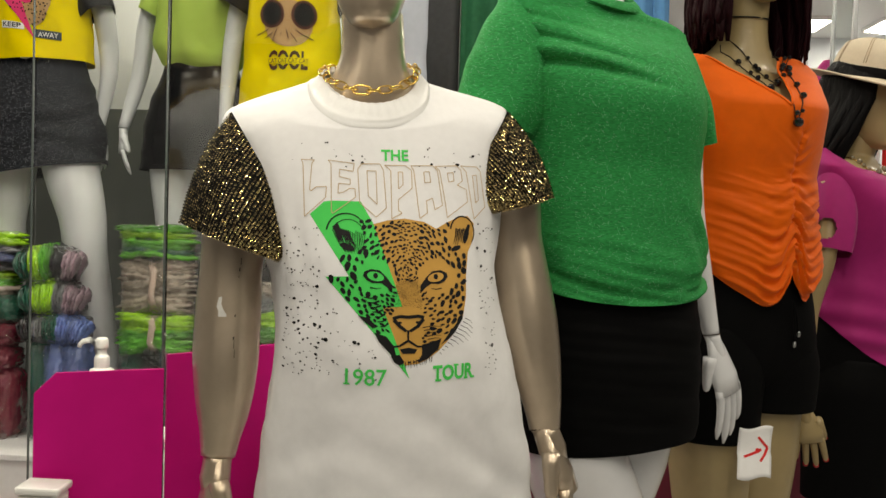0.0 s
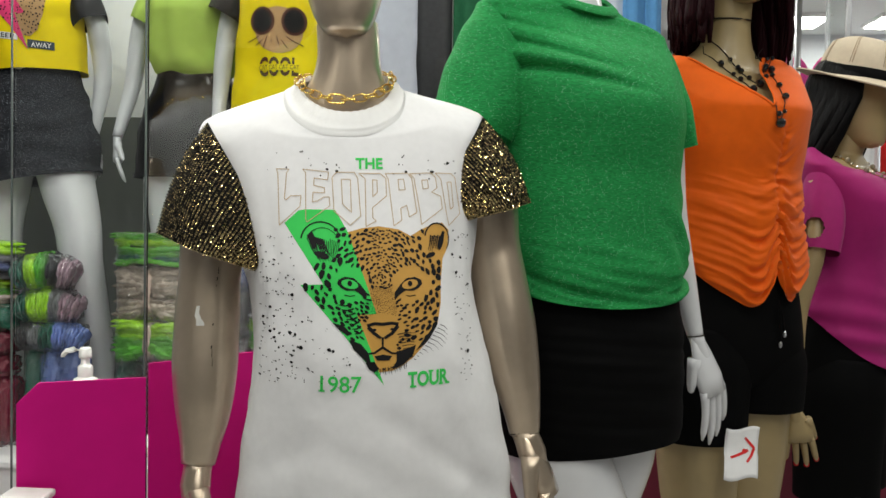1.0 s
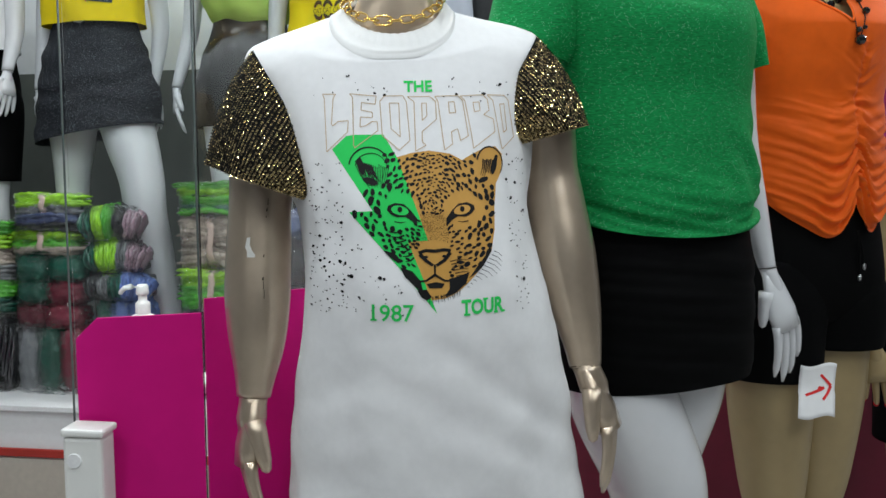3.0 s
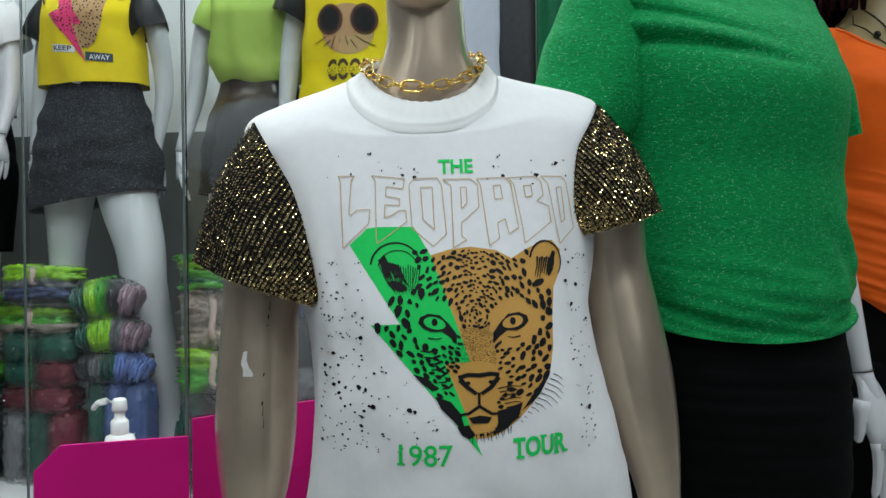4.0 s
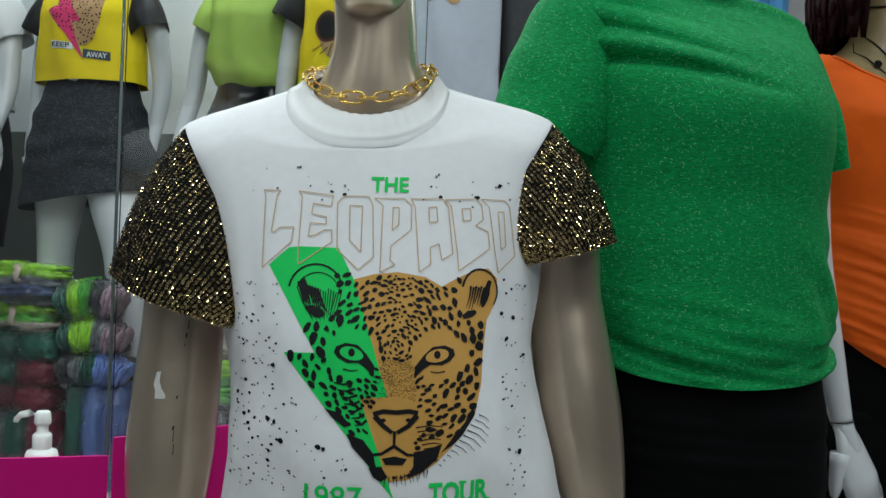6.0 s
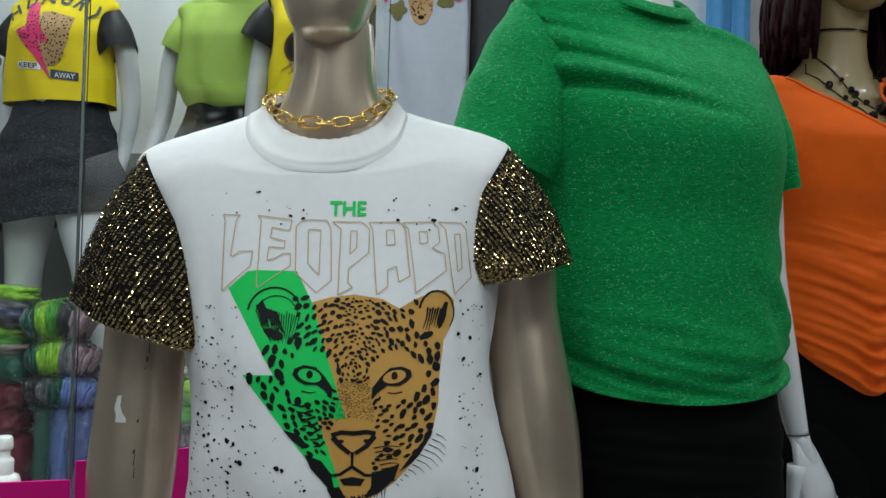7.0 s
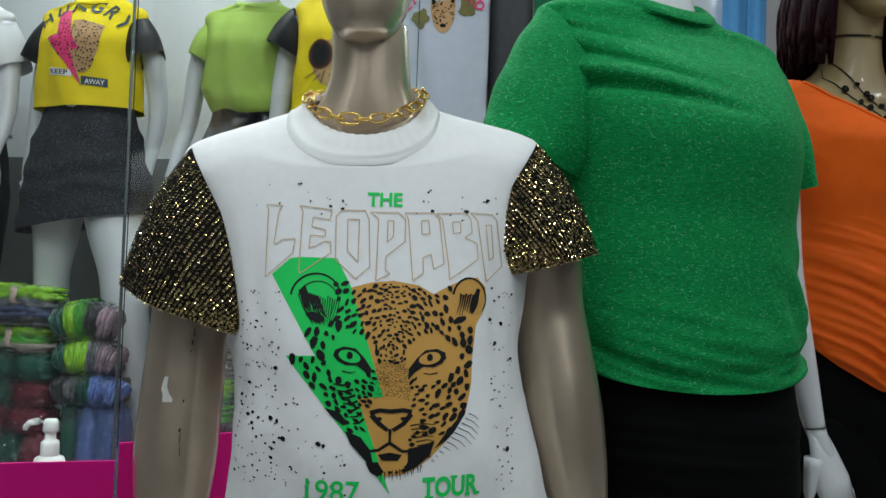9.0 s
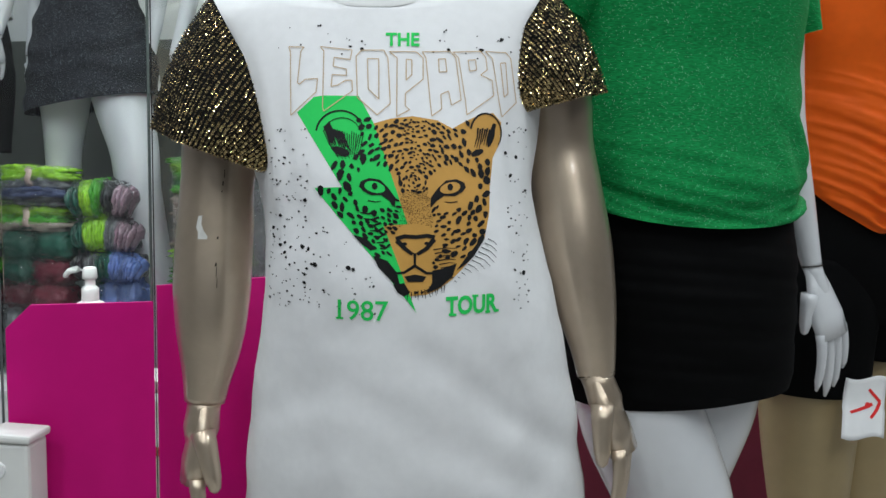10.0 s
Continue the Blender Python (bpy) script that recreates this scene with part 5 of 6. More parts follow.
bead_string("bead_necklace", ORANGE, "short dark cord necklace with black beads", OTREE, short_loop, 0.0012, [(4, 0.005), (6, 0.007), (7, 0.006), (9, 0.006), (11, 0.009), (13, 0.006), (15, 0.007), (16, 0.006), (18, 0.005)], M["black_bead"], M["cord"])
choker = thing("choker", ORANGE, "thin black cord choker round a tan neck", "necklace")
obj("cord", *tube([(0.0515 * math.cos(2 * math.pi * k / 40), 0.016 - 0.052 * math.sin(2 * math.pi * k / 40), 1.795 - 0.006 * math.sin(2 * math.pi * k / 40)) for k in range(41)], [0.0018] * 41, 6), M["cord"], choker)
MTREE = tree_of((mv, mf), ([(p[0], p[1], p[2] * (1 + MU / 2)) for p in neck_v], neck_f))
jl = [(0.085 * math.cos(t), 1.515 - 0.085 * math.sin(t)) for t in [math.pi * i / 26 for i in range(27)]]
bead_string("crystal_necklace", MAGENTA, "chunky champagne crystal necklace at a magenta neckline", MTREE, jl, 0.0014, [(i, 0.0055 + 0.0025 * (i % 3 == 0)) for i in range(27)], M["crystal"], M["gold"])

# curled paper sign on the tan thigh
note = thing("paper_sign", Matrix.Translation((0.646, 1.957, 0.823)) @ pose(0, 0, 0, -8, 4, 6), "curled white paper sign with a red hand-drawn arrow", "sign")
nv = []
for i in range(11):
    for j in range(13):
        u, w = i / 10 - 0.5, j / 12 - 0.5
        nv.append((u * 0.074 + 0.010 * w * 0.9, 0.010 * math.sin(3.0 * w + 0.6) + 0.006 * u * u * 4 - 0.008 * abs(u) * (w < 0), w * 0.108 + 0.006 * math.sin(5 * u)))
nf = [[i * 13 + j, (i + 1) * 13 + j, (i + 1) * 13 + j + 1, i * 13 + j + 1] for i in range(10) for j in range(12)]
sheet = obj("sheet", nv, nf, M["white_card"], note)
th = sheet.modifiers.new("thickness", "SOLIDIFY")
th.thickness = 0.0006
NT = BVHTree.FromPolygons(nv, nf)
decal("arrow", [stroke([(-26, 14), (-12, 8), (0, 2), (10, -4)], 4.5, 5.5), ellipse(2, -1, 4.5, 5), stroke([(4, -28), (14, -18), (24, -8)], 5, 6), stroke([(24, -8), (16, 6), (6, 20)], 6, 4.5)], M["print_red"], note, NT, 0.0012, lambda x, y: (x * 0.00105 + 0.003, -y * 0.00105 + 0.004), 0.004, "red marker arrow")

# ---- glass screen with magenta boards ----
E1, E2, E3 = Vector((-0.648, 1.378, 0)), Vector((-0.470, 1.468, 0)), Vector((-0.150, 1.85, 0))


def upright(name, a, b, z0, z1, thick, mat, parent, cut=0.0, off=0.0, label=""):
    d = (b - a).normalized()
    nrm = Vector((d.y, -d.x, 0))
    L = (b - a).length
    prof = [(0, z0), (L, z0), (L, z1), (cut, z1), (0, z1 - cut)] if cut else [(0, z0), (L, z0), (L, z1), (0, z1)]
    k = len(prof)
    v = [a + d * p + Vector((0, 0, q)) - nrm * (off + t) for t in (0, thick) for p, q in prof]
    f = [list(range(k)), list(range(2 * k - 1, k - 1, -1))] + [[i, k + i, k + (i + 1) % k, (i + 1) % k] for i in range(k)]
    ob = obj(name, v, f, mat, parent, label, smooth=False)
    return ob


screen = thing("glass_screen", pose(0, 0, 0), "frameless clear glass screen with polished edges", "glass screen")
gap = 0.004
for a, b in ((E1, E2), (E2, E3)):
    d = (b - a).normalized()
    pane = upright("pane", a + d * gap, b - d * gap, 0.0, 2.55, 0.005, M["glass"], screen)
    pane.visible_shadow = False
for e, r in ((E1, 0.0035), (E2, 0.0042)):
    obj("edge_strip", *tube([e + Vector((0, -0.0025, 0)), e + Vector((0, -0.0025, 2.55))], [r * 0.5, r * 0.5], 8), M["glass_edge"], screen)
board = upright("magenta_board", E1 + (E2 - E1).normalized() * 0.006, E2 + (E2 - E1).normalized() * 0.001, 0.0, 1.043, 0.004, M["pink_board"], None, 0.032, -0.008)
tagged(board, "matt magenta card board against clear glass, one corner cut", "board")
board = upright("magenta_board", E2 + (E3 - E2).normalized() * 0.004, E3, 0.0, 1.066, 0.004, M["pink_board"], None, 0.0, -0.008)
tagged(board, "matt magenta card board against angled glass", "board")
ledge = thing("ledge", pose(0, 0, 0), "narrow white ledge behind the magenta board", "shelf")
part("top", box(0.2, 0.09, 0.02, Matrix.Translation((-0.565, 1.535, 0.90)) @ pose(0, 0, 0, 0, 0, 27), 0.003), M["white_card"], ledge)
part("support", box(0.03, 0.03, 0.89, Matrix.Translation((-0.565, 1.535, 0.445))), M["white_card"], ledge)

# pump bottle
bottle = thing("pump_bottle", pose(-0.590, 1.500, 0.91, 0, 0, 185), "white plastic pump bottle standing behind the magenta board", "bottle")


def lathe(prof, n=28):
    return [(r * math.cos(2 * math.pi * k / n), r * math.sin(2 * math.pi * k / n), z) for r, z in prof for k in range(n)], grid_faces(len(prof), n)


obj("body", *lathe([(0.001, 0), (0.021, 0), (0.0225, 0.004), (0.0225, 0.105), (0.021, 0.116), (0.019, 0.121), (0.012, 0.124)]), M["white_plastic"], bottle)
obj("collar", *lathe([(0.0115, 0.122), (0.0125, 0.124), (0.0125, 0.142), (0.011, 0.144), (0.0075, 0.147), (0.0075, 0.158)]), M["white_plastic"], bottle)
ps = Soup()
ps.add(*lathe([(0.001, 0.156), (0.010, 0.157), (0.011, 0.160), (0.010, 0.172), (0.008, 0.175), (0.001, 0.1755)], 20))
ps.add(*tube([(0.004, 0, 0.169), (0.02, 0, 0.171), (0.032, 0, 0.168), (0.038, 0, 0.162), (0.039, 0, 0.158)], [0.006, 0.0052, 0.0045, 0.004, 0.0035], 12))
obj("pump_head", ps.v, ps.f, M["white_plastic"], bottle)

# white box with a round button, on its stand
case = thing("white_box", pose(-0.604, 1.342, 0, 0, 0, 6), "white plastic box with a lid and a round button", "box")
part("body", box(0.062, 0.05, 0.868, Matrix.Translation((0, 0, 0.434)), 0.006), M["white_plastic"], case)
part("lid", box(0.068, 0.056, 0.012, Matrix.Translation((0.001, 0, 0.875)) @ pose(0, 0, 0, 0, 2, 0), 0.004), M["white_plastic"], case)
bb = bmesh.new()
bmesh.ops.create_cone(bb, cap_ends=True, segments=24, radius1=0.012, radius2=0.011, depth=0.003, matrix=Matrix.Translation((-0.012, -0.0262, 0.832)) @ pose(0, 0, 0, 90, 0, 0))
part("button", bb, M["lamp_rim"], case)

# ---- back row on the platform ----


def slim_mannequin(base, label, arms, legs, mat, head=True):
    s = Soup()
    P0 = 0.66
    s.add(*torso([(P0 + 0.80, 0.155, 0.10, 0.12, 0, 0.01, 0), (P0 + 1.0, 0.14, 0.10, 0.11, 0, 0, 0), (P0 + 1.15, 0.12, 0.09, 0.10, 0, 0, 0), (P0 + 1.38, 0.14, 0.10, 0.10, 0, 0, 0), (P0 + 1.47, 0.165, 0.07, 0.09, 0, 0.01, 0), (P0 + 1.51, 0.14, 0.06, 0.075, 0, 0.015, 0.01), (P0 + 1.55, 0.07, 0.05, 0.06, 0, 0.018, 0.015), (P0 + 1.59, 0.05, 0.046, 0.05, 0, 0.02, 0.006), (P0 + 1.70, 0.047, 0.045, 0.05, 0, 0.012, 0)], 50, 32, 2.1))
    s.add(*torso([(P0 + 1.66, 0.02, 0.03, 0.03, 0, -0.03, 0), (P0 + 1.69, 0.045, 0.06, 0.06, 0, -0.02, 0), (P0 + 1.78, 0.068, 0.085, 0.09, 0, 0, 0), (P0 + 1.88, 0.064, 0.075, 0.09, 0, 0.004, 0), (P0 + 1.94, 0.004, 0.004, 0.004, 0, 0.006, 0)], 24, 24, 2.0))
    for keys, d, o, mr in arms:
        s.add(*limb(keys, 30, 16))
        hand(s, keys[-1][1:4], d, o, 1.0, 0.3, mr)
        w = Vector(keys[-1][1:4])
        s.add(*tube([w + Vector((0, 0, 0.004)), w + Vector((0, 0, 0.002))], [keys[-1][4] * 1.06] * 2, 14, 1, False), 1)
    for keys in legs:
        s.add(*limb(keys, 40, 20))
    ob = tagged(obj("mannequin", s.v, s.f, ([mat, M["seam"]], s.i)), label, "mannequin", "back row of mannequins")
    ob.matrix_world = base
    return ob


def tee(base, name, label, keys, mat, trim, sleeves, group="back row tops"):
    e = thing(name, base, label, "t-shirt", group)
    v, f = torso(keys, 70, 80, 2.3, None, lambda p, t, z: 0.005 * math.sin(5 * t + 3 * noise.noise((t, z * 3, 2))) + cloth_noise(p, 9, 0.009) + 0.004 * (0.5 - abs(noise.noise((p.x * 16 + p.z * 9, p.y * 8, p.z * 7)))))
    obj("body", v, f, mat, e)
    z, a, fr, b, cx, cy, dip = keys[-1]
    cvs = []
    for k, (m, up) in enumerate(((1.02, -0.004), (1.0, 0.004), (0.9, 0.014), (0.88, 0.012), (0.9, 0.002))):
        cvs += [(cx + a * m * math.cos(2 * math.pi * j / 48), cy - (fr if math.sin(2 * math.pi * j / 48) > 0 else b) * m * math.sin(2 * math.pi * j / 48), z + up - dip * math.sin(2 * math.pi * j / 48)) for j in range(48)]
    obj("collar", cvs, grid_faces(5, 48), mat, e)
    for args in sleeves:
        sv2, sf2 = sleeve_rows(*args, rows=16, n=36, bulge=0.01)
        obj("sleeve", sv2, sf2, trim, e)
    return e, BVHTree.FromPolygons([tuple(p) for p in v], f)


YB, LB, CB, WB, AB = (pose(x, y, 0, 0, 0, r) for x, y, r in ((-1.555, 3.03, -2), (-1.0, 3.10, 6), (-0.645, 3.00, 4), (-0.315, 2.90, 3), (-2.06, 3.02, 2)))
STD_LEG = [[(0, sx, 0, 1.55, 0.10), (1, sx, -0.01, 1.42, 0.085), (2, sx * 0.95, -0.02, 1.2, 0.060), (3, sx * 0.95, 0.0, 1.0, 0.055), (4, sx * 0.95, 0.02, 0.74, 0.036), (5, sx * 0.95, -0.03, 0.532, 0.034)] for sx in (-0.085, 0.085)]


def std_arms(l=0.0, r=0.0):
    return [([(0, -0.165, 0.02, 2.12, 0.036), (1, -0.205, 0.03, 1.98, 0.034), (2, -0.225, 0.03, 1.82, 0.030), (3, -0.235 + l, 0.0, 1.60, 0.018)], (0.06, -0.1, -1), (0.3, -1, 0), -1), ([(0, 0.165, 0.02, 2.12, 0.036), (1, 0.215, 0.03, 1.98, 0.036), (2, 0.225, 0.05, 1.82, 0.031), (3, 0.195 + r, 0.04, 1.60, 0.0185)], (0.12, -0.05, -1), (-0.2, -1, 0), 1)]


YLEG = [[(0, -0.10, 0, 1.55, 0.10), (1, -0.108, 0, 1.42, 0.078), (2, -0.110, -0.01, 1.25, 0.058), (3, -0.105, 0.0, 1.02, 0.052), (4, -0.10, 0.02, 0.74, 0.036), (5, -0.10, -0.03, 0.532, 0.034)], [(0, 0.085, 0, 1.58, 0.10), (1, 0.140, -0.03, 1.42, 0.092), (2, 0.190, -0.05, 1.27, 0.078), (2.5, 0.206, -0.06, 1.17, 0.072), (3, 0.220, -0.03, 1.02, 0.063), (4, 0.236, 0.03, 0.76, 0.048), (5, 0.25, -0.01, 0.532, 0.034)]]
slim_mannequin(YB, "white slim shop mannequin in a yellow tee", std_arms(), YLEG, M["white_satin"])
slim_mannequin(LB, "white slim shop mannequin in a lime tee", std_arms(-0.04), STD_LEG, M["white_satin"])
slim_mannequin(CB, "white slim shop mannequin in a long yellow tee", std_arms(), STD_LEG, M["white_satin"])
slim_mannequin(AB, "glossy white shop mannequin in a white tee", [([(0, 0.165, 0.0, 2.12, 0.036), (1, 0.205, -0.02, 1.98, 0.036), (2, 0.21, -0.03, 1.82, 0.032), (3, 0.205, -0.08, 1.66, 0.019)], (0.08, -0.2, -1), (-0.3, -1, 0), 1), std_arms()[0]], STD_LEG, M["white_gloss"])

TK = [(1.82, 0.190, 0.115, 0.12, 0, 0, 0.0), (1.90, 0.182, 0.118, 0.12, 0, 0, 0), (2.03, 0.172, 0.130, 0.11, 0, 0, 0), (2.10, 0.178, 0.105, 0.10, 0, 0.005, 0), (2.145, 0.190, 0.075, 0.085, 0, 0.01, 0), (2.165, 0.180, 0.065, 0.075, 0, 0.014, 0.004), (2.19, 0.12, 0.065, 0.07, 0, 0.016, 0.02), (2.205, 0.085, 0.07, 0.066, 0, 0.018, 0.028)]


def tee_sleeves(drop=0.0):
    return [((sg * 0.182, 0.012, 2.152), (sg * 0.125, 0.005, 2.03), (sg * 0.262, 0.0, 2.04 - drop), (sg * 0.16, -0.01, 1.985 - drop), 0.052, 0.068) for sg in (-1, 1)]


yt, YT = tee(YB, "yellow_tee", "yellow cropped tee with black sleeves and a bolt print", TK, M["yellow"], M["black_satin"], tee_sleeves(0.02))
lt, LT = tee(LB, "lime_tee", "plain lime green short-sleeved tee", [(1.812, 0.120, 0.080, 0.085, 0, 0, 0), (1.83, 0.140, 0.100, 0.10, 0, 0, 0), (1.865, 0.152, 0.116, 0.112, 0, 0, 0)] + [(k[0], k[1] * 0.90, *k[2:]) for k in TK[1:]], M["lime"], M["lime"], [((sg * 0.164, 0.012, 2.145), (sg * 0.11, 0.005, 2.03), (sg * 0.225, 0.0, 2.03), (sg * 0.14, -0.01, 1.985), 0.05, 0.06) for sg in (-1, 1)])
LONG = [(1.45, 0.185, 0.125, 0.125, 0, 0, 0), (1.6, 0.18, 0.12, 0.12, 0, 0, 0)] + [(max(k[0], 1.83), k[1] * 0.88, *k[2:]) for k in TK]
ct, CT = tee(CB, "long_yellow_tee", "long yellow tee with sequined black sleeves and brown print", LONG, M["yellow"], M["black_satin"], tee_sleeves())
wt, WT = tee(WB, "hanging_white_dress", "long white sleeveless dress with pink lettering, tinted for shade, on a hanger", [(1.10, 0.150, 0.050, 0.05, 0, 0, 0), (1.5, 0.140, 0.046, 0.046, 0, 0, 0), (2.0, 0.134, 0.044, 0.044, 0, 0, 0), (2.26, 0.130, 0.042, 0.042, 0, 0, 0), (2.32, 0.115, 0.038, 0.038, 0, 0, 0.004), (2.36, 0.085, 0.034, 0.034, 0, 0, 0.014), (2.38, 0.062, 0.034, 0.034, 0, 0, 0.02)], M["white_gauze"], M["white_gauze"], [])
obj("hanger", *tube([(-0.10, 0, 2.33), (0, 0, 2.40), (0, 0, 2.455), (0.012, 0, 2.475), (0.022, 0, 2.462)], [0.0035] * 5, 6), M["steel"], wt)
drop = thing("hanging_rail", WB, "short steel rail hung from the ceiling", "clothes rail")
obj("bar", *tube([(-0.25, 0, 2.462), (0.25, 0, 2.462)], [0.010, 0.010], 10), M["steel"], drop)
for x in (-0.24, 0.24):
    obj("rod", *tube([(x, 0, 2.462), (x, 0, CEILING)], [0.006, 0.006], 8), M["steel"], drop)
at, AT = tee(AB, "white_tee", "plain white short-sleeved tee over black trousers", [(1.74, 0.19, 0.12, 0.12, 0, 0, 0)] + TK[1:], M["white_knit"], M["white_knit"], tee_sleeves(0.05))


def simple_skirt(base, name, label, keys, mat, shear=None, wrinkle=0.003):
    e = thing(name, base, label, "skirt", "back row skirts")
    v, f = torso(keys, 60, 72, 2.3, shear, lambda p, t, z: wrinkle * math.sin(70 * (p.z - 0.15 * p.x) + 5 * noise.noise(p * 6)) + cloth_noise(p, 10, 0.005))
    obj("body", v, f, mat, e)
    hv = []
    for dz, k in ((0.0, 1.006), (0.014, 1.010), (0.016, 1.002)):
        hv += [(p[0] * k, p[1] * k, p[2] + dz) for p in v[:72]]
    obj("hem_band", hv, grid_faces(3, 72), mat, e)


simple_skirt(YB, "charcoal_skirt", "charcoal glitter-knit mini skirt on a slim mannequin", [(1.435, 0.232, 0.15, 0.15, 0.005, -0.01, 0), (1.6, 0.215, 0.145, 0.145, 0.003, 0, 0), (1.78, 0.170, 0.105, 0.11, 0, 0, 0), (1.84, 0.145, 0.085, 0.09, 0, 0, 0)], M["grey_glitter"], lambda z: 0.15 * max(0, (1.75 - z) / 0.3), 0.0035)
simple_skirt(LB, "leatherette_skirt", "glossy black leatherette mini skirt on a slim mannequin", [(1.455, 0.205, 0.14, 0.14, 0, 0, 0), (1.6, 0.196, 0.135, 0.135, 0, 0, 0), (1.75, 0.155, 0.105, 0.11, 0, 0, 0), (1.825, 0.128, 0.090, 0.095, 0, 0, 0), (1.835, 0.126, 0.088, 0.093, 0, 0, 0)], M["leather"], None, 0.002)
shorts(AB, [(1.46, 0.18, 0.12, 0.13, 0, 0, 0), (1.6, 0.178, 0.125, 0.135, 0, 0, 0), (1.8, 0.15, 0.11, 0.11, 0, 0, 0)], "black_trousers", "plain black knee-length trousers on a white mannequin", M["black_cloth"], [[(0, sx, 0, 1.55, 0.11), (1, sx, 0, 1.30, 0.09), (1.1, sx, 0, 1.27, 0.088)] for sx in (-0.085, 0.085)])
shorts(CB, [(1.40, 0.17, 0.12, 0.13, 0, 0, 0), (1.6, 0.17, 0.12, 0.13, 0, 0, 0), (1.8, 0.14, 0.1, 0.11, 0, 0, 0)], "black_trousers", "plain black trousers under a long yellow tee", M["black_cloth"], [[(0, sx, 0, 1.5, 0.11), (1, sx, 0, 1.1, 0.08), (1.1, sx, 0, 1.07, 0.08)] for sx in (-0.085, 0.085)])

# prints on the back row
yp = lambda x, y: (0.014 + 0.00172 * (x - 125), 2.02 - 0.00172 * (y - 138))
YBOLT = [(72, 65), (97, 64), (118, 118), (139, 147), (125, 150), (118, 146), (141, 219), (108, 172), (65, 124), (92, 118)]
YFORM = [(112, 88), (130, 86), (150, 92), (165, 96), (178, 100), (176, 125), (172, 150), (160, 180), (145, 192), (128, 190), (118, 150), (139, 147), (118, 118)]
decal("bolt_edge", [[(x + (2.5 if x > 105 else -2.5), y + (2 if y > 120 else -2)) for x, y in YBOLT]], M["lime"], yt, YT, 0.0018, yp, 0.02)
decal("bolt_print", [YBOLT], M["print_pink"], yt, YT, 0.0034, yp, 0.02, "pink lightning bolt print")
decal("tan_print", [YFORM], M["print_tan"], yt, YT, 0.0026, yp, 0.02, "tan spotted rounded print")
rnd = random.Random(21)
ys = []
for k in range(400):
    x, y = rnd.uniform(80, 180), rnd.uniform(85, 190)
    if inside((x, y), YFORM) or (inside((x, y), YBOLT) and y < 165):
        if all((x - a) ** 2 + (y - b) ** 2 > 24 for a, b in ys):
            ys.append((x, y))
decal("dark_mark", [ellipse(x, y, rnd.uniform(1.2, 2.6), rnd.uniform(1.0, 1.8), rnd.uniform(0, 3), 7, 0.2, i) for i, (x, y) in enumerate(ys)], M["print_black"], yt, YT, 0.0046, yp)


def arc_text(text, cx, cy, r, a0, a1, size, mat, parent, tree, place, off=0.004, fat=0.02, label=""):
    for i, ch in enumerate(text):
        if ch == " ":
            continue
        a = math.radians(a0 + (a1 - a0) * i / (len(text) - 1))
        px, py = cx + r * math.sin(a), cy - r * math.cos(a)
        loops = []
        for p in fat_letters(ch, size, fat * size):
            loops.append([(px + (q[0] - size * 0.33) * math.cos(a) + q[1] * math.sin(a), py + (q[0] - size * 0.33) * math.sin(a) - q[1] * math.cos(a)) for q in p])
        decal("letter", loops, mat, parent, tree, off, place, label=label, thin=True)


arc_text("HUNGRY", 122, 170, 104, -43, 47, 40, M["print_grey"], yt, YT, yp, label="slate printed capital letter")
decal("label_patch", [[(74, 182), (122, 188), (122, 200), (74, 196)]], M["white_card"], yt, YT, 0.0026, yp, 0.02, "white printed label strip")
decal("label_patch", [[(140, 198), (190, 203), (190, 219), (140, 214)]], M["print_grey"], yt, YT, 0.0026, yp, 0.02, "slate printed label strip")
flat_text("lettering", "KEEP", 1, 78, 185, 38, 9, M["print_black"], yt, YT, 0.0042, yp, 0.01, 0.08, label="small black word KEEP")
flat_text("lettering", "AWAY", 1, 147, 203, 38, 10, M["white_card"], yt, YT, 0.0042, yp, 0.01, 0.06, label="small white word AWAY")

cp = lambda x, y: (0.0 + 0.0019 * (x - 535), 1.92 - 0.0019 * (y - 65))
decal("tan_print", [ellipse(535, 55, 42, 40, 0, 24)], M["print_tan"], ct, CT, 0.002, cp, 0.02, "tan rounded print")
for gx in (507, 562):
    decal("round_print", [ellipse(gx, 40, 22, 24, 0, 22)], M["print_brown"], ct, CT, 0.0036, cp, 0.02, "dark round lens shape")
    decal("round_print", [ellipse(gx, 40, 17, 19, 0, 22)], M["print_black"], ct, CT, 0.0050, cp, 0.02)
decal("whisker_mark", [stroke([(500 + 8 * k, 66 + 6 * (k % 2)), (480 + 14 * k, 76 + 5 * (k % 3))], 1.6) for k in range(8)], M["print_brown"], ct, CT, 0.0036, cp)
flat_text("lettering", "COOL", 1, 500, 101, 70, 34, M["print_brown"], ct, CT, 0.002, cp, 0.03, label="brown printed word COOL")
decal("strip", [[(498, 113), (573, 114), (573, 125), (498, 124)]], M["yellow"], ct, CT, 0.0034, cp, 0.02)
flat_text("lettering", "CAT CAT CAT CAT", 1, 500, 115, 71, 8, M["print_brown"], ct, CT, 0.0046, cp, 0.0, label="small brown words CAT")

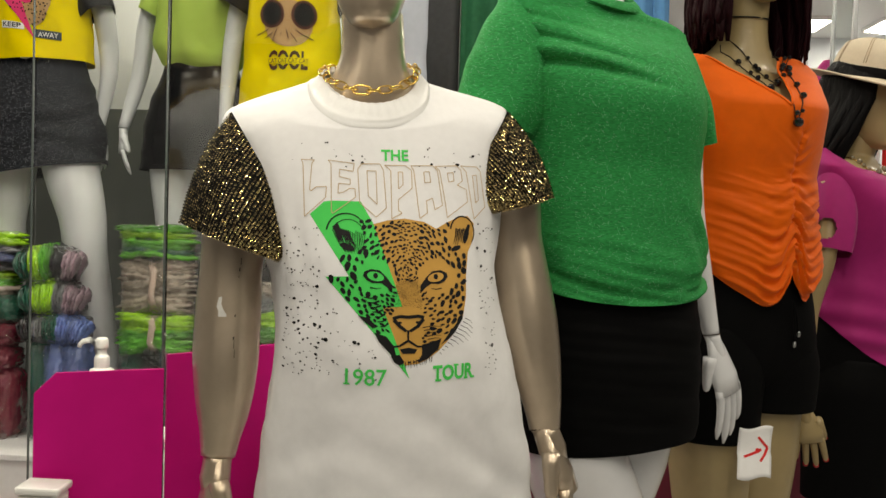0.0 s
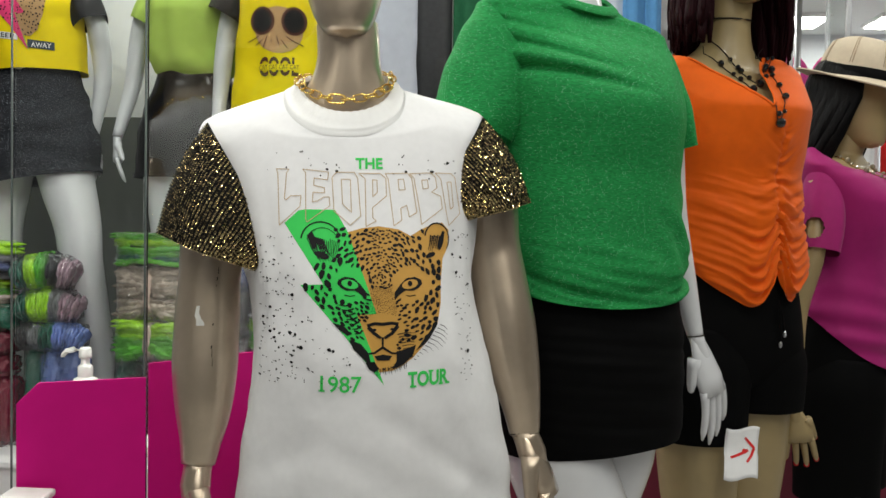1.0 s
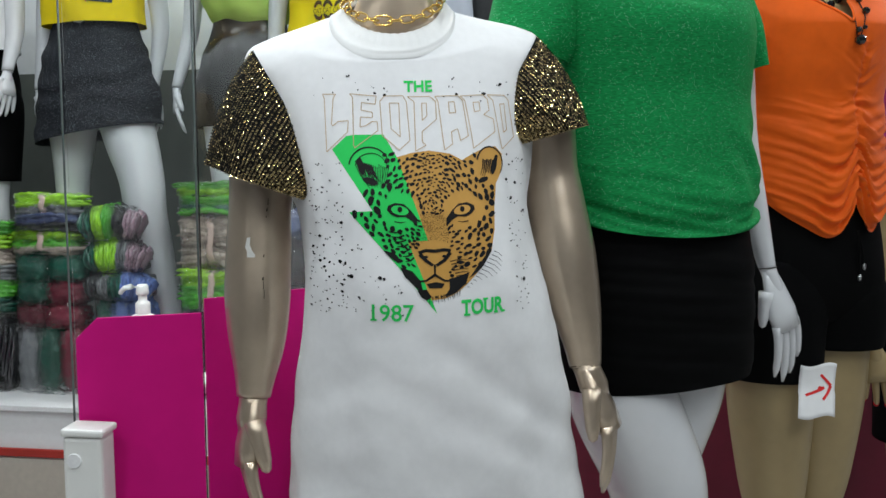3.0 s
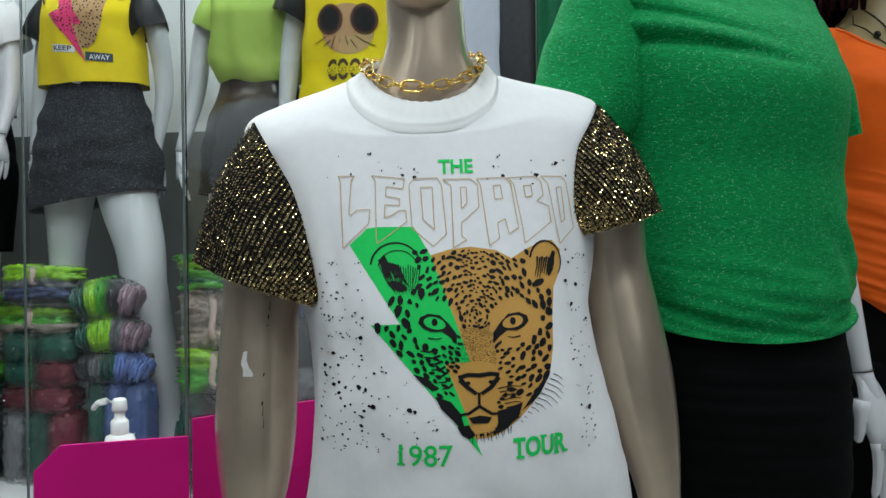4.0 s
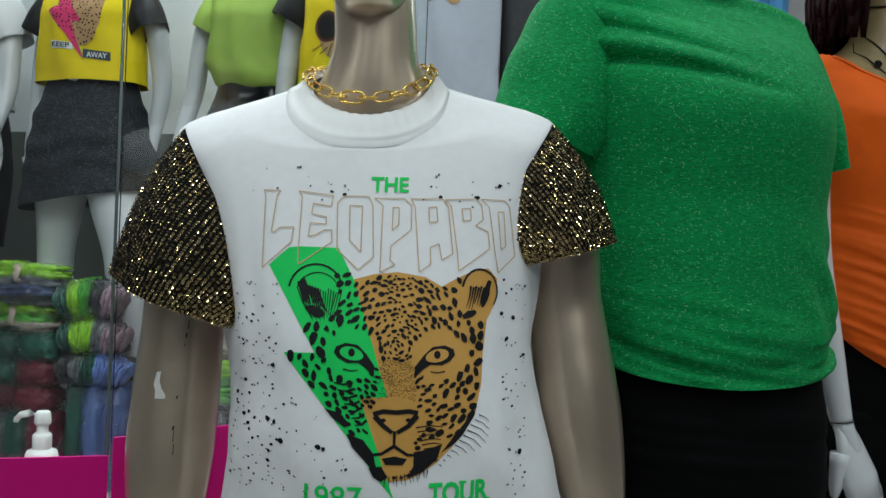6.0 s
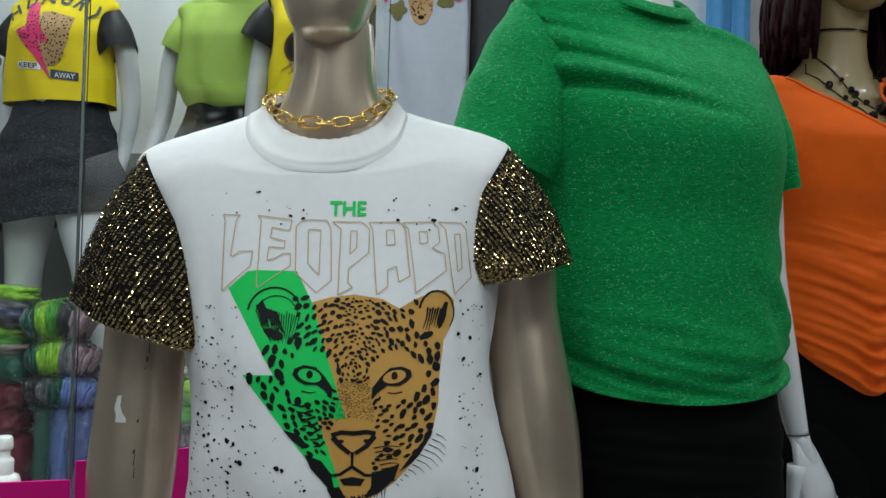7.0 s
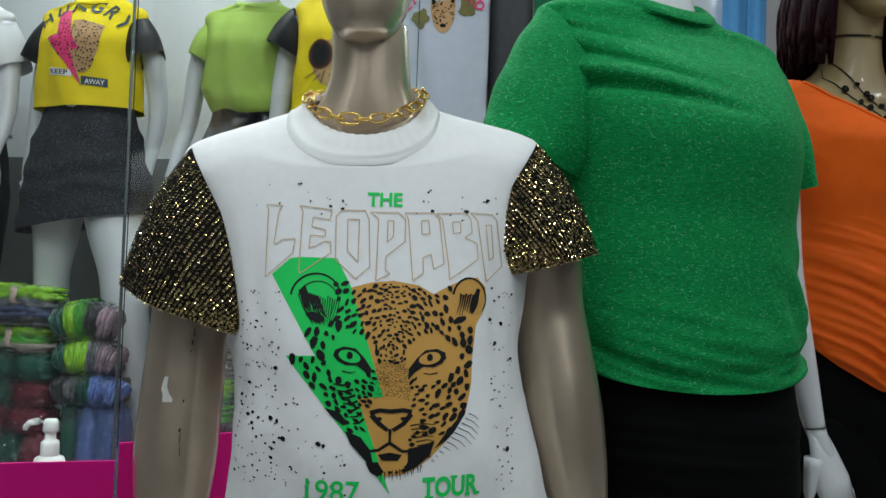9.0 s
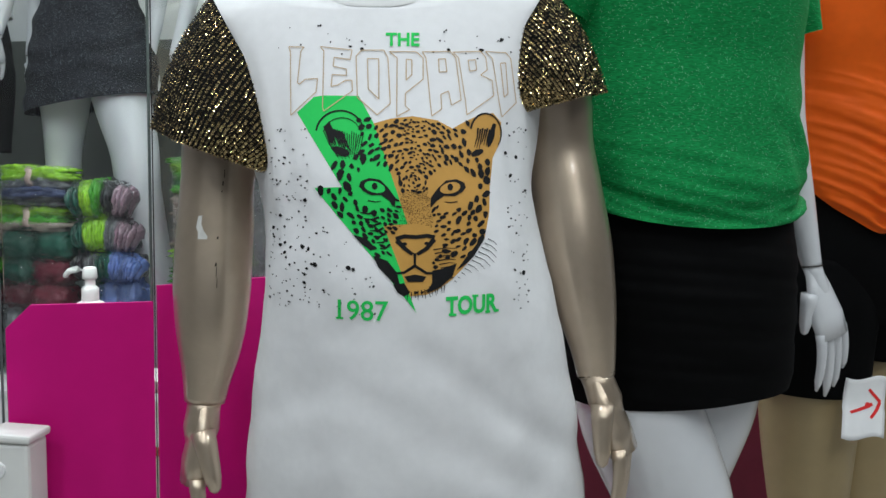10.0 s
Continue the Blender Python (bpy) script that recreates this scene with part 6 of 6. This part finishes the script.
wp = lambda x, y: (0.004 + 0.00155 * (x - 765), 2.08 - 0.00155 * (y - 75))
arc_text("LIVE HARD", 765, 130, 92, -44, 42, 26, M["print_pink"], wt, WT, wp, label="pink printed capital letter")
decal("tan_print", [[(742, 48), (752, 52), (765, 50), (778, 44), (786, 34), (788, 60), (786, 85), (776, 106), (764, 112), (752, 104), (744, 85), (740, 65)]], M["print_tan"], wt, WT, 0.002, wp, 0.02, "tan spotted rounded print")
rnd = random.Random(8)
decal("dark_mark", [ellipse(765 + 20 * rnd.uniform(-1, 1), 72 + 22 * rnd.uniform(-1, 1), 1.6, 1.2, 0, 6, 0.2, k) for k in range(60)] + [ellipse(765, 97, 6, 4), ellipse(746, 52, 3.5, 7), ellipse(783, 46, 3.5, 8)], M["print_black"], wt, WT, 0.0036, wp)
for gx, gy in ((720, 84), (812, 60)):
    decal("leaf_print", [ellipse(gx, gy, 17, 18, 0.3, 16, 0.25, gx)], M["print_olive"], wt, WT, 0.002, wp, 0.02, "olive leafy print")

# ---- bundles of folded clothes ----


def bundle(c, size, keys, style, seed, tie=True, turn=0.0):
    """Folded garments tied or wrapped together: fans of standing folds, or flat stacked folds pinched by a strip."""
    rnd = random.Random(seed)
    w, d, h = size
    names = {"lime": "lime green", "leaf": "leaf green", "beige": "beige", "pine": "dark green", "slate": "slate blue", "lilac": "dusty lilac", "maroon": "maroon", "black": "black", "grey": "grey", "navy": "navy"}
    label = "bundle of folded " + " and ".join(names[k] for k in list(dict.fromkeys(keys))[:2]) + " clothes in clear film"
    e = thing("clothes_bundle", pose(*c, 0, 0, turn), label, "clothes bundle", "bundles of folded clothes")
    if style == "fan":
        n = max(9, int(w / 0.0085))
        for i in range(n):
            u = i / (n - 1)
            x = (u - 0.5) * w * 0.92
            top = h * (0.93 + 0.06 * math.sin(9 * u + seed)) * (1 - 0.25 * abs(2 * u - 1) ** 3)
            lean_x = (u - 0.45) * 0.05 + rnd.uniform(-0.004, 0.004)
            thick = w / n * 0.62
            pts, rad = [], []
            for j in range(9):
                s = j / 8
                pts.append((x * (0.90 + 0.14 * math.sin(3.0 * s)) + lean_x * s + rnd.uniform(-0.003, 0.003), -d / 2 + 0.018 * (1 - math.sin(math.pi * min(1, s * 1.02))) + rnd.uniform(-0.002, 0.002), 0.004 + s * top))
                rad.append(thick * (0.5 + 0.6 * math.sin(math.pi * s)) * rnd.uniform(0.7, 1.25) + 0.0008)
            kx = keys[min(len(keys) - 1, int(u * len(keys)))]
            fold = Soup()
            fold.add(*tube(pts, rad, 10, 3.2, True))
            fold.add(*tube([(p[0], p[1] + d * 0.35, p[2]) for p in pts], [r * 1.3 for r in rad], 8, 4.0, True))
            obj("fold", fold.v, fold.f, WRAPPED[kx], e)
        # added filler block, black to stand in for deep shade between the folds
        core = box(w * 0.94, d * 0.80, h * 0.85, Matrix.Translation((0, d * 0.06, h * 0.45)), min(w, h) * 0.12)
        part("core", core, WRAPPED["black"], e, smooth=True)
    elif style == "lump":
        # soft crumpled garments in a bag, two or three side by side
        n = len(keys)
        for i, kx in enumerate(keys):
            cx = ((i + 0.5) / n - 0.5) * w
            v = []
            for a in range(29):
                for k in range(48):
                    la, lo = math.pi * a / 28 - math.pi / 2, 2 * math.pi * k / 48
                    c, sn = math.cos(la), math.sin(la)
                    q = Vector((math.copysign(abs(c * math.cos(lo)) ** 0.6, math.cos(lo)), math.copysign(abs(c * math.sin(lo)) ** 0.6, math.sin(lo)), math.copysign(abs(sn) ** 0.6, sn)))
                    crease = 0.5 - abs(noise.noise((q.x * 2.4 + seed, q.y * 2.0 + i * 3, q.z * 4.0)))
                    fine = 0.5 - abs(noise.noise((q.x * 6 + i, q.y * 6 + seed, q.z * 9.0)))
                    q *= 0.86 + 0.30 * crease + 0.16 * fine
                    v.append((cx + q.x * w / n * 0.53, q.y * d * 0.52, max(0.002, h / 2 + q.z * h * 0.52)))
            obj("fold", v, grid_faces(29, 48), WRAPPED[kx], e)
    else:
        n = max(4, int(h / 0.0125))
        for i in range(n):
            v = i / max(1, n - 1)
            z = 0.006 + v * (h - 0.012)
            kx = keys[min(len(keys) - 1, int(v * len(keys)))]
            pts, rad = [], []
            half = w / 2 * rnd.uniform(0.9, 1.06)
            pinch = 0.35 if tie else 0.05
            for j in range(15):
                s = j / 14 * 2 - 1
                sq = 1 - pinch * math.exp(-(s / 0.28) ** 2)
                pts.append((s * half, -d / 2 + rnd.uniform(-0.006, 0.006) + 0.014 * pinch * math.exp(-(s / 0.3) ** 2) + 0.03 * abs(s) ** 4, h / 2 + (z - h / 2) * sq + 0.004 * math.sin(3 * s + i + seed) - 0.006 * s * s))
                rad.append(h / n * (0.34 + 0.52 * rnd.random()) * (0.55 if abs(s) > 0.99 else 1) * (1 - 0.25 * pinch * math.exp(-(s / 0.28) ** 2)))
            fold = Soup()
            fold.add(*tube(pts, rad, 8, 1.0, True, Vector((0, 0, 1))))
            fold.add(*tube([(p[0] * 0.98, p[1] + d * 0.45, p[2]) for p in pts], [r for r in rad], 8, d * 0.45 / (h / n * 0.66), True, Vector((0, 0, 1))))
            obj("fold", fold.v, fold.f, WRAPPED[kx], e)
        if tie:
            loop = [(0.004 * math.sin(5 * t), -math.copysign(abs(math.cos(t)) ** 0.4, math.cos(t)) * d * 0.50 - 0.012, h / 2 + math.copysign(abs(math.sin(t)) ** 0.6, math.sin(t)) * h * 0.42) for t in [2 * math.pi * k / 24 for k in range(25)]]
            obj("tie", *tube(loop, [0.011] * 25, 8, 0.25, False, Vector((1, 0, 0))), M["strap"], e, "beige fabric strip")
    # crumpled clear film over the front
    fv, ff = [], []
    for i in range(30):
        for j in range(22):
            u, v = i / 29 - 0.5, j / 21
            p = Vector((u * w * 1.05, -d / 2 - 0.016 - 0.010 * noise.noise((u * 12 + seed, v * 8, 3)) - 0.008 * abs(noise.noise((u * 30 + seed, v * 18, 5))) + 0.05 * abs(2 * u) ** 6, v * h * 0.99))
            p.z += 0.002 * noise.noise((u * 20, v * 20, seed))
            fv.append(p)
    for i in range(29):
        for j in range(21):
            ff.append([i * 22 + j, (i + 1) * 22 + j, (i + 1) * 22 + j + 1, i * 22 + j + 1])
    film = obj("film", fv, ff, M["film"], e, "clear crumpled film")
    film.visible_shadow = False


FY = 2.905
TOP = 0.527
COLUMNS = [
    (-1.525, 0.205, [(0.272, ["pine", "slate", "slate"], "lump", 0), (0.10, ["black", "grey", "pine", "slate", "slate"], "fan", 0), (0.118, ["pine", "lime", "lime", "grey", "lilac"], "fan", 0), (0.125, ["pine", "lime", "leaf", "black", "lilac"], "fan", 0)]),
    (-1.790, 0.26, [(0.163, ["grey", "pine", "maroon"], "lump", 0), (0.085, ["maroon", "maroon"], "lump", 0), (0.085, ["pine", "maroon"], "lump", 0), (0.10, ["pine", "pine"], "lump", 0), (0.085, ["beige", "leaf", "lime"], "flat", 1), (0.06, ["black", "navy"], "flat", 0), (0.075, ["grey", "lime", "lime"], "flat", 1)]),
    (-2.08, 0.26, [(0.223, ["pine", "slate", "black"], "fan", 0), (0.12, ["pine", "leaf"], "flat", 1), (0.12, ["grey", "beige"], "flat", 1), (0.1, ["lime", "leaf"], "flat", 1)]),
    (-1.140, 0.25, [(0.25, ["pine", "black", "grey"], "fan", 0), (0.14, ["leaf", "leaf", "lime"], "flat", 1), (0.195, ["beige", "beige"], "flat", 1), (0.06, ["leaf", "pine", "leaf"], "flat", 0), (0.05, ["lime", "leaf"], "flat", 0)]),
    (-0.885, 0.20, [(0.183, ["black", "grey"], "fan", 0), (0.15, ["black", "grey"], "lump", 0), (0.16, ["black", "black"], "lump", 0), (0.10, ["black", "navy"], "lump", 0)]),
    (-0.640, 0.24, [(0.193, ["lilac", "grey"], "fan", 0), (0.11, ["maroon", "lilac"], "lump", 0), (0.11, ["leaf", "lime"], "flat", 1), (0.1, ["grey", "beige"], "flat", 1)]),
    (-0.37, 0.24, [(0.213, ["pine", "leaf"], "flat", 0), (0.13, ["grey", "black"], "flat", 0), (0.12, ["beige", "lilac"], "flat", 1)]),
]
for ci, (x, w, stack) in enumerate(COLUMNS):
    z = TOP
    x, w = 0.09 + (x - 0.09) * 0.937, w * 0.95
    for bi, (h, keys, style, tie) in enumerate(stack):
        h += 0.077 if bi == 0 else 0
        rr = random.Random(ci * 17 + bi)
        bundle((x + rr.uniform(-0.008, 0.008) + (0.02 if ci == 0 and bi < 2 else 0), FY + rr.uniform(-0.008, 0.008), z), (w * rr.uniform(0.95, 1.05), 0.125, h * 0.945), keys, style, ci * 31 + bi * 7 + 1, bool(tie), rr.uniform(-3, 3))
        z += h * 0.945 + 0.002

# ---- hanging clothes and fittings behind the front row ----


def hanging_cloth(name, x, y, z0, z1, w, mat, label, depth=0.04, folds=5, seed=0, turn=0.0):
    """A garment on a hanger, hanging in soft folds from a rail."""
    e = thing(name, pose(x, y, 0, 0, 0, turn), label, "garment", "hanging garments")
    n, rows = 48, 30
    v = []
    for i in range(rows):
        s = i / (rows - 1)
        z = z0 + (z1 - z0) * s
        ww = w * (1 - 0.55 * max(0, (s - 0.86) / 0.14) ** 2)
        for k in range(n):
            t = 2 * math.pi * k / n
            v.append((ww / 2 * math.cos(t), -depth * math.sin(t) * (1 - 0.5 * s * s) + 0.014 * (1.1 - s) * math.sin(folds * t * 1.0 + seed) , z + 0.01 * noise.noise((t, s, seed)) * (1 - s)))
    obj("cloth", v, grid_faces(rows, n) + [list(range((rows - 1) * n, rows * n))], mat, e)
    obj("hanger", *tube([(-w * 0.3, 0, z1 - 0.03), (0, 0, z1 + 0.02), (0, 0, z1 + 0.06), (0.015, 0, z1 + 0.085), (0.03, 0, z1 + 0.07)], [0.003] * 5, 6), M["steel"], e)


rail = thing("clothes_rail", pose(0, 0, 0), "steel clothes rail fixed across the shop", "clothes rail")
obj("bar", *tube([(-0.35, 3.65, 2.62), (1.3, 3.65, 2.62)], [0.012, 0.012], 12), M["steel"], rail)
for x in (-0.3, 1.28):
    obj("post", *tube([(x, 3.65, 0.0), (x, 3.65, 2.62)], [0.014, 0.014], 12), M["steel"], rail)
hanging_cloth("hanging_trousers", -0.20, 3.65, 1.3, 2.535, 0.17, M["grey_cloth"], "dark grey trousers hanging from a rail", seed=1)
hanging_cloth("hanging_blouse", -0.03, 3.65, 1.6, 2.535, 0.16, M["green_cloth"], "deep green blouse hanging from a rail", seed=2)
hanging_cloth("hanging_blouse", 0.13, 3.65, 1.6, 2.535, 0.18, M["rust_cloth"], "rust orange blouse hanging from a rail", seed=3)
hanging_cloth("hanging_dress", 0.625, 3.65, 1.25, 2.535, 0.085, M["blue_cloth"], "sky blue dress hanging from a rail", seed=4)
hanging_cloth("hanging_dress", 0.70, 3.66, 1.3, 2.535, 0.075, M["blue_cloth"], "sky blue dress hanging from a rail", seed=5)
cup = thing("tall_cabinet", pose(0.40, 3.95, 0), "pale grey tall cabinet with two doors", "cabinet")
part("body", box(0.40, 0.35, 2.5, Matrix.Translation((0, 0, 1.25)), 0.004), M["white_card"], cup)
for sx in (-0.1, 0.1):
    part("door", box(0.194, 0.02, 2.44, Matrix.Translation((sx, -0.187, 1.25)), 0.003), M["white_satin"], cup)
for z in (1.95, 2.2):
    part("hinge", box(0.02, 0.012, 0.05, Matrix.Translation((0.0, -0.2, z)), 0.002), M["dark_edge"], cup)

# far side of the shop
slab("wall_far", 4.6, 0.08, CEILING, (3.9, 7.6, CEILING / 2), M["wall_light"], "white painted partition at the far side of the shop")
slab("beam", 4.4, 0.16, 0.34, (3.6, 4.75, CEILING - 0.17), M["wall_light"], "pale grey beam under the shop ceiling", "beam")
for lx, ly in ((2.45, 6.0), (3.15, 5.9), (2.35, 7.0), (3.1, 7.0), (3.9, 6.4), (1.75, 6.4)):
    lp = thing("light_panel", pose(lx, ly, CEILING), "square white ceiling light panel, switched on", "ceiling light", "far ceiling light panels")
    part("frame", box(0.40, 0.40, 0.03, Matrix.Translation((0, 0, -0.015)), 0.004), M["lamp_rim"], lp)
    part("diffuser", box(0.36, 0.36, 0.006, Matrix.Translation((0, 0, -0.034))), M["lamp_white"], lp)
sc = thing("glass_column", pose(1.46, 4.05, 0), "tall clear glass display column with steel posts", "display case")
for dx, dy in ((-0.12, -0.12), (0.12, -0.12), (-0.12, 0.12), (0.12, 0.12)):
    part("post", box(0.02, 0.02, 2.6, Matrix.Translation((dx, dy, 1.3)), 0.003), M["steel"], sc)
for dx, dy, sx, sy in ((0, -0.12, 0.21, 0.004), (-0.12, 0, 0.004, 0.21), (0.12, 0, 0.004, 0.21)):
    gp = part("pane", box(sx, sy, 2.5, Matrix.Translation((dx, dy, 1.3))), M["glass"], sc)
    gp.visible_shadow = False
for k, (x, mat, lab) in enumerate(((1.75, "pink_cloth", "hot pink top hanging on a far rail"), (1.95, "pink_cloth", "hot pink top hanging on a far rail"), (2.15, "white_card", "white top hanging on a far rail"), (2.35, "red_cloth", "red top hanging on a far rail"), (2.6, "grey_cloth", "grey top hanging on a far rail"))):
    hanging_cloth("hanging_blouse", x, 5.2, 1.55, 2.30, 0.19, M[mat], lab, seed=k + 10)
far_rail = thing("clothes_rail", pose(0, 0, 0), "steel clothes rail at the far side of the shop", "clothes rail")
obj("bar", *tube([(1.5, 5.2, 2.385), (3.6, 5.2, 2.385)], [0.012, 0.012], 12), M["steel"], far_rail)
for x in (1.52, 3.58):
    obj("post", *tube([(x, 5.2, 0.0), (x, 5.2, 2.385)], [0.014, 0.014], 12), M["steel"], far_rail)
# maroon panel low behind the front row
panel = thing("low_partition", pose(1.0, 3.0, 0, 0, 0, 10), "dark maroon low partition behind the mannequins", "partition")
part("board", box(1.9, 0.03, 0.95, Matrix.Translation((0, 0, 0.475)), 0.003), M["maroon"], panel)

# ---- floor tiles ----
tile_me = bpy.data.meshes.new("tile")
tb = box(0.596, 0.596, 0.008, None, 0.0015)
tb.to_mesh(tile_me)
tb.free()
tile_me.materials.append(M["floor"])
for i in range(16):
    for j in range(16):
        t = new("tile", tile_me)
        t.parent = floor
        t.location = (X0 + 0.3 + 0.6 * i, Y0 + 0.3 + 0.6 * j, -0.004)
